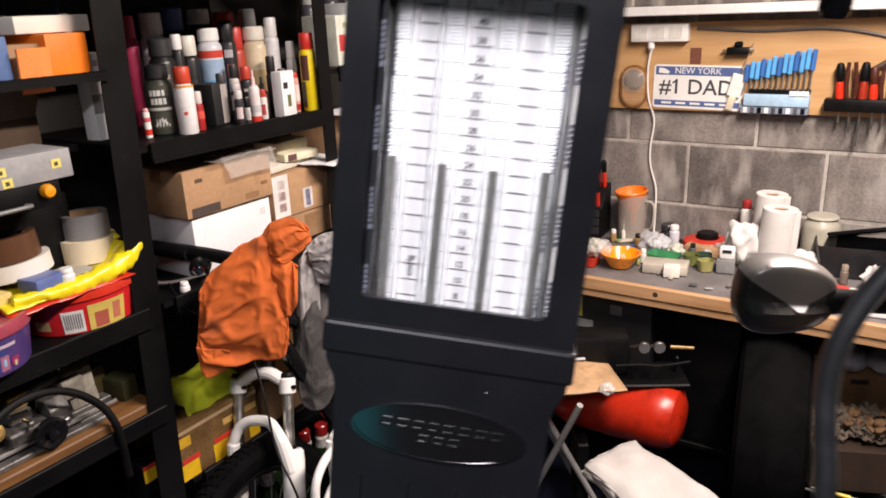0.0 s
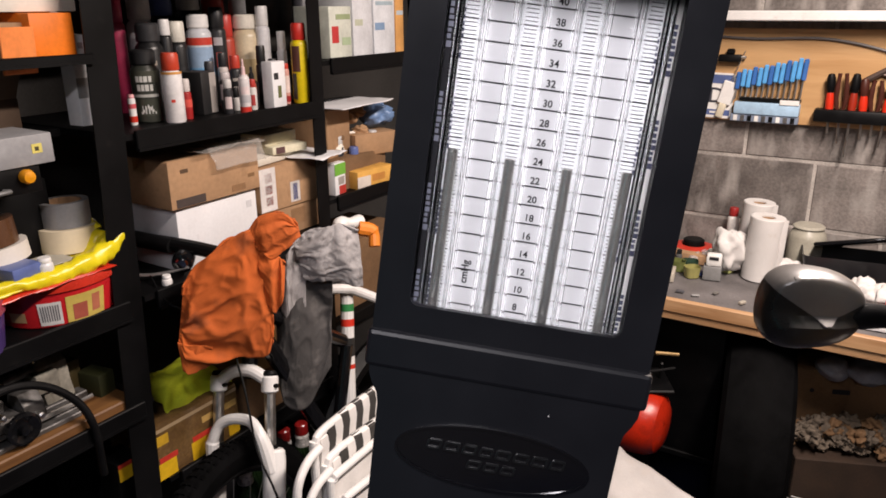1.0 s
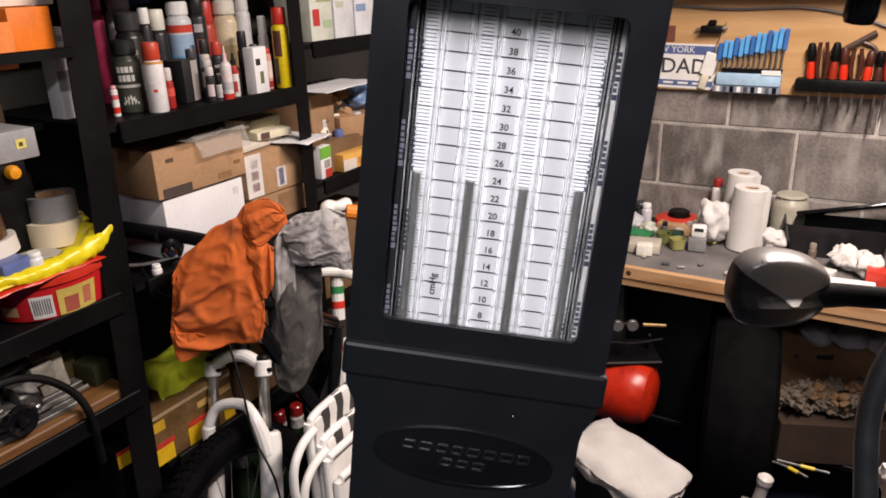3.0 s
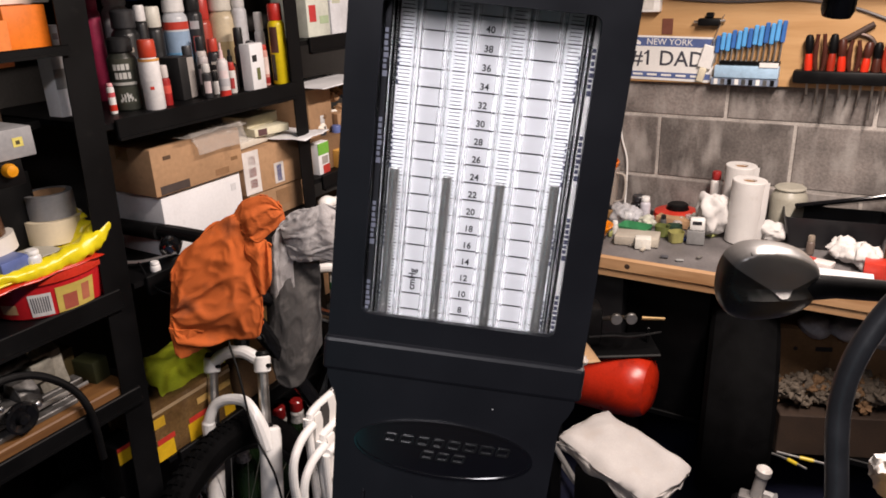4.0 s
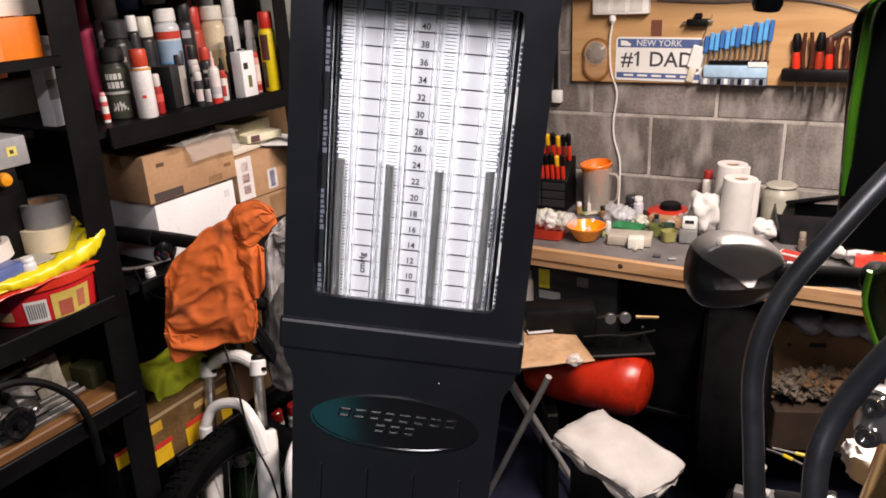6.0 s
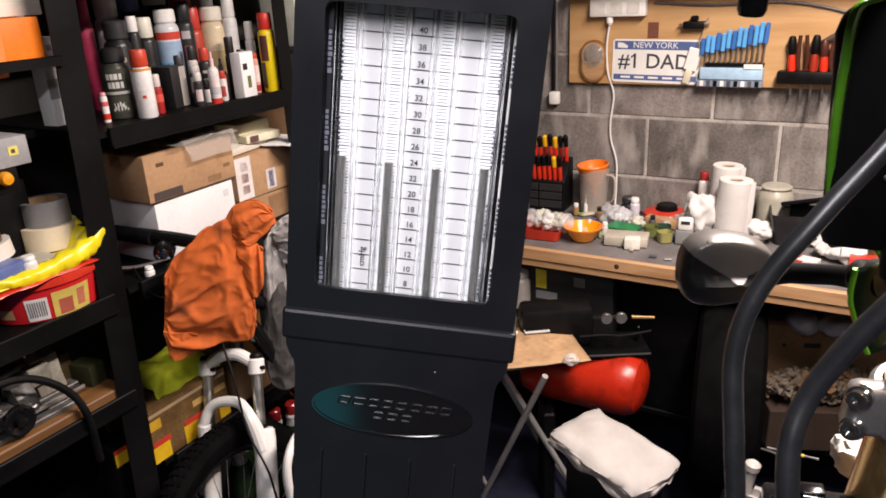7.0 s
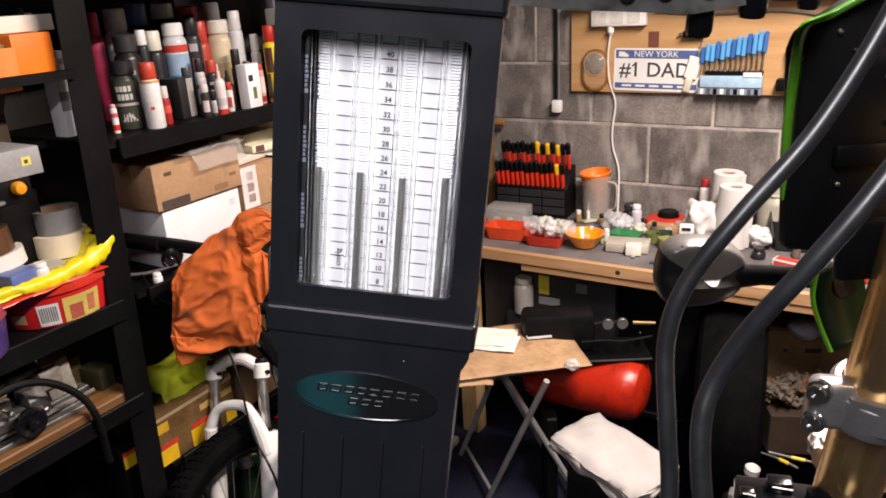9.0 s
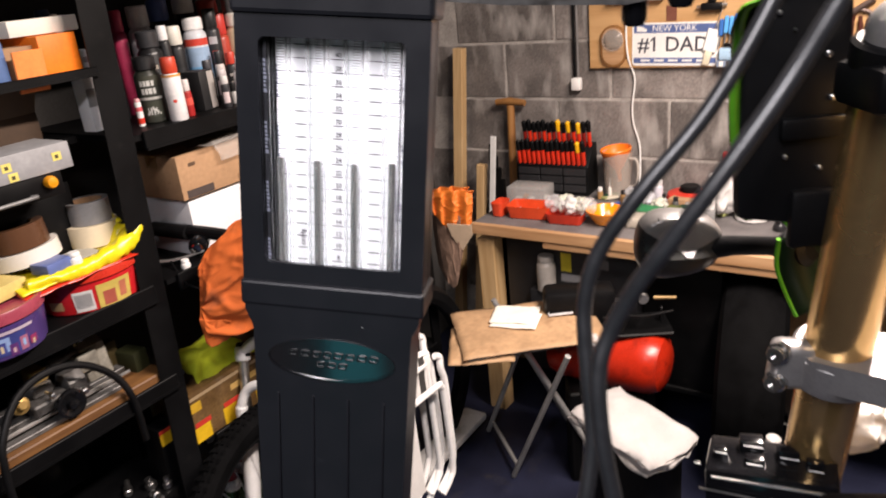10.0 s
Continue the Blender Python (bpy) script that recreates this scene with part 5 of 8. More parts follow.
for k in range(7):
    part("printed_bar", box(B(), 0.044, -0.12 + 0.018 * k, -0.0090, 0.058, -0.111 + 0.018 * k, -0.0050, m=pose(0, 0, 0.0035, 0, 4, 0)), paint((0.05, 0.045, 0.01), 0.4), bag, smooth=0)
rb = thing("red_bag", -1.165, 0.945, M + 0.118, "red plastic film crumpled beneath the yellow bag", "bag")
p = part("film", scrunched_bag(-0.008, 0.008, 1.072, 0.012), mat("red_film", (0.55, 0.03, 0.012), 0.3, var=0.12, scale=14, bump=0.25, grain=60, relief=0.002), rb, smooth=60)
p.modifiers.new("thickness", "SOLIDIFY").thickness = 0.0015
part("grey_panel", box(B(), -0.03, -0.10, -0.0058, 0.040, 0.03, -0.0042, 0.0006), paint((0.42, 0.40, 0.34), 0.5), bag)


def roll(x, y, z, r, h, hole, material, label, tilt=(0, 0)):
    t = thing("tape_roll", x, y, z, label, "tape roll", m=pose(x, y, z, tilt[0], tilt[1], 0), group="tape rolls")
    part("tape", lathe(B(), [(r, 0.0), (r, h), (hole, h), (hole, 0), (r, 0)], 36, cap=False), material, t)
    part("core", lathe(B(), [(hole, 0.001), (hole, h - 0.001), (hole - 0.003, h - 0.001), (hole - 0.003, 0.001), (hole, 0.001)], 28, cap=False), CARD, t)


roll(-1.205, 1.012, 1.198, 0.054, 0.046, 0.034, mat("cream_tape", (0.72, 0.62, 0.45), 0.6, var=0.05, scale=20), "roll of cream masking tape")
roll(-1.205, 1.014, 1.2445, 0.045, 0.048, 0.034, mat("silver_tape", (0.25, 0.25, 0.26), 0.35, 0.3, var=0.1, scale=30), "roll of silver duct tape on masking tape", (0, -1))
roll(-1.205, 0.86, 1.212, 0.068, 0.030, 0.040, mat("white_tape", (0.72, 0.68, 0.62), 0.6, var=0.05), "wide roll of white tape", (4, -5))
roll(-1.20, 0.855, 1.2435, 0.055, 0.046, 0.038, mat("brown_tape", (0.10, 0.045, 0.022), 0.3, var=0.1, coat=0.3), "roll of brown parcel tape on white tape", (3, -6))
aerosol(-1.11, 0.905, 1.198, 0.014, 0.026, (0.7, 0.7, 0.72), WHITE, "small white plug beside the tape", [], 0.3, name="plug", category="plug")
carton(-1.125, 0.865, 1.198, 0.05, 0.06, 0.022, "small blue packet by the tape", paint((0.10, 0.14, 0.34), 0.4), 10)

# ---- small lathe on the low shelf ----
LZ = 0.8605
LATHE_GREY = mat("lathe_grey", (0.125, 0.121, 0.118), 0.38, 0.45, var=0.35, scale=22, bump=0.15, dirt=(0.03, 0.026, 0.022), dirt_at=0.60)
LATHE_PALE = mat("lathe_pale", (0.23, 0.215, 0.18), 0.45, 0.2, var=0.3, scale=24, bump=0.15, dirt=(0.10, 0.085, 0.06), dirt_at=0.62)
lt = thing("bench_lathe", -1.2, 0.768, LZ, "small grey metal lathe on a pine board", "lathe")
part("board", box(B(), -0.10, -0.34, 0, 0.094, 0.27, 0.022, 0.003), wood("stained_board", (0.19, 0.088, 0.027), (0.10, 0.042, 0.014), stretch=(14, 1.2, 14)), lt, "pine base board")
bed = part("bed", box(box(B(), -0.05, -0.30, 0.035, -0.02, 0.20, 0.055, 0.002), 0.015, -0.30, 0.035, 0.045, 0.20, 0.055, 0.002), LATHE_GREY, lt)
for y in (-0.28, 0.12):
    part("bed_foot", box(B(), -0.06, y, 0.022, 0.055, y + 0.06, 0.036, 0.003), LATHE_GREY, bed)
part("tailstock", soften(prism(B(), [(-0.04, 0), (0.04, 0), (0.03, 0.03), (0.026, 0.075), (-0.01, 0.09), (-0.03, 0.06)], 0.12, 0.18, m=pose(0, 0, 0.055)), 0.004), LATHE_PALE, lt, "pale worn tailstock")
part("tailstock_block", box(B(), 0.0, 0.105, 0.085, 0.045, 0.15, 0.125, 0.004, 2), LATHE_PALE, lt)
for k in range(4):
    part("tail_stud", lathe(B(), [(0.005, 0), (0.005, 0.016), (0.0035, 0.018)], 10, pose(0.012, 0.125 + 0.014 * k, 0.140 + 0.004 * k)), CHROME, lt)
part("slide_tray", box(B(), 0.046, -0.30, 0.022, 0.074, 0.165, 0.033, 0.002), LATHE_GREY, lt, "grey steel tray along the bed")
part("lead_screw", sweep(B(), [(0.058, -0.30, 0.046), (0.058, 0.20, 0.046)], 0.005, 10), STEEL, lt)
part("quill", lathe(B(), [(0.009, 0), (0.009, 0.06), (0.005, 0.062), (0.004, 0.09), (0.001, 0.10)], 14, pose(0.01, 0.12, 0.125, 90, 0, 0)), LATHE_GREY, lt)
part("cross_slide", box(box(B(), -0.04, -0.02, 0.055, 0.07, 0.06, 0.08, 0.004), -0.02, 0.0, 0.08, 0.04, 0.045, 0.105, 0.004), LATHE_GREY, lt)
part("tool_post", box(B(), -0.01, 0.01, 0.105, 0.03, 0.045, 0.135, 0.003), mat("brass_part", (0.5, 0.34, 0.12), 0.35, 0.8), lt)
part("handwheel", lathe(B(), [(0.004, -0.012), (0.008, -0.01), (0.026, 0.0), (0.031, 0.004), (0.031, 0.012), (0.026, 0.014), (0.012, 0.008), (0.010, 0.02), (0.003, 0.022)], 26, pose(0.082, 0.045, 0.062, 0, 90, 0)), GLOSS_BLACK, lt)
part("headstock", box(B(), -0.05, -0.27, 0.055, 0.05, -0.14, 0.15, 0.01, 2), LATHE_GREY, lt)
part("chuck", lathe(B(), [(0.034, 0), (0.036, 0.004), (0.036, 0.03), (0.03, 0.034), (0.012, 0.034), (0.012, 0.02)], 26, pose(0.005, -0.14, 0.115, -90, 0, 0)), LATHE_GREY, lt)
part("drill_rod", sweep(B(), [(0.02, 0.0, 0.175), (0.01, 0.09, 0.200), (0.0, 0.17, 0.215)], [0.006, 0.005, 0.008], 10), CHROME, lt)
for y0, z0, r0 in ((0.065, 0.072, 0.010), (0.085, 0.066, 0.007), (0.02, 0.092, 0.006)):
    part("slide_screw", lathe(B(), [(r0 * 0.5, -0.02), (r0 * 0.5, 0.0), (r0, 0.002), (r0, 0.012), (r0 * 0.6, 0.015)], 14, pose(0.07, y0, z0, 0, 90, 0)), STEEL, lt)
part("slide_block", soften(prism(B(), [(-0.035, 0), (0.035, 0), (0.03, 0.03), (0.012, 0.05), (-0.02, 0.045)], 0.065, 0.105, m=pose(0.03, 0, 0.055)), 0.003), LATHE_GREY, lt)
part("brass_gear", lathe(B(), [(0.012, 0), (0.018, 0.002), (0.018, 0.012), (0.008, 0.014), (0.008, 0.026)], 20, pose(0.045, -0.035, 0.09, 0, 70, 0)), mat("brass_gear", (0.42, 0.28, 0.10), 0.35, 0.8), lt)
for k in range(4):
    part("bed_slot", box(B(), -0.018, -0.28 + 0.12 * k, 0.036, 0.013, -0.25 + 0.12 * k, 0.05, 0.002), BLACK_STEEL, lt)
for k in range(3):
    part("clamp_knob", lathe(B(), [(0.006, 0), (0.006, 0.014), (0.002, 0.016)], 10, pose(0.006 - 0.004 * k, 0.13 + 0.02 * k, 0.205 + 0.006 * k, 0, 20, 0)), CHROME, lt)
part("motor", lathe(B(), [(0.035, 0), (0.04, 0.006), (0.04, 0.09), (0.03, 0.1)], 22, pose(-0.09, -0.16, 0.10, -90, 0, 0)), BLACK_PLASTIC, lt)
cb = thing("power_cable", -1.1, 0.695, LZ, "thick black cable looped over the lathe", "cable")
part("cable", sweep(B(), curve_points([(0.03, -0.06, -0.10), (0.028, -0.052, 0.02), (0.02, -0.035, 0.08), (0.0, 0.02, 0.135), (-0.01, 0.09, 0.15), (-0.01, 0.16, 0.13), (0.0, 0.215, 0.075), (0.012, 0.235, 0.01), (0.01, 0.24, -0.10)], 6), 0.0078, 12), RUBBER, cb)
for k, (yy, rgb) in enumerate(((0.97, (0.05, 0.036, 0.010)), (1.01, (0.022, 0.024, 0.006)))):
    carton(-1.24 + 0.05 * k, yy, LZ, 0.06, 0.04, 0.10 - 0.03 * k, "grubby yellow packet behind the lathe", paint(rgb, 0.6), 10)
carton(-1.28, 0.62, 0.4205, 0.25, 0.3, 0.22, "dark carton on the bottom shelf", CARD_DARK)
carton(-1.25, 0.93, 0.4205, 0.25, 0.2, 0.15, "dark crate with loose metal parts on top", BLACK_STEEL)
for x, y, r, h, tilt in ((-1.16, 0.90, 0.012, 0.05, 80), (-1.15, 0.945, 0.009, 0.06, 75), (-1.18, 0.965, 0.014, 0.03, 10), (-1.20, 0.915, 0.010, 0.05, 84), (-1.145, 0.985, 0.011, 0.03, 0)):
    t = thing("metal_fitting", x, y, 0.5708 + (r if tilt > 20 else 0.0), "small bright metal fitting lying on the dark crate", "fitting", group="loose metal fittings")
    part("barrel", lathe(B(), [(r * 0.7, 0), (r, 0.003), (r, h * 0.5), (r * 0.6, h * 0.55), (r * 0.6, h)], 16, pose(0, 0, 0, tilt, 0, 40 * x * 100)), STEEL, t)

# ---- low items behind the bicycle ----
ORG = mat("smoky_organiser", (0.135, 0.078, 0.030), 0.25, var=0.35, scale=14, dirt=(0.10, 0.055, 0.025), dirt_at=0.6)
t = carton(-1.19, 1.185, 0.6505, 0.16, 0.24, 0.135, "brown parts organiser with a yellow base and red corners", ORG, prints=[("+x", 0.02, 0.0, 0.22, 0.30, (0.62, 0.38, 0.01)), ("+x", 0.04, 0.30, 0.24, 0.40, (0.45, 0.03, 0.02)), ("+x", 0.0, 0.62, 0.16, 0.80, (0.50, 0.30, 0.02)), ("+x", 0.40, 0.0, 0.70, 0.34, (0.62, 0.38, 0.01)), ("+x", 0.42, 0.34, 0.72, 0.44, (0.45, 0.03, 0.02)), ("+x", 0.86, 0.04, 1.0, 0.40, (0.62, 0.38, 0.01)), ("+x", 0.55, 0.60, 0.98, 0.72, (0.45, 0.29, 0.09)), ("+x", 0.0, 0.86, 1.0, 0.92, (0.33, 0.24, 0.14))])
t = carton(-1.175, 1.022, 0.5710, 0.07, 0.06, 0.155, "small black box with a yellow and red top band", BLACK_STEEL, prints=[("+x", 0.05, 0.72, 0.95, 0.92, (0.62, 0.38, 0.01)), ("+x", 0.05, 0.92, 0.95, 0.985, (0.45, 0.03, 0.02))])
carton(-1.22, 1.46, 0.6505, 0.2, 0.22, 0.24, "dark brown carton behind the bicycle", CARD_DARK, prints=[("+x", 0.1, 0.5, 0.5, 0.9, (0.30, 0.18, 0.06))])
carton(-1.34, 1.30, 0.3005, 0.2, 0.4, 0.25, "dark crate on the bottom shelf", paint((0.03, 0.03, 0.035), 0.5))
hv = thing("hi_vis_vest", -1.14, 1.20, 0.80, "crumpled yellow hi-vis vest on the organiser", "vest", m=pose(-1.155, 1.215, 0.835, 4, 40, 6))
p = part("cloth", rumple(0.12, 0.18, 71, 0.03, 26, droop=0.03), HIVIS, hv, smooth=60)
p.modifiers.new("thickness", "SOLIDIFY").thickness = 0.004

# ---- workbench ----
def workbench():
    w = thing("workbench", -0.3, 2.62, 0, "long pine workbench with a grey top against the block wall", "workbench")
    o = Vector((-0.3, 2.62, 0))

    def bx(*a, bevel=0.003):
        bm = box(B(), *a, bevel)
        bmesh.ops.translate(bm, verts=bm.verts, vec=-o)
        return bm
    part("top", bx(-1.065, 2.352, 0.765, 1.6, 2.89, 0.800), mat("worn_grey_top", (0.13, 0.12, 0.12), 0.6, var=0.3, scale=9, bump=0.3), w, "worn grey worktop")
    part("front_rail", bx(-1.068, 2.33, 0.762, 1.6, 2.351, 0.803), PINE, w)
    part("lower_rail", bx(-0.78, 2.338, 0.735, 1.6, 2.36, 0.760), PINE, w)
    for x in (-1.06, 0.70, 1.5):
        part("leg", bx(x, 2.36, 0, x + 0.07, 2.43, 0.734), PINE_UP, w)
        part("leg", bx(x, 2.80, 0, x + 0.07, 2.87, 0.764), PINE_UP, w)
    part("undershelf", bx(-1.0, 2.45, 0.20, 1.55, 2.87, 0.222), BLACK_STEEL, w)
    part("back_panel", bx(-1.0, 2.84, 0.23, 1.5, 2.86, 0.73), BLACK_STEEL, w)


workbench()

# ---- board of tools on the wall ----
tb = thing("tool_board", -0.32, 2.895, 1.27, "pine board fixed to the block wall holding tools", "tool board")
part("panel", box(B(), -0.49, -0.016, 0.0, 1.2, 0.0, 0.30, 0.002), BOARD, tb)
part("ledge", box(B(), -0.45, -0.11, 0.325, 1.2, 0.0, 0.355, 0.003), WHITE_PAINT, tb, "white painted ledge")



# ---- bicycles, cloths and folded chairs ----
def tube(parent, name, pts, r, material, label="", seg=12):
    return part(name, sweep(B(), pts, r, seg), material, parent, label)


bk = thing("mountain_bicycle", -1.0, 1.30, 0, "white mountain bicycle with a suspension fork beside the shelving", "bicycle")
bo = Vector((-1.0, 1.30, 0))


def K(*p):
    return Vector(p) - bo


# the bicycle leans towards the shelving; wheel frame at the axle, fork frame raked back from it
WHEEL_AT = K(-0.942, 1.123, 0.366)
BW = Matrix.Translation(WHEEL_AT) @ pose(0, 0, 0, 0, -8.3, 13.6)
FKM = Matrix.Translation(K(-0.945, 1.122, 0.400)) @ pose(0, 0, 0, 0, -8.3, 13.6) @ pose(0, 0, 0, -22, 0, 0)
tyre_axis = BW @ pose(0, 0, 0, 0, 90, 0)
tw = part("front_wheel", lathe(B(), [(0.296, -0.013), (0.313, -0.025), (0.336, -0.028), (0.356, -0.019), (0.362, 0), (0.356, 0.019), (0.336, 0.028), (0.313, 0.025), (0.296, 0.013), (0.296, -0.013)], 80, tyre_axis, cap=False), TYRE, bk, "knobbly black tyre")
part("rim", lathe(B(), [(0.302, -0.012), (0.290, -0.011), (0.280, 0), (0.290, 0.011), (0.302, 0.012)], 64, tyre_axis, cap=False), BLACK_PLASTIC, tw)
bm = B()
for k in range(96):
    a = 2 * math.pi * k / 96
    for s in (-1.6, -0.55, 0.55, 1.6):
        h = 0.3645 - 0.0032 * s * s * 0.8
        box(bm, h - 0.006, -0.0065, -0.0042 + 0.0105 * s, h, 0.0045, 0.0042 + 0.0105 * s, m=tyre_axis @ Matrix.Rotation(a + 0.02 * (s % 1.0), 4, "Z"))
tagged(part("tread", bm, TYRE, tw, smooth=0), kind="stuff")
for k in range(28):
    a = 2 * math.pi * k / 28
    part("spoke", sweep(B(), [tyre_axis @ Vector((0.02 * math.cos(a + 0.6), 0.02 * math.sin(a + 0.6), 0.02 * (-1) ** k)), tyre_axis @ Vector((0.290 * math.cos(a), 0.290 * math.sin(a), 0))], 0.001, 5), STEEL, tw)
part("hub", lathe(B(), [(0.012, -0.05), (0.024, -0.03), (0.016, -0.02), (0.016, 0.02), (0.024, 0.03), (0.012, 0.05)], 18, tyre_axis), ALU, tw)


def FP(*p):
    return FKM @ Vector(p)


fk = part("fork_crown", sweep(B(), curve_points([FP(-0.066, 0, 0.458), FP(-0.050, -0.004, 0.470), FP(-0.020, -0.008, 0.484), FP(0.022, -0.008, 0.486), FP(0.052, -0.004, 0.472), FP(0.069, 0, 0.458)], 6), 0.0150, 12), WHITE_PAINT, bk, "white fork crown")
for s, cx, lx, r in ((-1, -0.069, -0.071, 0.0215), (1, 0.070, 0.0835, 0.0255)):
    for z0, z1, w in ((0.436, 0.474, 0.0195),):
        cap = part("crown_cap", lathe(B(), [(w - 0.003, z0), (w, z0 + 0.003), (w, z1 - 0.004), (w - 0.003, z1)], 22, FKM @ pose(cx, 0, 0)), WHITE_PAINT, fk)
    part("pinch_bolt", lathe(B(), [(0.005, -0.004), (0.005, 0.006), (0.003, 0.007)], 12, FKM @ pose(cx + 0.019, -0.006, 0.452, 0, 90, 0)), BLACK_PLASTIC, cap)
    part("top_cap", lathe(B(), [(0.0165, 0.473), (0.0165, 0.479), (0.013, 0.485)], 18, FKM @ pose(cx, 0, 0)), BLACK_PLASTIC, fk)
    tube(bk, "stanchion", [FP(cx, 0, 0.44), FP(cx + (0.004 if s > 0 else 0), 0, 0.27)], 0.0125, STEEL, "steel fork stanchion")
    lower = part("fork_lower", lathe(B(), [(0.010, -0.02), (0.017, 0.0), (r * 0.86, 0.05), (r, 0.15), (r, 0.285), (r * 0.92, 0.305), (r * 0.72, 0.311)], 26, FKM @ pose(lx, 0, 0)), WHITE_PAINT, bk, "white fork lower")
    part("wiper_seal", lathe(B(), [(0.0165, 0.309), (0.0165, 0.316), (0.0135, 0.319)], 18, FKM @ pose(cx + (0.003 if s > 0 else 0), 0, 0)), BLACK_PLASTIC, lower)
arch = [FP(-0.071, -0.010, 0.270), FP(-0.067, -0.024, 0.312), FP(-0.058, -0.030, 0.337), FP(-0.041, -0.031, 0.364), FP(-0.012, -0.031, 0.377), FP(0.022, -0.031, 0.378), FP(0.046, -0.031, 0.370), FP(0.064, -0.030, 0.345), FP(0.076, -0.024, 0.312), FP(0.083, -0.010, 0.265)]
part("fork_arch", sweep(B(), curve_points(arch, 5), [0.0155] * 8 + [0.0125] * 24 + [0.0125 + 0.0006 * k for k in range(14)], 12), WHITE_PAINT, bk)
tube(bk, "steerer", [FP(0.0, 0.022, 0.475), K(-0.995, 1.275, 1.06)], 0.019, BLACK_PLASTIC)
tube(bk, "stem", [K(-0.995, 1.265, 1.055), K(-0.985, 1.265, 1.125)], 0.017, BLACK_PLASTIC)
hb = part("handlebar", sweep(B(), curve_points([K(-1.265, 1.20, 1.155), K(-1.12, 1.23, 1.150), K(-0.985, 1.265, 1.135), K(-0.94, 1.28, 1.142), K(-0.905, 1.285, 1.145)], 6), 0.0155, 12), BLACK_PLASTIC, bk)
part("lamp", lathe(B(), [(0.016, -0.02), (0.022, -0.012), (0.023, 0.02), (0.021, 0.026), (0.016, 0.028)], 20, along(K(-1.125, 1.215, 1.128), K(-1.09, 1.17, 1.12))), GLOSS_BLACK, hb, "black bicycle lamp")
part("lamp_glass", lathe(B(), [(0.015, 0.027), (0.010, 0.031), (0.001, 0.032)], 16, along(K(-1.125, 1.215, 1.128), K(-1.09, 1.17, 1.12))), CHROME, hb)
part("brake_lever", sweep(B(), curve_points([K(-1.10, 1.205, 1.115), K(-1.16, 1.16, 1.10), K(-1.22, 1.13, 1.098)], 5), 0.006, 8, flat=0.6), ALU, hb)
part("grip", sweep(B(), [K(-1.16, 1.215, 1.150), K(-1.265, 1.198, 1.155)], 0.018, 14), RUBBER, hb)
part("brake_cable", sweep(B(), curve_points([K(-1.065, 1.235, 1.05), FP(-0.012, -0.03, 0.60), FP(0.012, -0.046, 0.517), FP(0.033, -0.046, 0.452), FP(0.048, -0.046, 0.394), FP(0.069, -0.046, 0.311), FP(0.104, -0.042, 0.243), FP(0.122, -0.040, 0.199), FP(0.130, -0.030, 0.12), FP(0.100, -0.01, 0.02)], 7), 0.0026, 8), BLACK_PLASTIC, bk)
part("gear_cable", sweep(B(), curve_points([K(-1.16, 1.15, 1.10), K(-1.08, 1.13, 1.06), K(-1.03, 1.20, 1.02), K(-0.99, 1.30, 1.0)], 7), 0.0024, 8), BLACK_PLASTIC, bk)
for a, b, r in (((-0.998, 1.27, 1.02), (-1.02, 1.60, 0.80), 0.019), ((-0.995, 1.275, 0.98), (-1.02, 1.60, 0.40), 0.021), ((-1.02, 1.62, 0.78), (-1.02, 1.52, 0.36), 0.017)):
    tube(bk, "frame_tube", [K(*a), K(*b)], r, GLOSS_BLACK, "black frame tube")
rw = Matrix.Translation(K(-1.06, 1.86, 0.365)) @ pose(0, 0, 0, 0, 90, 0)
part("rear_wheel", lathe(B(), [(0.300, -0.014), (0.318, -0.026), (0.345, -0.028), (0.364, 0), (0.345, 0.028), (0.318, 0.026), (0.300, 0.014), (0.300, -0.014)], 48, rw, cap=False), RUBBER, bk)
for a in ((-0.99, 1.53, 0.36), (-1.03, 1.60, 0.72)):
    tube(bk, "stay", [K(*a), K(-1.06 + (0.04 if a[0] > -1.0 else -0.04), 1.86, 0.365)], 0.009, GLOSS_BLACK)


def line_at(line, u):
    k = u * (len(line) - 1)
    i = min(int(k), len(line) - 2)
    return line[i].lerp(line[i + 1], k - i)


FACE = Vector((0.75, -0.66, 0.0))


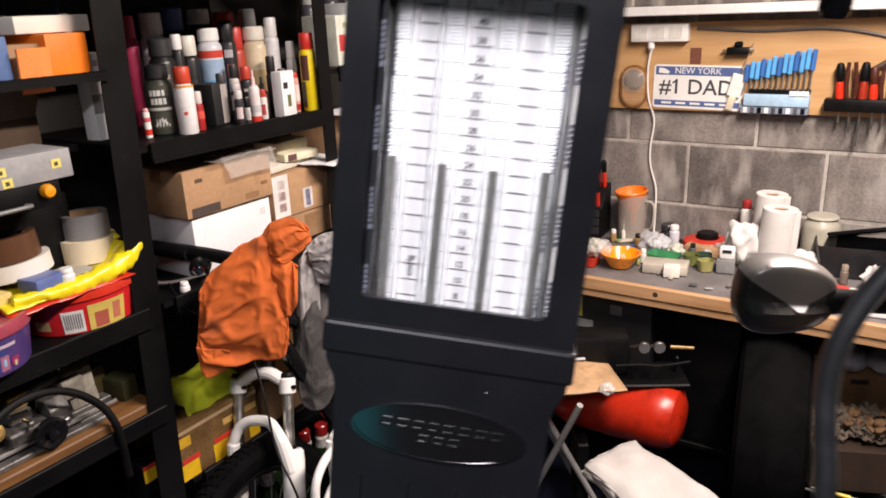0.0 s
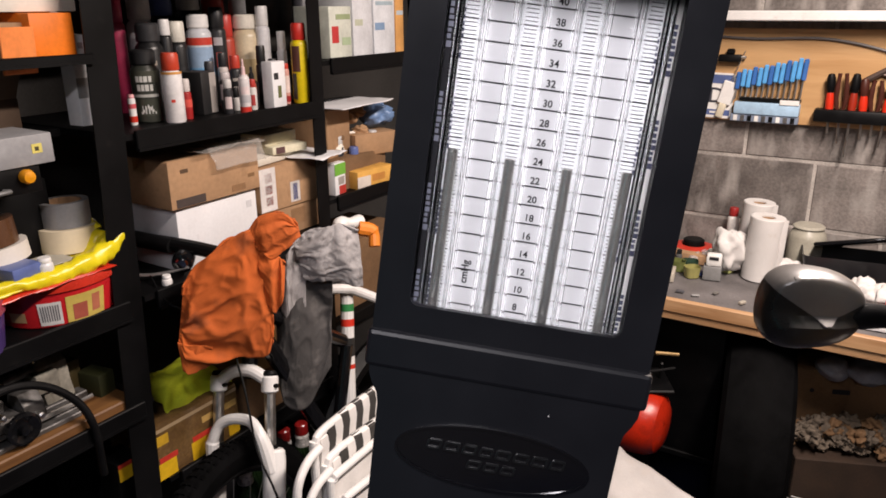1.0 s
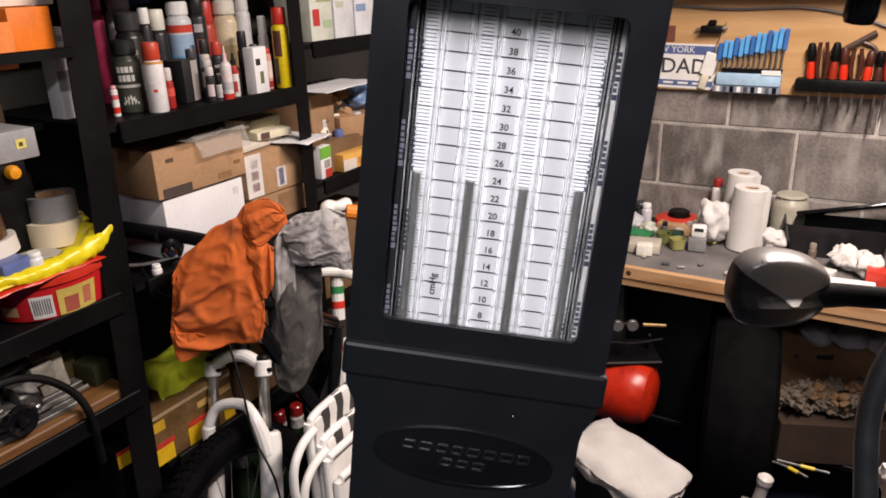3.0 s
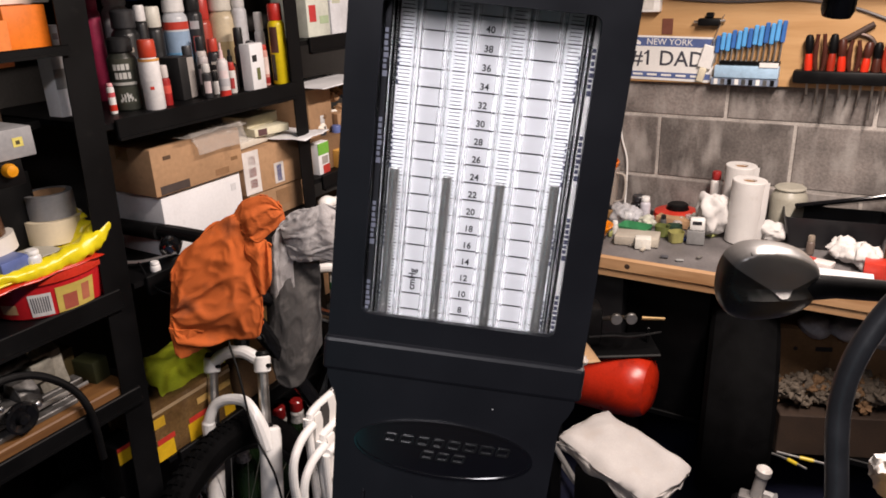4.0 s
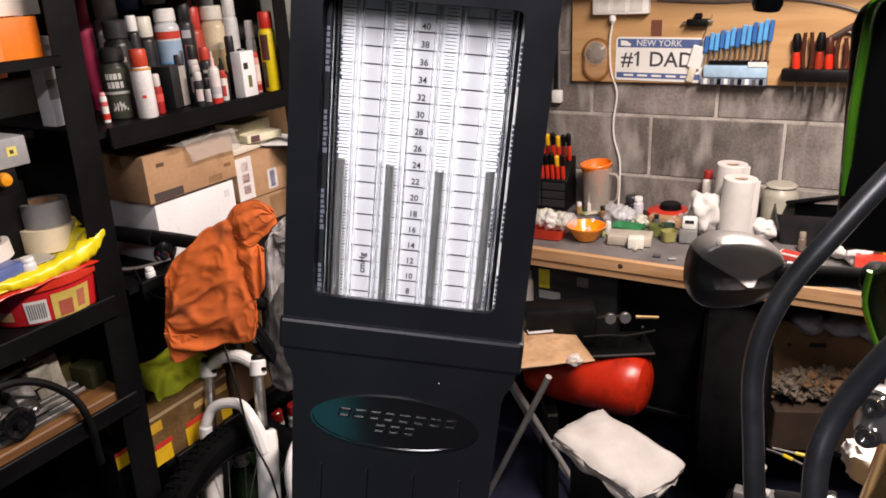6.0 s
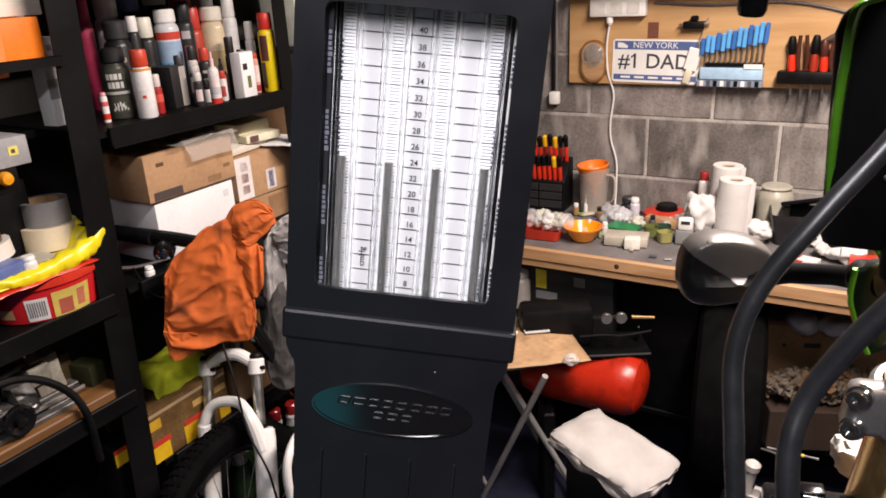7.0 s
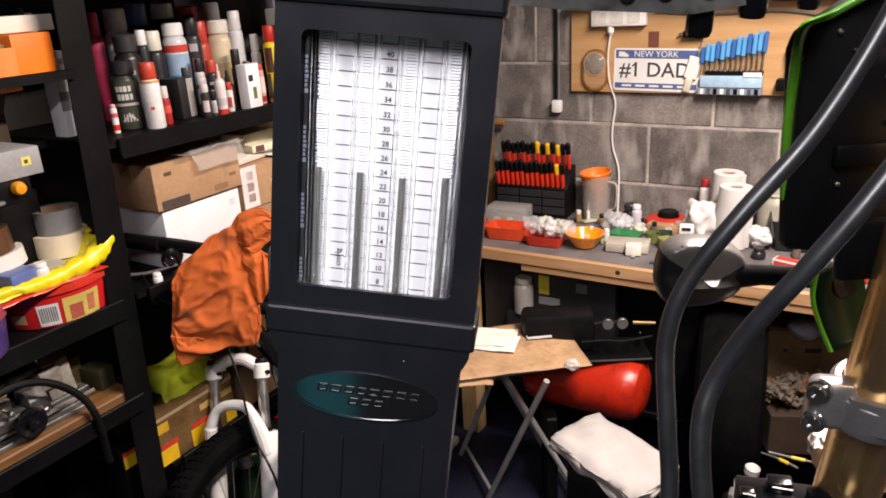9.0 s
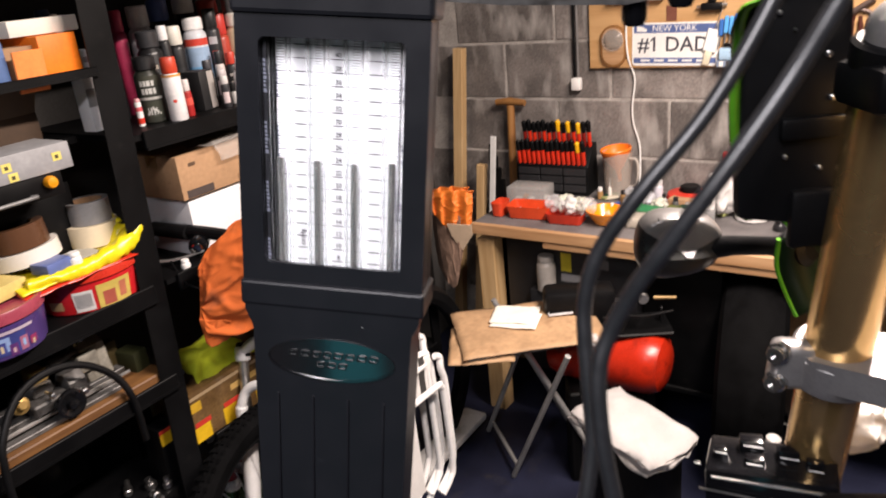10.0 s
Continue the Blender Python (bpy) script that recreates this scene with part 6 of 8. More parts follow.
def drape(top, bottom, seed, fold=0.012, bulge=0.03, n=70, rows=60, pins=((0.7, 0.0),), pleat=0.0, crease=0.004):
    """A hanging cloth between an upper and a lower line; soft folds fan out from the pins that hold it."""
    bm = bmesh.new()
    ta, ba = curve_points(top, 10), curve_points(bottom, 10)
    grid = []
    for j in range(rows + 1):
        v = j / rows
        line = []
        for i in range(n + 1):
            u = i / n
            q = line_at(ta, u).lerp(line_at(ba, u), v)
            w = 0.0
            for k, (pu, pv) in enumerate(pins):
                dx, dy = u - pu, (v - pv) * 1.4
                r = math.hypot(dx, dy)
                a = math.atan2(dx, dy + 0.05) + 0.35 * noise.noise(Vector((u * 1.7, v * 1.7, seed + 3 * k)))
                soft = math.sin(a * (5.2 + k) + seed + 1.3 * k)
                w += min(1.0, r * 2.2) * math.exp(-1.1 * r) * (soft + 0.35 * math.sin(a * 11 + seed * 2))
            if pleat:
                w += 0.8 * math.sin(u * pleat + 2.0 * noise.noise(Vector((u * 2, v, seed))))
            w += 0.7 * noise.noise(Vector((u * 2.1, v * 2.1, seed + 9)))
            ridge = 1 - abs(noise.noise(Vector((u * 3.1 + v * 1.4, v * 3.4 - u * 1.2, seed + 4)))) * 5
            fine = 1 - abs(noise.noise(Vector((u * 7.3 - v * 3.1, v * 8.2 + u * 2.2, seed + 14)))) * 4
            q = q + FACE * (0.35 * crease * max(0.0, fine) + bulge * math.sin(math.pi * min(1, max(0, u))) * math.sin(math.pi * (0.15 + 0.75 * v)) + fold * w + crease * max(0.0, ridge))
            q.z += 0.006 * noise.noise(Vector((u * 5, v * 3, seed + 7))) * v
            line.append(bm.verts.new(q))
        grid.append(line)
    for j in range(rows):
        for i in range(n):
            bm.faces.new((grid[j][i], grid[j][i + 1], grid[j + 1][i + 1], grid[j + 1][i]))
    return bm


def fall(parent, origin, name, top, bottom, material, seed, back=0.0, **k):
    """One layer of hanging cloth as a part of its garment."""
    shift = [Vector(p) - origin - FACE * back for p in top], [Vector(p) - origin - FACE * back for p in bottom]
    p = part(name, drape(*shift, seed, **k), material, parent, smooth=80)
    p.modifiers.new("thickness", "SOLIDIFY").thickness = 0.003
    return p


def cloth(name, top, bottom, material, label, category, seed, fold, bulge, back=0.05, pleat=0):
    o = Vector(top[len(top) // 2])
    t = thing(name, *o, label, category)
    fall(t, o, "front_fall", top, bottom, material, seed, fold=fold, bulge=bulge, pleat=pleat)
    fall(t, o, "back_fall", top, bottom, material, seed + 31, back=back, fold=fold, bulge=bulge, pleat=pleat)
    return t


jo = Vector((-0.93, 1.23, 1.20))
jk = thing("orange_jacket", *jo, "oil-stained orange work jacket hung over the handlebar", "jacket")
fall(jk, jo, "body", [(-1.014, 1.118, 1.118), (-0.995, 1.139, 1.158), (-0.956, 1.183, 1.199), (-0.930, 1.214, 1.224), (-0.905, 1.241, 1.212), (-0.897, 1.249, 1.140)], [(-1.030, 1.100, 0.990), (-1.018, 1.113, 0.955), (-0.972, 1.165, 0.945), (-0.938, 1.204, 0.942), (-0.912, 1.233, 0.947), (-0.903, 1.243, 0.985)], CLOTH_ORANGE, 3.0, fold=0.009, bulge=0.014, crease=0.006, pins=((0.72, 0.0), (0.0, 0.75)))
fall(jk, jo, "back_panel", [(-1.010, 1.121, 1.110), (-0.956, 1.183, 1.190), (-0.912, 1.233, 1.190)], [(-1.020, 1.110, 0.965), (-0.975, 1.160, 0.930), (-0.905, 1.240, 0.962)], CLOTH_ORANGE, 21.0, back=0.05, fold=0.010, bulge=0.0)
fall(jk, jo, "hem_flap", [(-1.030, 1.100, 1.000), (-1.010, 1.122, 0.990), (-0.985, 1.150, 0.985)], [(-1.028, 1.102, 0.935), (-1.015, 1.116, 0.925), (-0.990, 1.145, 0.940)], CLOTH_ORANGE, 15.0, back=-0.006, fold=0.004, bulge=0.004, crease=0.001, n=30, rows=30)
fall(jk, jo, "hood", [(-0.925, 1.219, 1.222), (-0.910, 1.236, 1.253), (-0.880, 1.270, 1.256), (-0.860, 1.292, 1.228)], [(-0.914, 1.231, 1.178), (-0.902, 1.245, 1.160), (-0.880, 1.269, 1.176), (-0.857, 1.295, 1.202)], CLOTH_ORANGE, 8.0, back=-0.012, fold=0.004, bulge=0.012, crease=0.0012, pins=((0.1, 0.9), (1.0, 0.3)))
fall(jk, jo, "hood_back", [(-0.905, 1.241, 1.235), (-0.885, 1.264, 1.250), (-0.862, 1.290, 1.228)], [(-0.905, 1.241, 1.170), (-0.885, 1.264, 1.172), (-0.858, 1.294, 1.200)], CLOTH_ORANGE, 28.0, back=0.03, fold=0.006, bulge=0.0)
fall(jk, jo, "sleeve", [(-0.918, 1.226, 1.170), (-0.893, 1.255, 1.168), (-0.880, 1.269, 1.148)], [(-0.911, 1.234, 1.070), (-0.898, 1.249, 1.040), (-0.886, 1.263, 1.075)], CLOTH_ORANGE, 12.0, back=-0.008, fold=0.006, bulge=0.014, pleat=8.0, crease=0.0015, n=40, rows=40)
go = Vector((-0.93, 1.42, 1.15))
gr = thing("grey_rag", *go, "dirty pale grey rag hung over white handlebars", "rag")
fall(gr, go, "front_fall", [(-0.962, 1.384, 1.135), (-0.930, 1.420, 1.164), (-0.897, 1.457, 1.182), (-0.866, 1.494, 1.163)], [(-0.950, 1.397, 1.055), (-0.935, 1.414, 1.050), (-0.904, 1.450, 1.046), (-0.860, 1.496, 1.022)], CLOTH_GREY, 12.0, fold=0.009, bulge=0.03, pins=((0.62, 0.0),))
fall(gr, go, "side_fall", [(-0.980, 1.363, 1.105), (-0.968, 1.377, 1.128), (-0.945, 1.403, 1.150)], [(-0.988, 1.354, 0.965), (-0.972, 1.372, 0.955), (-0.950, 1.398, 0.985)], CLOTH_GREY, 14.0, back=0.006, fold=0.006, bulge=0.012, pleat=7.0, crease=0.0015, n=40)
fall(gr, go, "back_fall", [(-0.962, 1.384, 1.130), (-0.930, 1.420, 1.160), (-0.866, 1.494, 1.160)], [(-0.965, 1.380, 1.03), (-0.930, 1.420, 1.03), (-0.870, 1.490, 1.01)], CLOTH_GREY, 43.0, back=0.04, fold=0.006, bulge=0.0)
DARK_CLOTH = mat("dark_grey_cloth", (0.055, 0.052, 0.052), 0.95, var=0.4, scale=10, bump=0.5, grain=500, dirt=(0.15, 0.14, 0.135), dirt_at=0.62)
do = Vector((-0.97, 1.40, 1.03))
dk = thing("dark_rag", *do, "dark grey rag hanging below a lighter one", "rag")
fall(dk, do, "front_fall", [(-1.010, 1.363, 1.000), (-0.975, 1.402, 1.040), (-0.923, 1.462, 1.040)], [(-1.018, 1.354, 0.800), (-1.006, 1.368, 0.722), (-0.974, 1.404, 0.716), (-0.932, 1.452, 0.815)], DARK_CLOTH, 17.0, fold=0.012, bulge=0.03, pleat=7.0)
fall(dk, do, "back_fall", [(-1.005, 1.368, 0.990), (-0.975, 1.402, 1.030), (-0.925, 1.460, 1.030)], [(-1.000, 1.374, 0.80), (-0.970, 1.408, 0.74), (-0.935, 1.448, 0.80)], DARK_CLOTH, 19.0, back=0.04, fold=0.008, bulge=0.0)

kb = thing("white_scooter", -1.03, 1.65, 0, "white and orange push scooter behind the rags", "scooter")
ko = Vector((-1.03, 1.65, 0))


def KS(*p):
    return Vector(p) - ko


tube(kb, "steering_tube", [KS(-1.06, 1.68, 0.98), KS(-1.005, 1.60, 0.60), KS(-0.98, 1.56, 0.12)], 0.018, WHITE_PAINT)
for z, rgb, h in ((0.84, REDC, 0.02), (0.79, (0.02, 0.02, 0.02), 0.05), (0.72, REDC, 0.012), (0.88, (0.03, 0.2, 0.06), 0.02)):
    k = (0.98 - z) / 0.38
    part("print", lathe(B(), [(0.0184, 0), (0.0184, h)], 16, along(KS(-1.06 + 0.055 * k, 1.68 - 0.08 * k, z), KS(-1.06 + 0.055 * (k + 0.1), 1.68 - 0.08 * (k + 0.1), z - 0.038)), cap=False), paint(rgb, 0.4), kb)
tube(kb, "bar", [KS(-1.08, 1.60, 0.935), KS(-1.03, 1.66, 0.925), KS(-0.98, 1.76, 0.86)], 0.014, WHITE_PAINT)
part("grip", sweep(B(), curve_points([KS(-1.04, 1.625, 1.100), KS(-1.035, 1.645, 1.112), KS(-1.025, 1.668, 1.108), KS(-1.015, 1.70, 1.108)], 5), [0.013, 0.016, 0.019, 0.020, 0.020, 0.019, 0.017, 0.015, 0.014, 0.014, 0.015, 0.016, 0.017, 0.018, 0.018, 0.015], 14), WHITE_PLASTIC, kb)
part("grip_end", sweep(B(), curve_points([KS(-1.01, 1.675, 1.095), KS(-0.985, 1.705, 1.08), KS(-0.972, 1.695, 1.045)], 5), [0.020] * 6 + [0.015] * 5, 12), paint((0.75, 0.22, 0.02), 0.5), kb, "orange rubber grip")
part("wheel", lathe(B(), [(0.05, -0.015), (0.10, -0.018), (0.11, 0), (0.10, 0.018), (0.05, 0.015)], 30, Matrix.Translation(KS(-0.98, 1.55, 0.11)) @ pose(0, 0, 0, 0, 90, 0)), RUBBER, kb)
part("deck", box(B(), -0.05, 0.05, 0.06, 0.05, 0.55, 0.09, 0.01, 2), WHITE_PAINT, kb)

STRIPE = mat("stripe_fabric_white", (0.66, 0.64, 0.62), 0.85, var=0.1, scale=20, bump=0.3, grain=400)
STRIPE_DARK = mat("stripe_fabric_dark", (0.035, 0.032, 0.03), 0.85, var=0.2, scale=20, bump=0.3, grain=400)


def folded_chair(m, label, h):
    t = thing("folding_chair", 0, 0, 0, label, "chair", m=m, group="folded garden chairs")
    w = 0.37
    loop = [(-w / 2 + 0.012, 0, 0.0), (-w / 2 + 0.012, 0, h - 0.09), (-w / 2 + 0.022, 0, h - 0.04), (-w / 2 + 0.055, 0, h - 0.010), (w / 2 - 0.055, 0, h - 0.010), (w / 2 - 0.022, 0, h - 0.04), (w / 2 - 0.012, 0, h - 0.09), (w / 2 - 0.012, 0, 0.42), (w / 2 - 0.022, 0, 0.375), (w / 2 - 0.060, 0, 0.33), (0.04, 0, 0.25), (0.0, 0, 0.20), (-0.02, 0, 0.0)]
    part("back_frame", sweep(B(), curve_points(loop, 5), 0.0095, 12), WHITE_PAINT, t)
    # striped cloth wrapped over the top rail, a slim panel below it
    n, f = 13, w - 0.05
    for k in range(n):
        x0, x1 = -f / 2 + f / n * k, -f / 2 + f / n * (k + 1)
        side = [(-0.006, h - 0.125), (-0.006, h - 0.06), (-0.0125, h - 0.022), (-0.010, h - 0.001), (0.0, h + 0.004), (0.010, h - 0.001), (0.0125, h - 0.022), (0.006, h - 0.06), (0.006, h - 0.125)]
        sag = 0.020 * (abs(k - (n - 1) / 2) / 6) ** 4
        part("fabric_stripe", prism(B(), [(y, z - sag) for y, z in side], x0, x1, m=pose(0, 0, 0, 0, 0, 90) @ Matrix.Diagonal((1, -1, 1, 1))), STRIPE if k % 2 == 0 else STRIPE_DARK, t, smooth=50)
    part("back_panel", box(B(), -f / 2, -0.004, 0.38, f / 2 - 0.115, 0.004, h - 0.126, 0.002), STRIPE, t)
    for s, out in ((-1, 0.072), (1, 0.010)):
        foot = [(s * (w / 2 + out), -0.022, 0.02)] if s < 0 else [(w / 2 - 0.075, -0.022, 0.315), (w / 2 - 0.022, -0.022, 0.345), (w / 2 + out - 0.004, -0.022, 0.39)]
        pts = foot + [(s * (w / 2 + out), -0.022, h - 0.22), (s * (w / 2 + out + 0.002), -0.022, h - 0.12), (s * (w / 2 + out - 0.008), -0.022, h - 0.070), (s * (w / 2 + out * 0.45), -0.020, h - 0.040), (s * (w / 2 - 0.012), -0.018, h - 0.028)]
        part("arm", sweep(B(), curve_points(pts, 6), 0.0095, 12), WHITE_PAINT, t)
    # seat folded up against the back, its rail standing off across the front
    w2 = 0.34
    loop = [(-w2 / 2, -0.034, 0.30), (-w2 / 2, -0.034, h - 0.145), (-w2 / 2 + 0.012, -0.036, h - 0.110), (-w2 / 2 + 0.04, -0.038, h - 0.100), (w2 / 2 - 0.04, -0.038, h - 0.100), (w2 / 2 - 0.012, -0.036, h - 0.110), (w2 / 2, -0.034, h - 0.145), (w2 / 2, -0.034, 0.38), (w2 / 2 - 0.02, -0.034, 0.335), (w2 / 2 - 0.06, -0.034, 0.31)]
    part("seat_frame", sweep(B(), curve_points(loop, 5), 0.0090, 12), WHITE_PAINT, t)
    part("seat_fabric", box(B(), -0.155, -0.029, 0.36, 0.050, -0.024, h - 0.104, 0.002), STRIPE, t)
    return t


folded_chair(pose(-0.764, 1.384, 0.005, -1.6, 0, 91), "white tubular folding garden chair with striped fabric, folded", 0.80)
folded_chair(pose(-0.742, 1.402, 0.005, -1.6, 0, 87), "folded white garden chair, shorter, leaning on another", 0.74)

# bottles standing low behind the bicycle wheel
GREEN_GLASS = mat("dark_green_glass", (0.010, 0.022, 0.008), 0.12, var=0.1, scale=20, bump=0.0)
FOIL = mat("silver_foil", (0.62, 0.60, 0.58), 0.28, 0.35, var=0.2, scale=60, bump=0.3)
for x, y, h in ((-1.138, 1.329, 0.250), (-1.138, 1.475, 0.258), (-1.138, 1.207, 0.238), (-1.136, 1.155, 0.208), (-1.138, 1.545, 0.240), (-1.19, 1.40, 0.225)):
    t = thing("glass_bottle", x, y, 0.3005, "dark green glass bottle with a red and silver top", "bottle", group="bottles on the low shelf")
    part("body", lathe(B(), [(0.030, 0), (0.034, 0.004), (0.034, h * 0.55), (0.031, h * 0.64), (0.019, h * 0.74), (0.016, h * 0.80)], 22), GREEN_GLASS, t)
    part("foil", lathe(B(), [(0.0215, h * 0.72), (0.0185, h * 0.80), (0.0205, h * 0.83), (0.0175, h * 0.87)], 18), FOIL, t, "silver foil neck")
    part("cap", lathe(B(), [(0.0180, h * 0.865), (0.0190, h * 0.88), (0.0185, h * 0.985), (0.015, h)], 18), paint((0.20, 0.010, 0.010), 0.25), t, "red cap")

# ---- folding table ----
ft = thing("folding_table", -0.715, 2.03, 0, "small folding table topped with brown paper", "table", 41)
part("tabletop", box(B(), -0.20, -0.15, 0.575, 0.20, 0.15, 0.592, 0.004), mat("table_grey", (0.2, 0.19, 0.18), 0.5), ft)
GREY_TUBE = mat("grey_tube", (0.36, 0.35, 0.34), 0.35, 0.3)
table_in = ft.matrix_world.inverted()
for a, b in (((-0.768, 2.005), (-0.515, 1.941)), ((-0.98, 2.20), (-0.73, 2.136)), ((-0.671, 2.324), (-0.92, 2.21)), ((-0.46, 2.13), (-0.71, 1.99))):
    part("leg", sweep(B(), [table_in @ Vector((*a, 0.0095)), table_in @ Vector((*b, 0.572))], 0.0095, 10), GREY_TUBE, ft)
part("stretcher", sweep(B(), [table_in @ Vector((-0.745, 2.0, 0.06)), table_in @ Vector((-0.957, 2.195, 0.06))], 0.007, 8), GREY_TUBE, ft)
part("stretcher", sweep(B(), [table_in @ Vector((-0.695, 2.314, 0.06)), table_in @ Vector((-0.484, 2.118, 0.06))], 0.007, 8), GREY_TUBE, ft)
sheet("brown_paper", -0.698, 2.036, 0.600, 0.455, 0.325, KRAFT, "creased brown wrapping paper over the table", "paper", 51, 0.006, 0.008, 38.5, thick=0.002, ragged=0.03)
sheet("brown_paper", -0.792, 1.905, 0.588, 0.20, 0.24, KRAFT, "torn corner of brown paper under the sheet", "paper", 66, 0.004, 0.014, 30, thick=0.002, ragged=0.08)
sheet("note_paper", -0.752, 2.062, 0.611, 0.150, 0.125, PAPER, "two loose sheets of white paper on the table", "paper", 55, 0.003, 0, 18, ragged=0.0)
sheet("note_paper", -0.735, 2.035, 0.609, 0.150, 0.110, PAPER, "loose sheet of cream paper on the table", "paper", 57, 0.003, 0, 14, ragged=0.0)
t = carton(-0.648, 2.163, 0.609, 0.12, 0.08, 0.006, "grey clear-fronted packet on brown paper", paint((0.5, 0.49, 0.5), 0.25), -54, name="packet", category="packet")
part("edge_strip", box(B(), 0.035, -0.036, 0.0065, 0.052, 0.036, 0.009), BLACK_PLASTIC, t)
wad("polythene_bag", -0.462, 2.012, 0.585, 0.022, POLY, "scrunched clear bag at the table corner", "bag", 60, 0.7)

# ---- air compressor under the bench ----
ac = thing("air_compressor", -0.49, 2.20, 0.0, "red-tanked air compressor with black pump and two dials", "compressor", 30)
TANK = pose(0.006, 0.036, 0.432, 0, 0, -30)
part("tank", lathe(B(), [(0.02, -0.205), (0.06, -0.200), (0.088, -0.185), (0.102, -0.155), (0.105, -0.12), (0.105, 0.12), (0.102, 0.155), (0.088, 0.185), (0.06, 0.200), (0.02, 0.205)], 40, TANK @ pose(0, 0, 0, 0, 90, 0)), mat("tank_enamel", (0.42, 0.020, 0.006), 0.30, var=0.2, scale=8, bump=0.06, dirt=(0.14, 0.01, 0.006), dirt_at=0.66, spec=0.35), ac, "red enamelled steel tank")
for x in (-0.12, 0.12):
    part("foot", box(B(), x - 0.02, -0.07, 0.0, x + 0.02, 0.07, 0.35, 0.006), BLACK_STEEL, ac)
part("pump", box(B(), -0.20, 0.0, 0.545, 0.03, 0.10, 0.68, 0.02, 2), BLACK_PLASTIC, ac)
part("deck", box(B(), -0.2, -0.055, 0.534, 0.2, 0.10, 0.546, 0.004), BLACK_STEEL, ac)
for x in (0.06, 0.105):
    d = part("dial", lathe(B(), [(0.0165, 0), (0.018, 0.002), (0.018, 0.012), (0.016, 0.014)], 22, pose(x, -0.025, 0.66, 90, 0, 0)), MACHINE, ac)
    part("dial_face", lathe(B(), [(0.0155, 0.0), (0.0155, 0.001)], 22, pose(x, -0.0395, 0.66, 90, 0, 0)), paint((0.09, 0.09, 0.095), 0.4), d)
    part("dial_stem", sweep(B(), [(x, -0.02, 0.66), (x - 0.06, 0.05, 0.62)], 0.006, 8), STEEL, d)
part("valve", sweep(B(), [(0.14, -0.02, 0.655), (0.21, -0.02, 0.65)], [0.006, 0.005], 10), mat("brass_valve", (0.3, 0.2, 0.09), 0.45, 0.6), ac)
part("air_line", sweep(B(), curve_points([(-0.02, -0.03, 0.60), (0.05, -0.035, 0.605), (0.11, -0.035, 0.60), (0.2, -0.03, 0.61)], 5), 0.004, 8), RUBBER, ac)
part("red_switch", box(B(), 0.17, 0.02, 0.54, 0.18, 0.035, 0.60, 0.003), BLACK_PLASTIC, ac)
# dark cabinet and boxes beneath
carton(-0.72, 2.52, 0.2225, 0.50, 0.2, 0.50, "black tool cabinet under the bench", paint((0.012, 0.012, 0.014), 0.5), prints=[("-y", 0.44, 0.80, 0.52, 0.94, (0.62, 0.52, 0.03)), ("-y", 0.72, 0.85, 0.80, 0.92, (0.12, 0.12, 0.12)), ("-y", 0.44, 0.72, 0.60, 0.78, (0.25, 0.25, 0.26))], name="tool_cabinet", category="cabinet")
carton(-0.33, 2.56, 0.2225, 0.26, 0.2, 0.46, "black steel box under the bench", BLACK_STEEL)
aerosol(-0.80, 2.40, 0.55, 0.035, 0.135, (0.30, 0.28, 0.26), (0.33, 0.31, 0.29), "grey plastic container on a black box", [], 0.15, name="container", category="container")
carton(-0.80, 2.42, 0.2225, 0.12, 0.08, 0.3275, "black box below the container", paint((0.015, 0.015, 0.017), 0.5))
ub = thing("open_carton", 0.17, 2.53, 0.2225, "open brown carton of crumpled packing under the bench", "box", 22)
# bench shade is painted into the colours of base, back panel and scraps
part("base", box(B(), -0.17, -0.10, 0.0, 0.17, 0.10, 0.14, 0.003), mat("shaded_cardboard", (0.03, 0.016, 0.009), 0.85, var=0.3, scale=12, bump=0.15), ub)
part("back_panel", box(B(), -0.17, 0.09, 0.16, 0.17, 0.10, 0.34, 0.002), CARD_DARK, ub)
part("finger_hole", lathe(B(), [(0.007, 0), (0.007, 0.001)], 14, pose(-0.09, 0.0895, 0.27, 90, 0, 0)), INK, ub)
part("slot", box(B(), -0.03, 0.0885, 0.262, 0.04, 0.0895, 0.278), INK, ub)
for k in range(64):
    wad("packing_scrap", 0.02 + 0.0046 * k, 2.455 + rnd.uniform(-0.06, 0.06) + 0.00177 * k, 0.3628 + rnd.uniform(0, 0.045), rnd.uniform(0.013, 0.024), (SHADED_PAPER, CARD_DARK, SHADED_PAPER, CARD_DARK, SHADED_PAPER)[k % 5], "crumpled paper scrap in the carton", "packing paper", 90 + k, 0.9, 1.1)
pl = thing("pliers", 0.09, 2.355, 0.2265, "long-nosed pliers with yellow grips under the bench", "pliers")
for a, b, c in (((-0.08, 0.005), (0.0, -0.012), (0.055, -0.034)), ((-0.035, 0.014), (0.03, 0.014), (0.11, 0.018))):
    arm = part("arm", sweep(B(), curve_points([(*a, 0.006), (*b, 0.007), (*c, 0.006)], 5), 0.0035, 8), STEEL, pl)
    part("grip", sweep(B(), [Vector((*b, 0.007)), (Vector((*b, 0.007)) + Vector((*c, 0.006))) / 2], 0.0062, 10), paint((0.60, 0.44, 0.02), 0.4), arm, "yellow rubber grip")
pe = thing("pipe_elbow", -0.012, 2.43, 0.0, "white metal pipe elbow standing on the floor", "pipe")
part("riser", lathe(B(), [(0.020, 0), (0.024, 0.004), (0.024, 0.02), (0.019, 0.026), (0.019, 0.10), (0.023, 0.105), (0.023, 0.135), (0.017, 0.14)], 22, pose(0, 0, 0.03, 5, 0, 0)), WHITE_PAINT, pe)
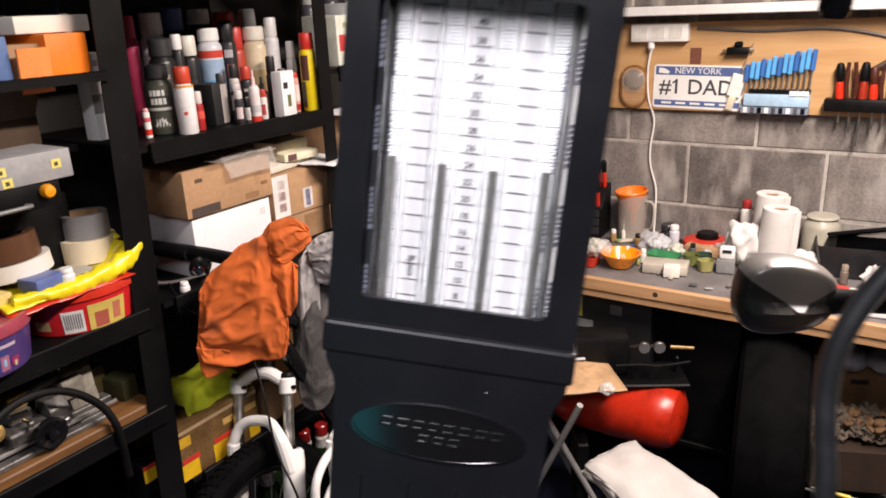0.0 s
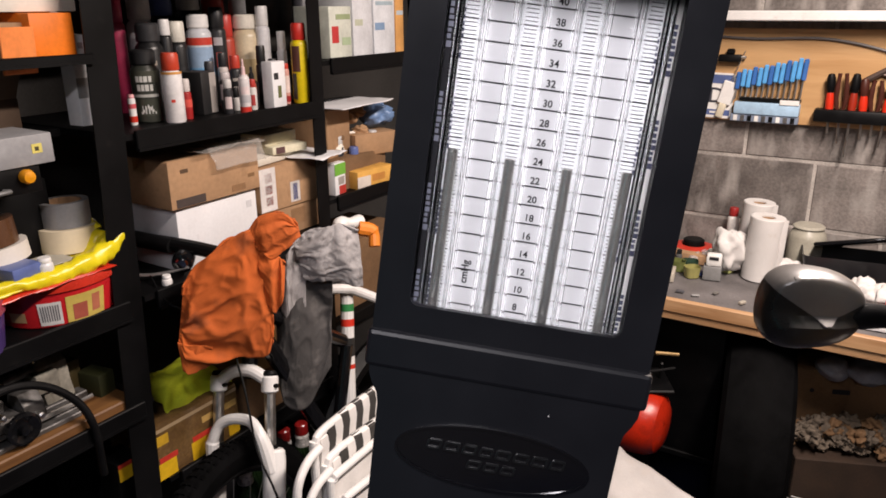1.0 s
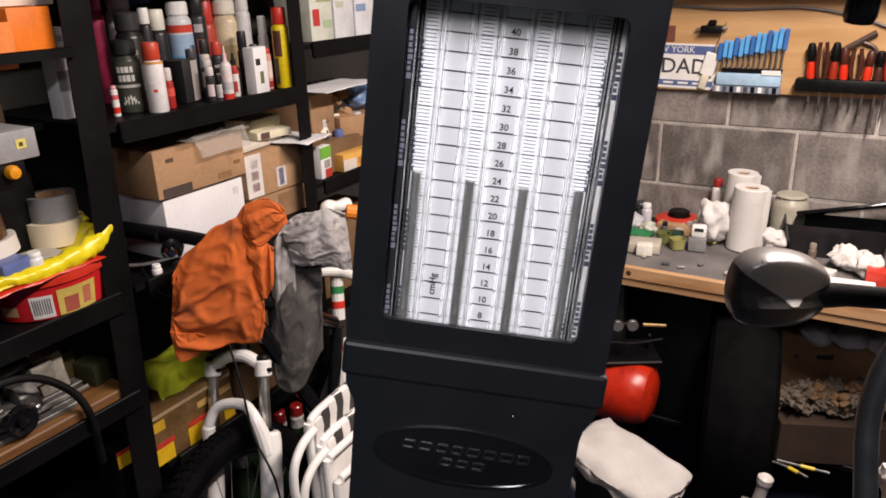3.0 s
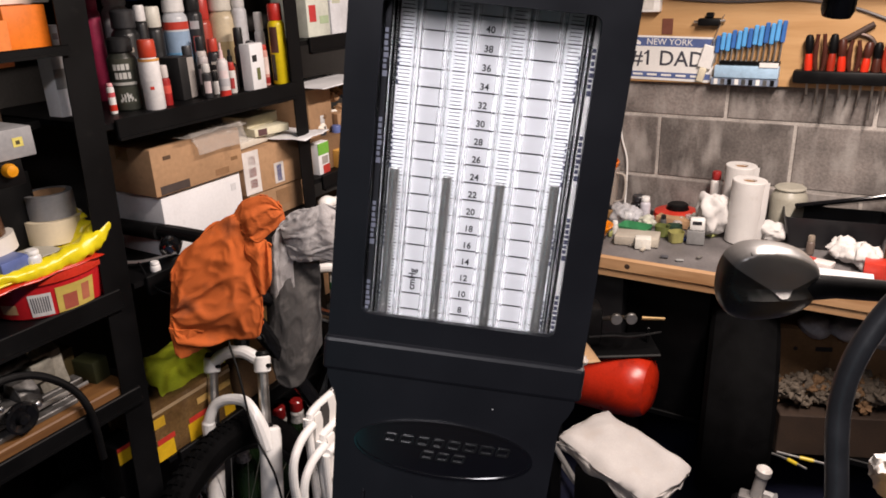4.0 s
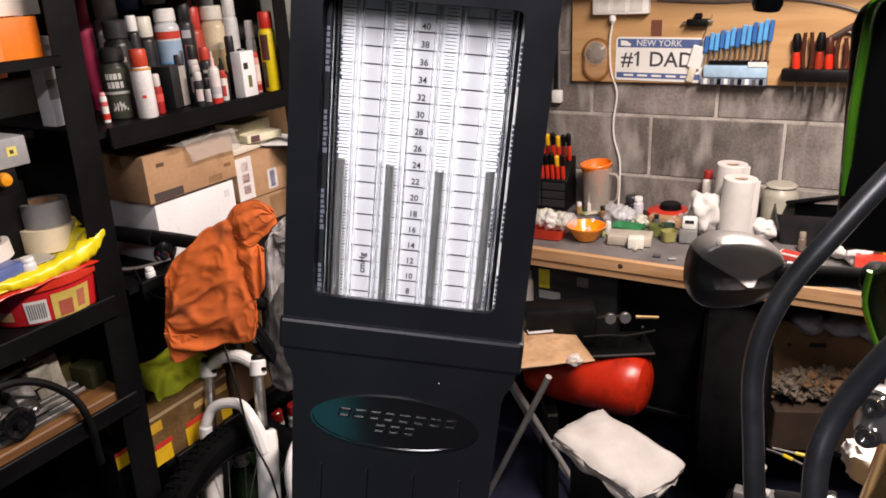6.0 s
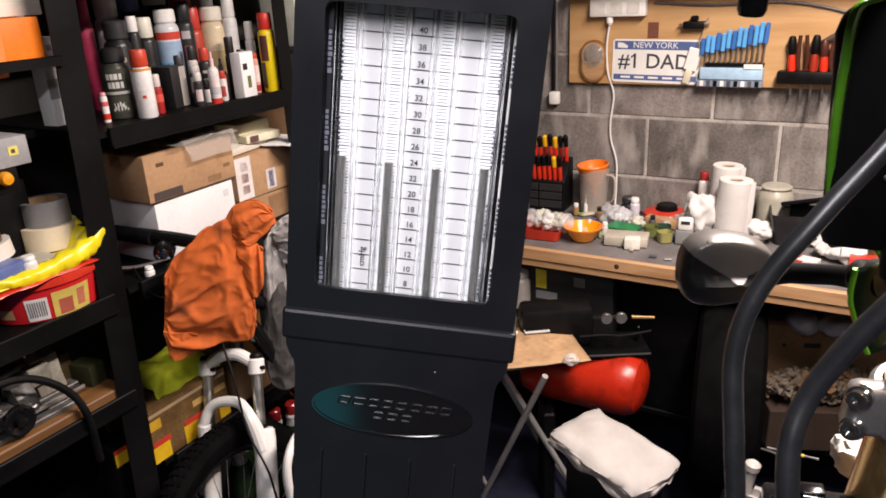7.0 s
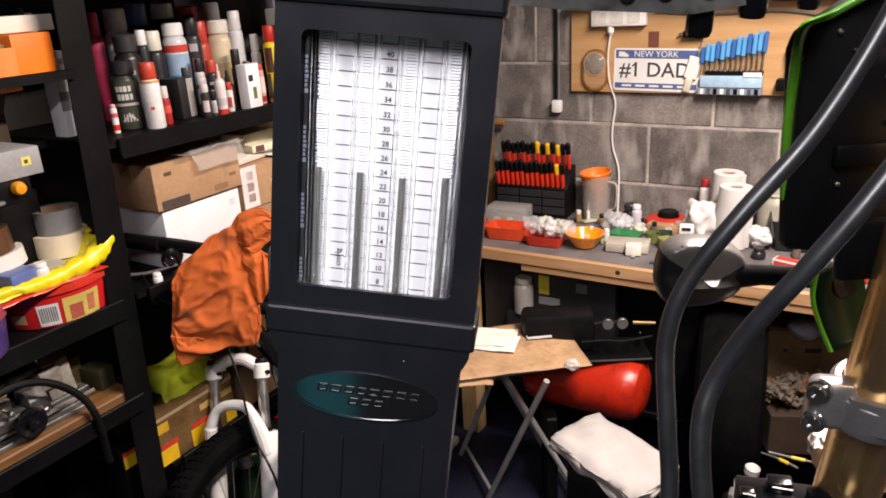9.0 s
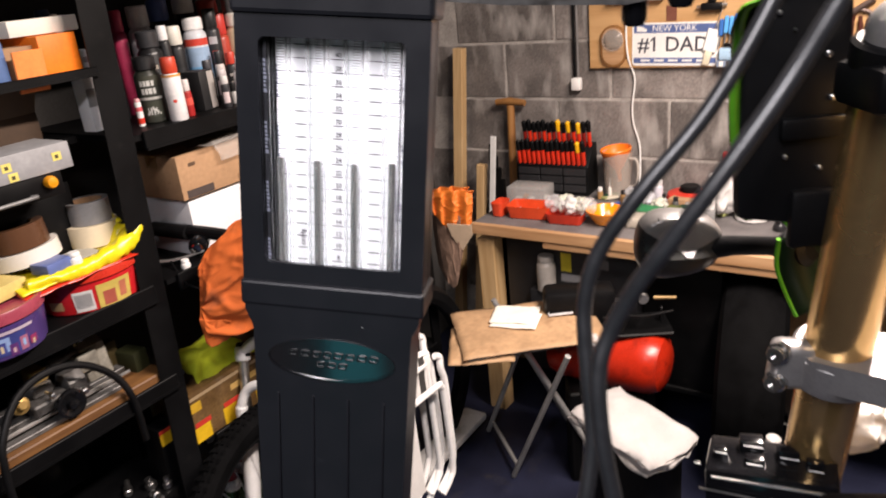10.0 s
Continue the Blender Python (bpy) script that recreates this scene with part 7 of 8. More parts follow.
part("spur", lathe(B(), [(0.021, 0), (0.021, 0.03), (0.015, 0.034), (0.015, 0.085), (0.018, 0.088)], 20, pose(0.0, -0.01, 0.028, 0, 80, -20)), WHITE_PAINT, pe)
for k, (x, y, r) in enumerate(((0.10, 2.60, 0.05), (0.19, 2.62, 0.055), (0.29, 2.63, 0.06))):
    t = thing("grey_bundle", x, y, 0.575, "bundle of grey cloth on a carton", "cloth")
    bm = B()
    bmesh.ops.create_icosphere(bm, subdivisions=4, radius=r)
    for v in bm.verts:
        v.co *= 1 + 0.25 * noise.noise(v.co * 28 + Vector((k * 4, 0, 0)))
        v.co.z *= 0.7
    part("cloth", bm, mat("bluegrey_cloth", (0.33, 0.33, 0.36), 0.95, var=0.2, bump=0.4), t, smooth=60)
carton(0.19, 2.72, 0.2225, 0.4, 0.2, 0.33, "carton behind the bundles", CARD_DARK)

# ---- spare wheel and white pad in front of the bench ----
sw = thing("spare_wheel", -0.085, 2.41, 0.0, "black motorcycle wheel and tyre standing by the bench", "wheel")
WM = pose(0, 0, 0.362) @ pose(0, 0, 0, 0, 90, 9)
part("tyre", lathe(B(), [(0.20, -0.07), (0.23, -0.09), (0.275, -0.098), (0.300, -0.085), (0.322, -0.045), (0.330, 0), (0.322, 0.045), (0.300, 0.085), (0.275, 0.098), (0.23, 0.09), (0.20, 0.07), (0.20, -0.07)], 64, WM, cap=False), TYRE, sw)
part("rim", lathe(B(), [(0.205, -0.07), (0.19, -0.06), (0.18, 0), (0.19, 0.06), (0.205, 0.07)], 48, WM, cap=False), BLACK_PLASTIC, sw)
bm = B()
for k in range(24):
    for s in (-1, 1):
        box(bm, 0.300, -0.002, 0.012, 0.3225, 0.003, 0.046, m=WM @ Matrix.Rotation(2 * math.pi * k / 24 + 0.12 * (s > 0), 4, "Z") @ Matrix.Diagonal((1, 1, s, 1)))
tagged(part("tread", bm, TYRE, sw, smooth=0), kind="stuff")
part("hub", lathe(B(), [(0.03, -0.06), (0.05, -0.04), (0.05, 0.04), (0.03, 0.06)], 24, WM), BLACK_PLASTIC, sw)
for k in range(5):
    part("wheel_spoke", sweep(B(), [WM @ (Matrix.Rotation(2 * math.pi * k / 5, 4, "Z") @ Vector((0.04, 0, 0))), WM @ (Matrix.Rotation(2 * math.pi * k / 5, 4, "Z") @ Vector((0.19, 0, 0)))], 0.016, 8), BLACK_PLASTIC, sw)
part("stand", box(B(), -0.06, -0.06, 0.0, 0.06, 0.06, 0.032, 0.004), BLACK_STEEL, sw)

pd = thing("padded_seat", -0.250, 1.75, 0.0, "white cloth-covered pad lying on a dark crate", "pad", -20)
bm = B()
bmesh.ops.create_cube(bm, size=1.0)
bmesh.ops.subdivide_edges(bm, edges=bm.edges, cuts=24, use_grid_fill=True)
for v in bm.verts:
    u = v.co * 2
    e = (abs(u.x) ** 5 + abs(u.y) ** 5 + abs(u.z) ** 3) ** (1 / 5)
    e = max(e, 0.3)
    v.co = Vector((u.x * 0.140, u.y * 0.100, u.z * 0.036))
    edge = max(abs(u.x), abs(u.y))
    v.co.z *= math.sqrt(max(0.06, 1.0 - 0.94 * edge ** 3))
    v.co.x *= 1 - 0.08 * (u.y * u.y)
    v.co += Vector((0.010 * noise.noise(u * 2.5), 0.010 * noise.noise(u * 2.5 + Vector((9, 0, 0))), 0.012 * noise.noise(u * 1.4 + Vector((0, 9, 0))) + 0.003 * noise.noise(u * 4)))
    if u.z < 0:
        v.co.z -= 0.016 * edge ** 3 * (0.6 + noise.noise(u * 2 + Vector((3, 3, 0))))
bmesh.ops.transform(bm, matrix=pose(0, 0, 0.522, -3, 9, 0), verts=bm.verts)
part("cover", bm, PAD_CLOTH, pd, smooth=70)
for k in range(3):
    part("printed_bar", box(B(), -0.055 + 0.016 * k, 0.052, 0.5565 - 0.0026 * k, -0.043 + 0.016 * k, 0.060, 0.5595 - 0.0026 * k), paint((0.42, 0.12, 0.11), 0.8), pd, smooth=0)
part("crate", box(B(), -0.10, -0.07, 0.0, 0.10, 0.08, 0.475, 0.01, 2), BLACK_PLASTIC, pd, "dark crate under the pad")
ad = thing("grey_clamp", 0.03, 1.99, 0.0, "pale grey casting on a dark stand", "clamp")
part("stand", box(B(), -0.05, -0.03, 0.0, 0.08, 0.05, 0.298, 0.01), BLACK_PLASTIC, ad)
part("casting", box(B(), -0.03, -0.02, 0.30, 0.05, 0.02, 0.335, 0.006, 2), ALU, ad)
part("post", lathe(B(), [(0.014, 0), (0.014, 0.05), (0.018, 0.054), (0.018, 0.066), (0.012, 0.07)], 16, pose(0.012, 0, 0.335, 0, 8, 0) @ Matrix.Diagonal((1.1, 1.1, 1.35, 1))), paint((0.5, 0.48, 0.46), 0.4), ad)
part("lever", sweep(B(), [(0.03, -0.03, 0.33), (0.16, -0.03, 0.31), (0.23, -0.02, 0.32)], 0.004, 8), STEEL, ad)

# ---- on the workbench ----
BZ = 0.8035
rk = thing("screwdriver_rack", -0.925, 2.79, BZ, "black stepped rack full of red insulated screwdrivers", "tool rack", 3)
part("base", soften(prism(B(), [(0, 0), (0.11, 0), (0.11, 0.19), (0.075, 0.19), (0.0, 0.115)], -0.15, 0.15, m=pose(0, -0.055, 0, 0, 0, 90)), 0.003), BLACK_PLASTIC, rk)
for r in range(3):
    for c in range(3):
        part("slot_panel", box(B(), -0.14 + 0.095 * c, -0.058 - 0.0, 0.012 + 0.033 * r, -0.05 + 0.095 * c, -0.053, 0.040 + 0.033 * r, 0.002), paint((0.02, 0.02, 0.022), 0.4), rk)
DARK_RED = paint((0.22, 0.012, 0.008), 0.35)
RH, BH, YH = paint((0.62, 0.03, 0.01), 0.35), BLACK_PLASTIC, paint((0.80, 0.42, 0.01), 0.35)
n = 0
for r in range(2):
    for c in range(14):
        x = -0.135 + 0.0205 * c + 0.006 * r
        t = thing("screwdriver", 0, 0, 0, "red and black handled screwdriver standing in a rack", "screwdriver", group="screwdrivers in the rack", m=pose(-0.925, 2.79, BZ, 0, 0, 3) @ pose(x, -0.045 + 0.055 * r, 0.118 + 0.062 * r, 10, 0, 0))
        h = 0.098 + 0.005 * ((c * 7 + r) % 3)
        y = (r == 1 and c in (7, 9, 11)) or (r == 0 and c == 12)
        part("handle", lathe(B(), [(0.0055, 0), (0.0085, 0.006), (0.0085, h * 0.6), (0.0065, h * 0.68), (0.009, h * 0.82), (0.0085, h * 0.95), (0.004, h)], 10), RH if r == 0 or c % 3 else DARK_RED, t)
        part("grip_ring", lathe(B(), [(0.0092, h * 0.58), (0.0092, h * 0.66), (0.0104, h * 0.80), (0.0098, h * 0.95), (0.004, h * 1.01)], 10), YH if y else BH, t)
        part("blade", sweep(B(), [(0, 0, 0), (0, 0, -0.03)], 0.0025, 6), STEEL, t)

jg = thing("measuring_jug", -0.675, 2.80, BZ, "clear plastic jug holding an orange funnel", "jug")
part("body", lathe(B(), [(0.045, 0), (0.048, 0.003), (0.058, 0.17), (0.0565, 0.17), (0.0465, 0.006), (0.002, 0.006)], 28), film("cloudy_plastic", (0.55, 0.48, 0.42), 0.25, 0.45), jg)
part("handle", sweep(B(), curve_points([(0.055, -0.02, 0.15), (0.088, -0.03, 0.14), (0.085, -0.03, 0.06), (0.052, -0.02, 0.04)], 5), 0.006, 8, flat=0.6), film("cloudy_handle", (0.6, 0.54, 0.48), 0.4, 0.7), jg)
fn = thing("funnel", -0.675, 2.80, BZ + 0.10, "bright orange plastic funnel resting in the jug", "funnel", m=pose(-0.678, 2.80, BZ + 0.142, 4, -5, 0))
part("cone", lathe(B(), [(0.058, 0.04), (0.060, 0.036), (0.052, 0.014), (0.012, -0.05), (0.007, -0.09), (0.006, -0.09), (0.011, -0.05), (0.05, 0.016), (0.056, 0.04), (0.058, 0.04)], 28, cap=False), paint((0.85, 0.20, 0.015), 0.35), fn)
aerosol(-0.69, 2.755, BZ, 0.008, 0.075, (0.75, 0.73, 0.68), WHITE, "slim white nozzle bottle", [], 0.5, nozzle=True, name="bottle", category="bottle")

cbx = thing("clear_box", -0.96, 2.62, BZ, "clear plastic storage box with mixed parts", "storage box", 4)
part("shell", box(B(), -0.08, -0.05, 0, 0.08, 0.05, 0.07, 0.006, 2), film("box_plastic", (0.6, 0.58, 0.56), 0.25, 0.5), cbx)
for k in range(8):
    part("part_inside", box(B(), -0.012, -0.012, 0, 0.012, 0.012, 0.018, 0.003, m=pose(-0.06 + 0.017 * k, rnd.uniform(-0.03, 0.03), 0.006, rnd.uniform(0, 60), rnd.uniform(0, 60), 0)), paint(((0.2, 0.2, 0.2), (0.5, 0.48, 0.45), (0.35, 0.2, 0.1))[k % 3], 0.5), cbx)


def tray(x, y, w, d, h, rgb, label, turn=0):
    t = thing("parts_tray", x, y, BZ, label, "tray", turn)
    o = [(u, v) for u, v in rounded(w, d, 0.015, 4)]
    bm = B()
    rings = [[bm.verts.new((u * s, v * s, z)) for u, v in o] for s, z in ((0.86, 0), (1, h), (0.97, h), (0.84, 0.004))]
    for a, b in zip(rings, rings[1:]):
        for i in range(len(o)):
            bm.faces.new((a[i], a[(i + 1) % len(o)], b[(i + 1) % len(o)], b[i]))
    bm.faces.new(rings[0][::-1])
    bm.faces.new(rings[-1])
    part("shell", bm, paint(rgb, 0.35), t)
    return t


t = tray(-0.885, 2.475, 0.17, 0.10, 0.045, (0.60, 0.06, 0.015), "red plastic parts tray with small metal bits", 6)
for k in range(12):
    part("metal_bit", lathe(B(), [(0.006, 0), (0.006, 0.006), (0.003, 0.006), (0.003, 0.02)], 8, pose(rnd.uniform(-0.06, 0.06), rnd.uniform(-0.03, 0.03), 0.01, rnd.uniform(0, 90), rnd.uniform(0, 90), 0)), STEEL, t)
tray(-1.005, 2.46, 0.05, 0.08, 0.05, (0.62, 0.06, 0.02), "small red plastic bin at the bench corner", 0)
tray(-0.735, 2.455, 0.14, 0.09, 0.035, (0.45, 0.03, 0.012), "dark red plastic tray under clear bags", 4)
for k in range(5):
    wad("parts_bag", -0.79 + 0.03 * k, 2.48 + 0.02 * (k % 2), BZ + 0.012, 0.034, (POLY, PALE_MIX, CLOTH_WHITE, PALE_MIX, POLY)[k], "small crumpled bag of parts", "bag", 130 + k, 0.9)
bw = thing("orange_bowl", -0.60, 2.475, BZ, "shiny orange plastic bowl on the bench", "bowl")
part("shell", lathe(B(), [(0.030, 0), (0.036, 0.002), (0.060, 0.038), (0.066, 0.046), (0.067, 0.050), (0.063, 0.050), (0.056, 0.038), (0.033, 0.006), (0.001, 0.005)], 32), paint((0.86, 0.28, 0.005), 0.25, coat=0.5), bw)
t = tray(-0.485, 2.575, 0.105, 0.07, 0.032, (0.05, 0.24, 0.10), "green plastic tray of clutter", -6)
carton(-0.455, 2.50, BZ, 0.14, 0.08, 0.03, "pale grey flat box on the bench", paint((0.42, 0.38, 0.32), 0.6), 10)
carton(-0.56, 2.56, BZ, 0.03, 0.03, 0.025, "small blue block by the bowl", paint((0.04, 0.12, 0.35), 0.5), 30)
carton(-0.425, 2.46, BZ, 0.05, 0.04, 0.035, "small white block with a metal clip", paint((0.7, 0.68, 0.62), 0.5), 15)
aerosol(-0.535, 2.78, BZ, 0.028, 0.075, (0.02, 0.02, 0.024), (0.03, 0.03, 0.035), "black round pot at the back of the bench", [], 0.3, name="pot", category="pot")
aerosol(-0.50, 2.74, BZ, 0.018, 0.085, (0.62, 0.60, 0.66), WHITE, "white and lilac bottle beside the pot", [], 0.2, name="bottle", category="bottle")
wad("clear_wrap", -0.555, 2.65, BZ, 0.04, POLY, "crumpled clear wrap on the bench", "wrap", 150, 0.9)
wad("grey_wipe", -0.53, 2.67, BZ, 0.035, mat("pale_wipe", (0.45, 0.45, 0.48), 0.8), "crumpled pale grey wipe", "wipe", 151, 0.8)
rh = thing("red_tape_holder", -0.40, 2.80, BZ, "red ring-shaped holder with a black centre", "holder")
part("ring", lathe(B(), [(0.078, 0.0), (0.085, 0.006), (0.080, 0.026), (0.05, 0.036), (0.040, 0.036), (0.045, 0.004)], 30), paint((0.50, 0.035, 0.02), 0.35), rh)
part("centre", lathe(B(), [(0.036, 0.0), (0.036, 0.052), (0.030, 0.056), (0.006, 0.056)], 24), BLACK_PLASTIC, rh)
carton(-0.385, 2.72, BZ, 0.13, 0.05, 0.03, "tan block of wood on the bench", CARD, -10)
for k, (x, y, rgb) in enumerate(((-0.40, 2.60, (0.14, 0.16, 0.05)), (-0.365, 2.62, (0.03, 0.06, 0.04)), (-0.345, 2.56, (0.30, 0.28, 0.10)))):
    tray(x, y, 0.05, 0.045, 0.035, rgb, "small dark parts tub", 20 * k)


def towel_roll(x, y, r, h, label, tilt):
    t = thing("paper_towel_roll", x, y, BZ, label, "paper towel", m=pose(x, y, BZ, tilt[0], tilt[1], 0), group="paper towel rolls")
    part("paper", lathe(B(), [(r, 0.0), (r * 1.01, h * 0.4), (r, h - 0.003), (r * 0.96, h), (0.021, h - 0.002), (0.021, 0), (r, 0)], 34, cap=False), CLOTH_WHITE, t)
    part("core", lathe(B(), [(0.0208, 0.001), (0.0208, h - 0.006), (0.0185, h - 0.006), (0.0185, 0.001), (0.0208, 0.001)], 22, cap=False), CARD, t)
    part("loose_end", sweep(B(), [(r * 0.97, -0.012, 0.004), (r * 1.03, -0.02, h * 0.5), (r * 0.98, -0.012, h * 0.995)], 0.004, 6, flat=3), CLOTH_WHITE, t)


towel_roll(-0.158, 2.66, 0.053, 0.205, "white paper towel roll standing on the bench", (-1, 2))
towel_roll(-0.205, 2.775, 0.050, 0.222, "second white paper towel roll behind the first", (0, 2))
wad("tissue_heap", -0.258, 2.66, BZ, 0.048, CLOTH_WHITE, "heap of white tissue beside the rolls", "tissue", 165, 1.5)
wad("tissue_heap", -0.075, 2.68, BZ, 0.042, CLOTH_WHITE, "scrunched white tissue on the bench", "tissue", 163, 0.7)
aerosol(-0.285, 2.84, BZ, 0.018, 0.175, (0.68, 0.66, 0.64), (0.30, 0.02, 0.02), "white bottle with a dark red cap behind the rolls", [], 0.16, name="bottle", category="bottle")
t = carton(-0.285, 2.575, BZ, 0.055, 0.045, 0.045, "grey and white tape dispenser", paint((0.22, 0.22, 0.22), 0.4), 10, name="tape_dispenser", category="dispenser")
part("head", box(B(), -0.022, -0.018, 0.045, 0.026, 0.018, 0.085, 0.008, 2), WHITE_PLASTIC, t)
part("blade_slot", box(B(), -0.012, -0.020, 0.068, 0.016, -0.0175, 0.078), INK, t)
aerosol(-0.045, 2.82, BZ, 0.058, 0.155, (0.36, 0.34, 0.28), (0.38, 0.36, 0.30), "greyish translucent plastic tub", [], 0.06, name="plastic_tub", category="tub")
aerosol(-0.055, 2.575, BZ, 0.022, 0.035, (0.015, 0.015, 0.017), BLACKC, "small black round lid on the bench", [], 0.3, name="lid", category="lid")
carton(0.06, 2.52, BZ, 0.13, 0.04, 0.022, "red and white packet on the bench", paint((0.66, 0.60, 0.58), 0.5), -16, prints=[("top", 0.05, 0.1, 0.6, 0.9, (0.5, 0.05, 0.04)), ("-y", 0.05, 0.1, 0.7, 0.8, (0.5, 0.05, 0.04))])
carton(0.13, 2.42, BZ, 0.20, 0.08, 0.022, "white flat box at the front of the bench", WHITE_CARD, 4)
for k, (x, y) in enumerate(((0.17, 2.58), (0.21, 2.55), (0.135, 2.60))):
    wad("tissue_ball", x, y, BZ, 0.036, CLOTH_WHITE, "screwed-up ball of white tissue", "tissue", 170 + k, 0.9)
tray(0.10, 2.74, 0.30, 0.14, 0.10, (0.012, 0.012, 0.014), "black open case leaning on the bench", 8)
lid = thing("black_case_lid", 0.14, 2.78, BZ + 0.10, "tilted black case lid with a glossy blue-grey edge", "case", m=pose(0.15, 2.77, BZ + 0.135, -20, -12, 6))
part("panel", box(B(), -0.17, -0.09, 0, 0.17, 0.08, 0.012, 0.005, 2), GLOSS_BLACK, lid)
carton(0.30, 2.62, BZ, 0.09, 0.06, 0.12, "orange plastic case end", paint((0.82, 0.24, 0.02), 0.4), 20)
carton(0.27, 2.50, BZ, 0.14, 0.06, 0.05, "red box at the end of the clutter", paint((0.5, 0.035, 0.02), 0.4), 0)
aerosol(0.05, 2.62, BZ, 0.012, 0.06, (0.16, 0.12, 0.10), (0.3, 0.25, 0.2), "small brown glass bottle", [], 0.3, name="bottle", category="bottle")
for k in range(6):
    carton(-0.47 + 0.06 * k + rnd.uniform(-0.015, 0.015), 2.42 + rnd.uniform(-0.03, 0.05), BZ, 0.024, 0.012, 0.004 + 0.002 * (k % 3), "small loose part on the worktop", paint(((0.15, 0.14, 0.13), (0.4, 0.36, 0.3), (0.08, 0.08, 0.09), (0.3, 0.3, 0.3))[k % 4], 0.5), rnd.uniform(0, 90), name="small_part", category="part")
part("knot", lathe(B(), [(0.011, 0), (0.008, 0.003), (0.001, 0.004)], 12, pose(-0.435 + 0.3, 2.3325 - 2.62, 0.782, 90, 0, 0)), mat("dark_knot", (0.035, 0.018, 0.01), 0.7), bpy.data.objects["workbench"])
# left of the bench: plank, spade, strip light tube, paper bags in an orange sack
pl = thing("pine_plank", -1.36, 2.86, 0.0, "pine plank leaning in the corner", "plank", m=pose(-1.47, 2.80, 0.0, -2, 4.2, 0))
part("board", box(B(), -0.022, -0.02, 0, 0.022, 0.02, 1.37, 0.002), PINE_UP, pl)
pl2 = thing("pine_plank", -1.30, 2.84, 0.0, "short pine offcut leaning by a longer plank", "plank", m=pose(-1.32, 2.72, 0.0, -3, 4, 0))
part("board", box(B(), -0.018, -0.015, 0, 0.018, 0.015, 0.90, 0.002), PINE_UP, pl2)
sp = thing("spade", -1.15, 2.86, 0.0, "wooden T-handled spade leaning on the wall", "spade", m=pose(-1.165, 2.83, 0.0, -1.5, 0.6, 0))
part("shaft", sweep(B(), [(0, 0, 0.25), (0, 0, 1.13)], 0.0165, 14), HARDWOOD, sp)
part("handle", sweep(B(), [(-0.066, 0, 1.140), (0, 0, 1.146), (0.066, 0, 1.140)], [0.013, 0.016, 0.013], 14), HARDWOOD, sp)
part("blade", box(B(), -0.09, -0.004, 0.0, 0.09, 0.004, 0.27, 0.003), STEEL, sp)
st = thing("metal_strip", -1.2, 2.76, 0.0, "bright metal strip standing among dark lengths", "metal strip", m=pose(-1.265, 2.72, 0.0, -1, 5, 0))
part("strip", box(B(), -0.012, -0.004, 0, 0.012, 0.004, 1.03, 0.001), WHITE_PLASTIC, st)
for k in range(4):
    t = thing("dark_length", -1.22 + 0.018 * k, 2.79, 0.0, "dark plastic length leaning in the corner", "length", m=pose(-1.27 + 0.03 * k, 2.77, 0.0, -1.5, 3 - k, 0))
    part("bar", box(B(), -0.011, -0.01, 0, 0.011, 0.01, 0.98 - 0.05 * k, 0.002), (BLACK_PLASTIC, BLACK_STEEL)[k % 2], t)
cloth("paper_sack", [(-1.20, 2.30, 0.86), (-1.12, 2.30, 0.875), (-1.05, 2.31, 0.85)], [(-1.175, 2.28, 0.62), (-1.13, 2.27, 0.56), (-1.10, 2.28, 0.60)], mat("brown_sack", (0.23, 0.145, 0.105), 0.9, var=0.25, scale=10, bump=0.4, grain=120), "brown paper sack hung at the bench end", "sack", 40, 0.010, 0.03, pleat=11)
cloth("orange_sack_rim", [(-1.225, 2.30, 0.905), (-1.13, 2.295, 0.935), (-1.02, 2.30, 0.94)], [(-1.205, 2.285, 0.86), (-1.13, 2.275, 0.80), (-1.03, 2.285, 0.82)], mat("orange_sack", (0.74, 0.19, 0.025), 0.6, var=0.15, scale=12, bump=0.2, grain=60), "orange plastic sack folded over the brown one", "sack", 44, 0.010, 0.02, pleat=24)

# ---- on the tool board ----
TY = 2.879
np_ = thing("novelty_plate", -0.488, TY, 1.283, "white and blue novelty number plate fixed to the board", "plate", m=pose(-0.490, TY - 0.002, 1.352, 0, 1.0, 0))
part("plate", prism(B(), rounded(0.305, 0.150, 0.012, 4), -0.001, 0.001), WHITE_PLASTIC, np_)
part("top_band", box(B(), -0.146, -0.0018, 0.040, 0.146, -0.0012, 0.069), paint((0.085, 0.125, 0.29), 0.5), np_, smooth=0)
part("bottom_band", box(B(), -0.146, -0.0018, -0.066, 0.146, -0.0012, -0.047), paint((0.085, 0.125, 0.29), 0.5), np_, smooth=0)
part("white_shape", prism(B(), [(-0.135, 0.046), (-0.10, 0.044), (-0.098, 0.052), (-0.115, 0.062), (-0.135, 0.064)], -0.0023, -0.0019), WHITE_PLASTIC, np_, smooth=0)
lettering("#1 DAD", 0.072, paint((0.045, 0.045, 0.06), 0.6), np_, pose(-0.004, -0.0018, -0.002), 0.0002, bold=0.0006)
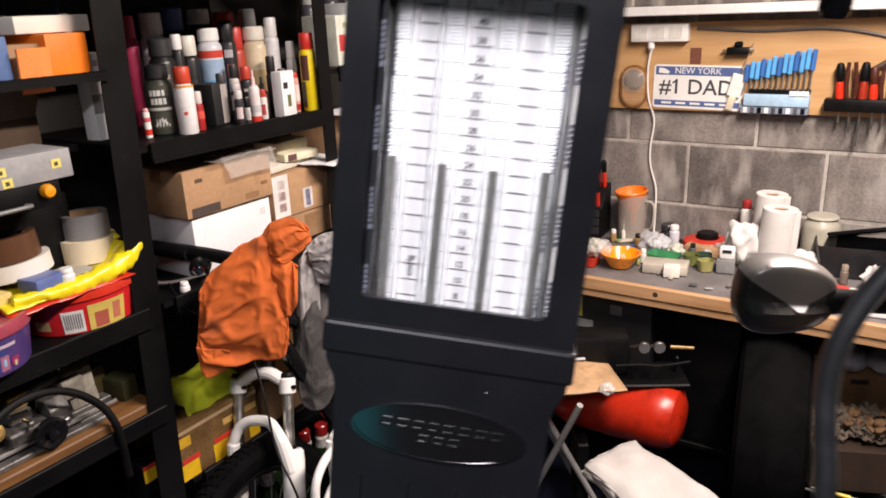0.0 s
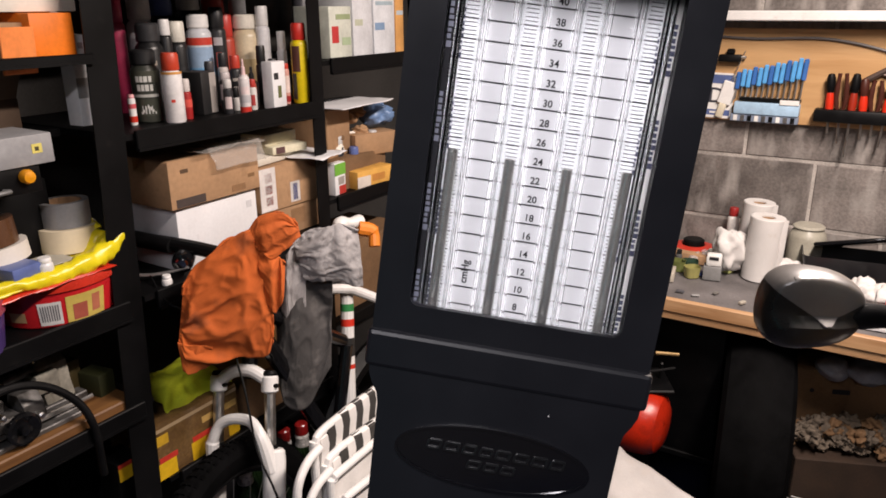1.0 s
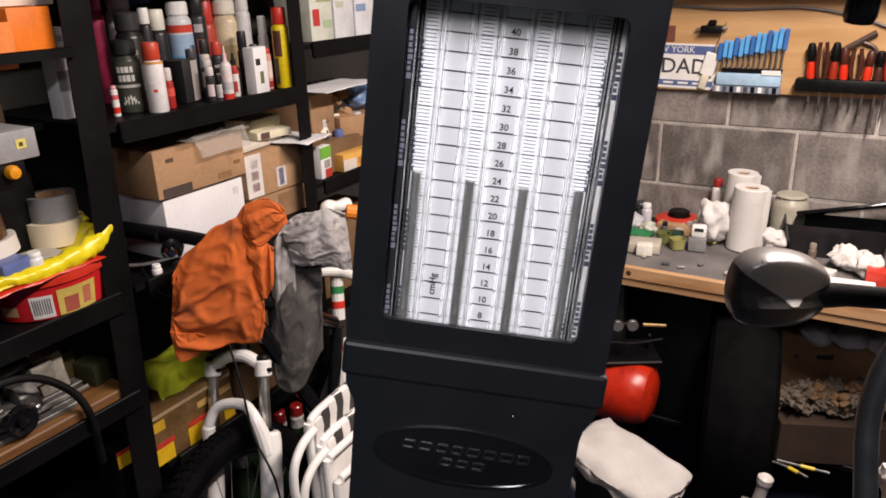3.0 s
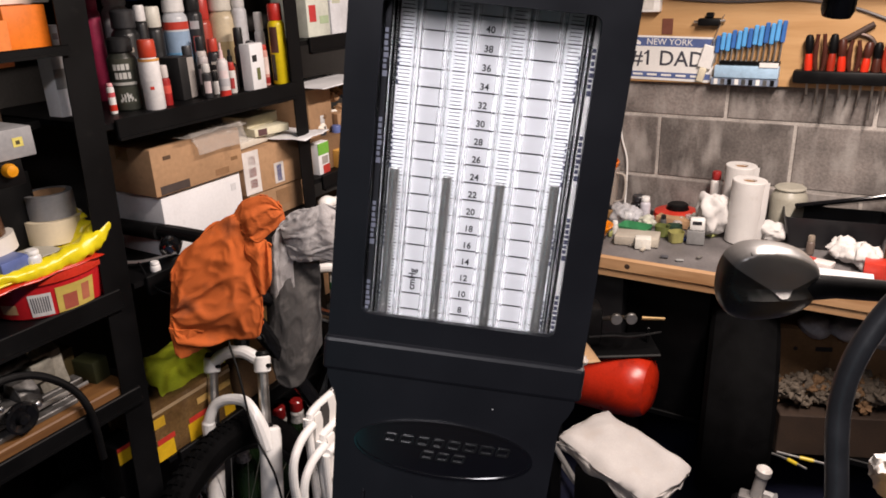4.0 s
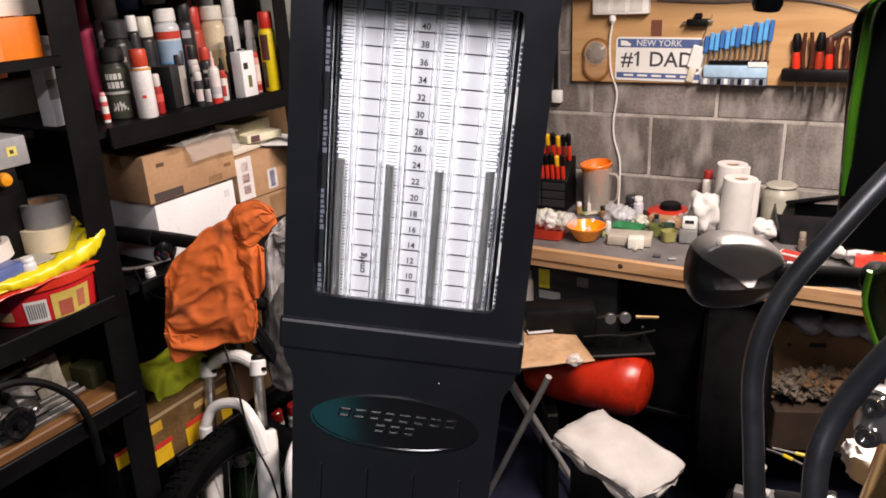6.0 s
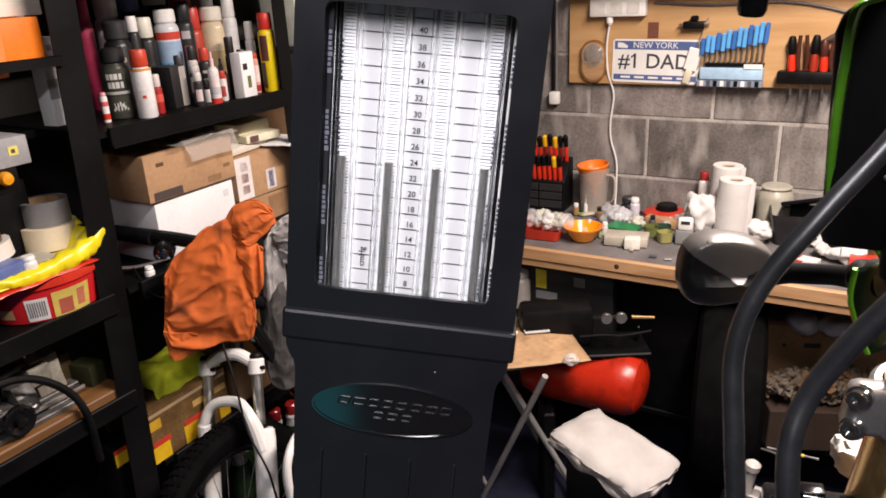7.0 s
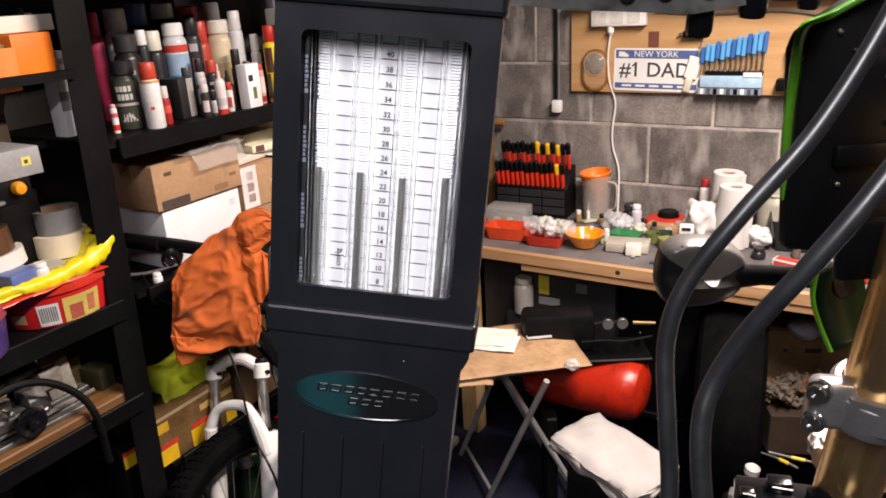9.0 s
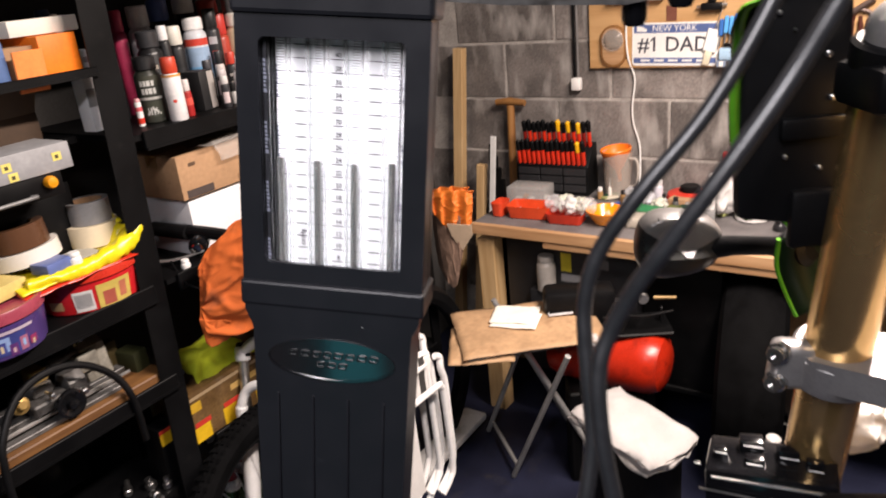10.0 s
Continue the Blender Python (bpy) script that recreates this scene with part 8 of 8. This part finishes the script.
# the figure one has a flag at its top
part("numeral_flag", prism(B(), [(0.001, 0.0262), (0.001, 0.018), (-0.010, 0.012), (-0.010, 0.0175)], -0.0006, 0.0, m=pose(-0.0750, -0.0014, -0.002)), paint((0.045, 0.045, 0.06), 0.6), np_, smooth=0)
lettering("NEW YORK", 0.030, WHITE_PLASTIC, np_, pose(0.0, -0.0022, 0.0545), 0.0002)
for k in range(5):
    part("printed_bar", box(B(), -0.12 + 0.05 * k, -0.0023, -0.060, -0.085 + 0.05 * k, -0.0019, -0.053), WHITE_PLASTIC, np_, smooth=0)

ck = thing("oval_gauge", -0.712, TY, 1.35, "oval wooden plaque with a round glass dial", "dial", m=pose(-0.712, TY, 1.352))
part("back", prism(B(), rounded(0.098, 0.150, 0.047, 8), -0.012, 0.002), HARDWOOD, ck)
part("inset", prism(B(), rounded(0.082, 0.134, 0.039, 8), -0.014, -0.012), PINE, ck)
part("dial_rim", lathe(B(), [(0.042, 0), (0.042, 0.006), (0.039, 0.008), (0.037, 0.005)], 30, pose(0, -0.014, 0.022, 90, 0, 0), cap=False), SHINY_POLY, ck)
part("dial_face", lathe(B(), [(0.037, 0.0), (0.037, 0.003)], 30, pose(0, -0.014, 0.022, 90, 0, 0)), paint((0.46, 0.36, 0.28), 0.12), ck)
part("glass", lathe(B(), [(0.0375, 0.003), (0.030, 0.010), (0.018, 0.014), (0.002, 0.016)], 30, pose(0, -0.014, 0.022, 90, 0, 0)), SHINY_POLY, ck, "domed clear glass")

pw = thing("power_strip", -0.622, TY, 1.52, "white power strip fixed to the board", "power strip", m=pose(-0.622, TY, 1.537))
part("case", box(B(), -0.10, -0.035, -0.030, 0.10, 0.0, 0.030, 0.006, 2), WHITE_PLASTIC, pw)
for k in range(3):
    part("socket_face", box(B(), -0.085 + 0.06 * k, -0.0362, -0.020, -0.040 + 0.06 * k, -0.0348, 0.020, 0.0005), paint((0.66, 0.64, 0.6), 0.4), pw)
part("plug", lathe(B(), [(0.012, 0), (0.012, 0.02), (0.006, 0.03)], 14, pose(-0.03, -0.018, -0.030, 180, 0, 0)), WHITE_PLASTIC, pw)
cb = thing("white_cable", -0.65, TY, 0.81, "white cable hanging from the power strip to the bench", "cable")
part("cable", sweep(B(), curve_points([(0.0, -0.018, 0.68), (-0.012, -0.012, 0.60), (-0.008, -0.004, 0.50), (0.012, 0.010, 0.42), (0.002, 0.012, 0.32), (0.006, 0.012, 0.25), (0.030, 0.010, 0.17), (0.036, 0.0, 0.08), (0.040, -0.02, 0.0)], 7), 0.0036, 8), WHITE_PLASTIC, cb)
so = thing("light_switch", -0.866, 2.89, 1.205, "white pull switch on a conduit", "switch", m=pose(-0.866, 2.893, 1.212))
part("body", box(B(), -0.019, -0.03, -0.024, 0.019, 0.0, 0.024, 0.006, 2), WHITE_PLASTIC, so)
part("conduit", sweep(B(), [(0.004, -0.008, 0.02), (0.004, -0.008, 1.2)], 0.005, 12), mat("grey_conduit", (0.16, 0.15, 0.145), 0.5), so)
part("cord", sweep(B(), [(-0.010, -0.008, 0.02), (-0.010, -0.006, 1.2)], 0.004, 8), BLACK_PLASTIC, so)

kt = thing("driver_bit_set", -0.225, TY, 1.27, "pale blue rack of blue-handled drivers on the board", "tool set", m=pose(-0.228, TY, 1.272))
BLUE = paint((0.10, 0.36, 0.72), 0.4)
PALE = paint((0.38, 0.55, 0.72), 0.4)
part("tray_front", box(B(), -0.10, -0.035, 0.026, 0.10, 0.0, 0.066, 0.004, 2), PALE, kt)
part("lower_tray", box(B(), -0.11, -0.030, 0.0, 0.10, 0.0, 0.025, 0.003), paint((0.20, 0.24, 0.32), 0.4), kt)
part("dark_slot", box(B(), -0.085, -0.0362, 0.070, 0.10, -0.004, 0.081, 0.002), BLACK_PLASTIC, kt)
part("clear_strip", box(B(), 0.04, -0.0385, 0.062, 0.098, -0.0365, 0.078, 0.001), WHITE_PLASTIC, kt)
for k in range(13):
    h = 0.108 + 0.0030 * k + 0.006 * (k % 2)
    x = -0.104 + 0.0165 * k
    bm = part("shaft", sweep(B(), [(x, -0.018, 0.07), (x + 0.004, -0.018, h)], 0.0032, 6), STEEL, kt)
    part("handle", box(B(), -0.0068, -0.007, 0.0, 0.0068, 0.007, 0.056 + 0.0010 * k, 0.003, m=pose(x + 0.004, -0.018, h - 0.004, 0, 3, 0)), BLUE if k % 3 else paint((0.04, 0.14, 0.42), 0.4), kt)
for k in range(9):
    part("bit", box(B(), -0.098 + 0.022 * k, -0.0325, 0.004, -0.086 + 0.022 * k, -0.0302, 0.022), (WHITE_PLASTIC, STEEL, BLACK_PLASTIC)[k % 3], kt, smooth=0)
wt = thing("white_tool", -0.365, TY, 1.30, "white plastic scraper hung across the plate", "scraper", m=pose(-0.362, TY - 0.012, 1.345, 0, 14, 0))
part("blade", box(B(), -0.022, -0.004, -0.022, 0.022, 0.004, 0.055, 0.003), WHITE_PLASTIC, wt)
part("handle", box(B(), -0.012, -0.007, -0.068, 0.012, 0.007, -0.02, 0.004, 2), paint((0.66, 0.60, 0.46), 0.5), wt)
part("hanger", sweep(B(), [(0.0, 0, 0.055), (0.008, 0.002, 0.16)], 0.0016, 6), STEEL, wt)

sr = thing("pliers_rack", 0.02, TY, 1.30, "black magnetic rack of red-handled pliers and screwdrivers", "tool rack", m=pose(0.028, TY, 1.300))
part("bar", box(B(), -0.113, -0.045, -0.010, 0.165, 0.0, 0.030, 0.006, 2), BLACK_PLASTIC, sr)
DARK_GRIP = paint((0.06, 0.016, 0.010), 0.4)
for k in range(8):
    x = -0.092 + 0.031 * k
    t = thing("hand_tool", 0, 0, 0, "red and black handled tool in the wall rack", "hand tool", group="tools in the wall rack", m=pose(0.048 + x, TY - 0.024, 1.318, rnd.uniform(-3, 3), rnd.uniform(-5, 6), 0))
    h = 0.112 + rnd.uniform(-0.012, 0.012)
    low = (RH, DARK_GRIP, paint((0.30, 0.022, 0.008), 0.4), RH, DARK_GRIP)[k % 5]
    if k % 3 == 1:
        for sgn in (-1, 1):
            part("grip", sweep(B(), curve_points([(0.002 * sgn, 0, -0.01), (0.012 * sgn, 0, 0.03), (0.013 * sgn, 0, 0.07), (0.009 * sgn, 0, h)], 4), [0.006] * 4 + [0.0075] * 6 + [0.006] * 3, 10), low, t)
    else:
        part("handle", lathe(B(), [(0.006, 0), (0.0115, 0.006), (0.0125, h * 0.30), (0.0105, h * 0.48), (0.0095, h * 0.52)], 14), low, t)
        part("grip_top", lathe(B(), [(0.0098, h * 0.52), (0.0128, h * 0.66), (0.0128, h * 0.88), (0.009, h * 0.98), (0.003, h)], 14), DARK_GRIP if k % 2 else BH, t)
    part("blade", sweep(B(), [(0, 0, 0.0), (0, 0, -0.045 - (0.02, 0.05, 0.09, 0.035)[k % 4])], 0.0036, 8), STEEL, t)
pt = thing("water_pump_pliers", 0.06, TY, 1.42, "dark pliers hung above the rack", "pliers", m=pose(0.07, TY - 0.01, 1.425))
part("jaw", sweep(B(), [(-0.07, 0, -0.03), (-0.01, 0, 0.005), (0.05, 0, 0.045)], [0.006, 0.010, 0.009], 8), mat("old_steel", (0.10, 0.07, 0.06), 0.5, 0.6), pt)
part("handle", sweep(B(), curve_points([(0.0, 0, 0.02), (0.05, 0, 0.0), (0.075, 0, -0.06), (0.07, 0, -0.10)], 5), 0.006, 8), mat("old_steel_b", (0.10, 0.07, 0.06), 0.5, 0.6), pt)
bc = thing("cable_run", -0.2, TY, 1.53, "grey cable run along the tool board", "cable")
part("cable", sweep(B(), curve_points([(-0.30, -0.006, 0.02), (-0.10, -0.006, 0.008), (0.10, -0.006, 0.012), (0.25, -0.006, -0.012), (0.36, -0.006, -0.05)], 8), 0.0045, 8), mat("cable_grey", (0.10, 0.09, 0.09), 0.5), bc)
cl = thing("small_vice", -0.33, TY, 1.47, "small dark clamp hanging on the board", "clamp", m=pose(-0.36, TY, 1.475))
part("body", box(box(B(), -0.035, -0.03, -0.012, 0.035, 0.0, 0.012, 0.004, 2), -0.012, -0.022, 0.012, 0.012, 0.0, 0.03, 0.004), BLACK_PLASTIC, cl)
part("screw", sweep(B(), [(-0.05, -0.015, 0.0), (0.05, -0.015, 0.004)], 0.005, 8), STEEL, cl)
ph = thing("photo_card", -0.497, TY, 1.45, "small dark photo card tucked behind the plate", "card", m=pose(-0.50, TY, 1.455))
part("card", box(B(), -0.018, -0.003, -0.022, 0.018, 0.0, 0.030), paint((0.16, 0.06, 0.04), 0.4), ph, smooth=0)

fp = thing("kraft_paper", -1.07, 2.275, 0.75, "folded cream paper tucked in the orange sack", "paper")
bm = prism(B(), [(-0.05, 0.07), (0.045, 0.07), (0.045, 0.03), (0.0, -0.035), (-0.035, 0.02)], -0.004, 0.0, m=pose(0, 0, 0, 6, 0, 10))
part("sheet", bm, mat("cream_kraft", (0.50, 0.38, 0.27), 0.85, var=0.12, scale=14, bump=0.2), fp)

# scattered odds and ends over the worktop
for k in range(34):
    x, y = rnd.uniform(-0.72, -0.24), rnd.uniform(2.52, 2.78)
    if k < 20:
        rgb = ((0.05, 0.22, 0.10), (0.30, 0.32, 0.12), (0.06, 0.10, 0.30), (0.42, 0.40, 0.36), (0.5, 0.05, 0.03), (0.03, 0.03, 0.035), (0.55, 0.50, 0.40))[k % 7]
        carton(x, y, BZ, rnd.uniform(0.02, 0.06), rnd.uniform(0.010, 0.03), rnd.uniform(0.005, 0.018), "small oddment lying among bench clutter", paint(rgb, 0.45), rnd.uniform(0, 180), name="oddment", category="oddment")
    elif k < 27:
        wad("parts_bag", x, y, BZ, rnd.uniform(0.016, 0.03), (POLY, PALE_MIX)[k % 2], "small crumpled clear bag on the bench", "bag", 200 + k, 0.8)
    else:
        aerosol(x, y, BZ, rnd.uniform(0.007, 0.012), rnd.uniform(0.03, 0.06), ((0.6, 0.58, 0.55), (0.1, 0.1, 0.1), (0.35, 0.2, 0.08))[k % 3], WHITE if k % 2 else BLACKC, "small bottle standing among bench clutter", [], 0.3, name="small_bottle", category="bottle")

# ---- blocks of the back wall ----
bm = box(B(), -0.2195, -0.0015, -0.107, 0.2195, 0.02, 0.107, 0.003)
first = None
for row in range(-6, 6):
    z = 1.1485 + 0.225 * row + 0.1125
    if z > 2.45 or z < 0:
        continue
    for col in range(-4, 8):
        x = -0.511 + 0.45 * col + 0.225 * ((row + 1) % 2) + 0.225
        if x < -1.6 or x > 2.65:
            continue
        if first is None:
            first = part("block", bm, BLOCK, wall_back, smooth=0)
            ob = first
        else:
            ob = new("block", first.data)
            ob.parent = wall_back
        ob.matrix_local = pose(x, 2.9, z, rnd.uniform(-0.3, 0.3), 180 * rnd.randrange(2), rnd.uniform(-0.2, 0.2))
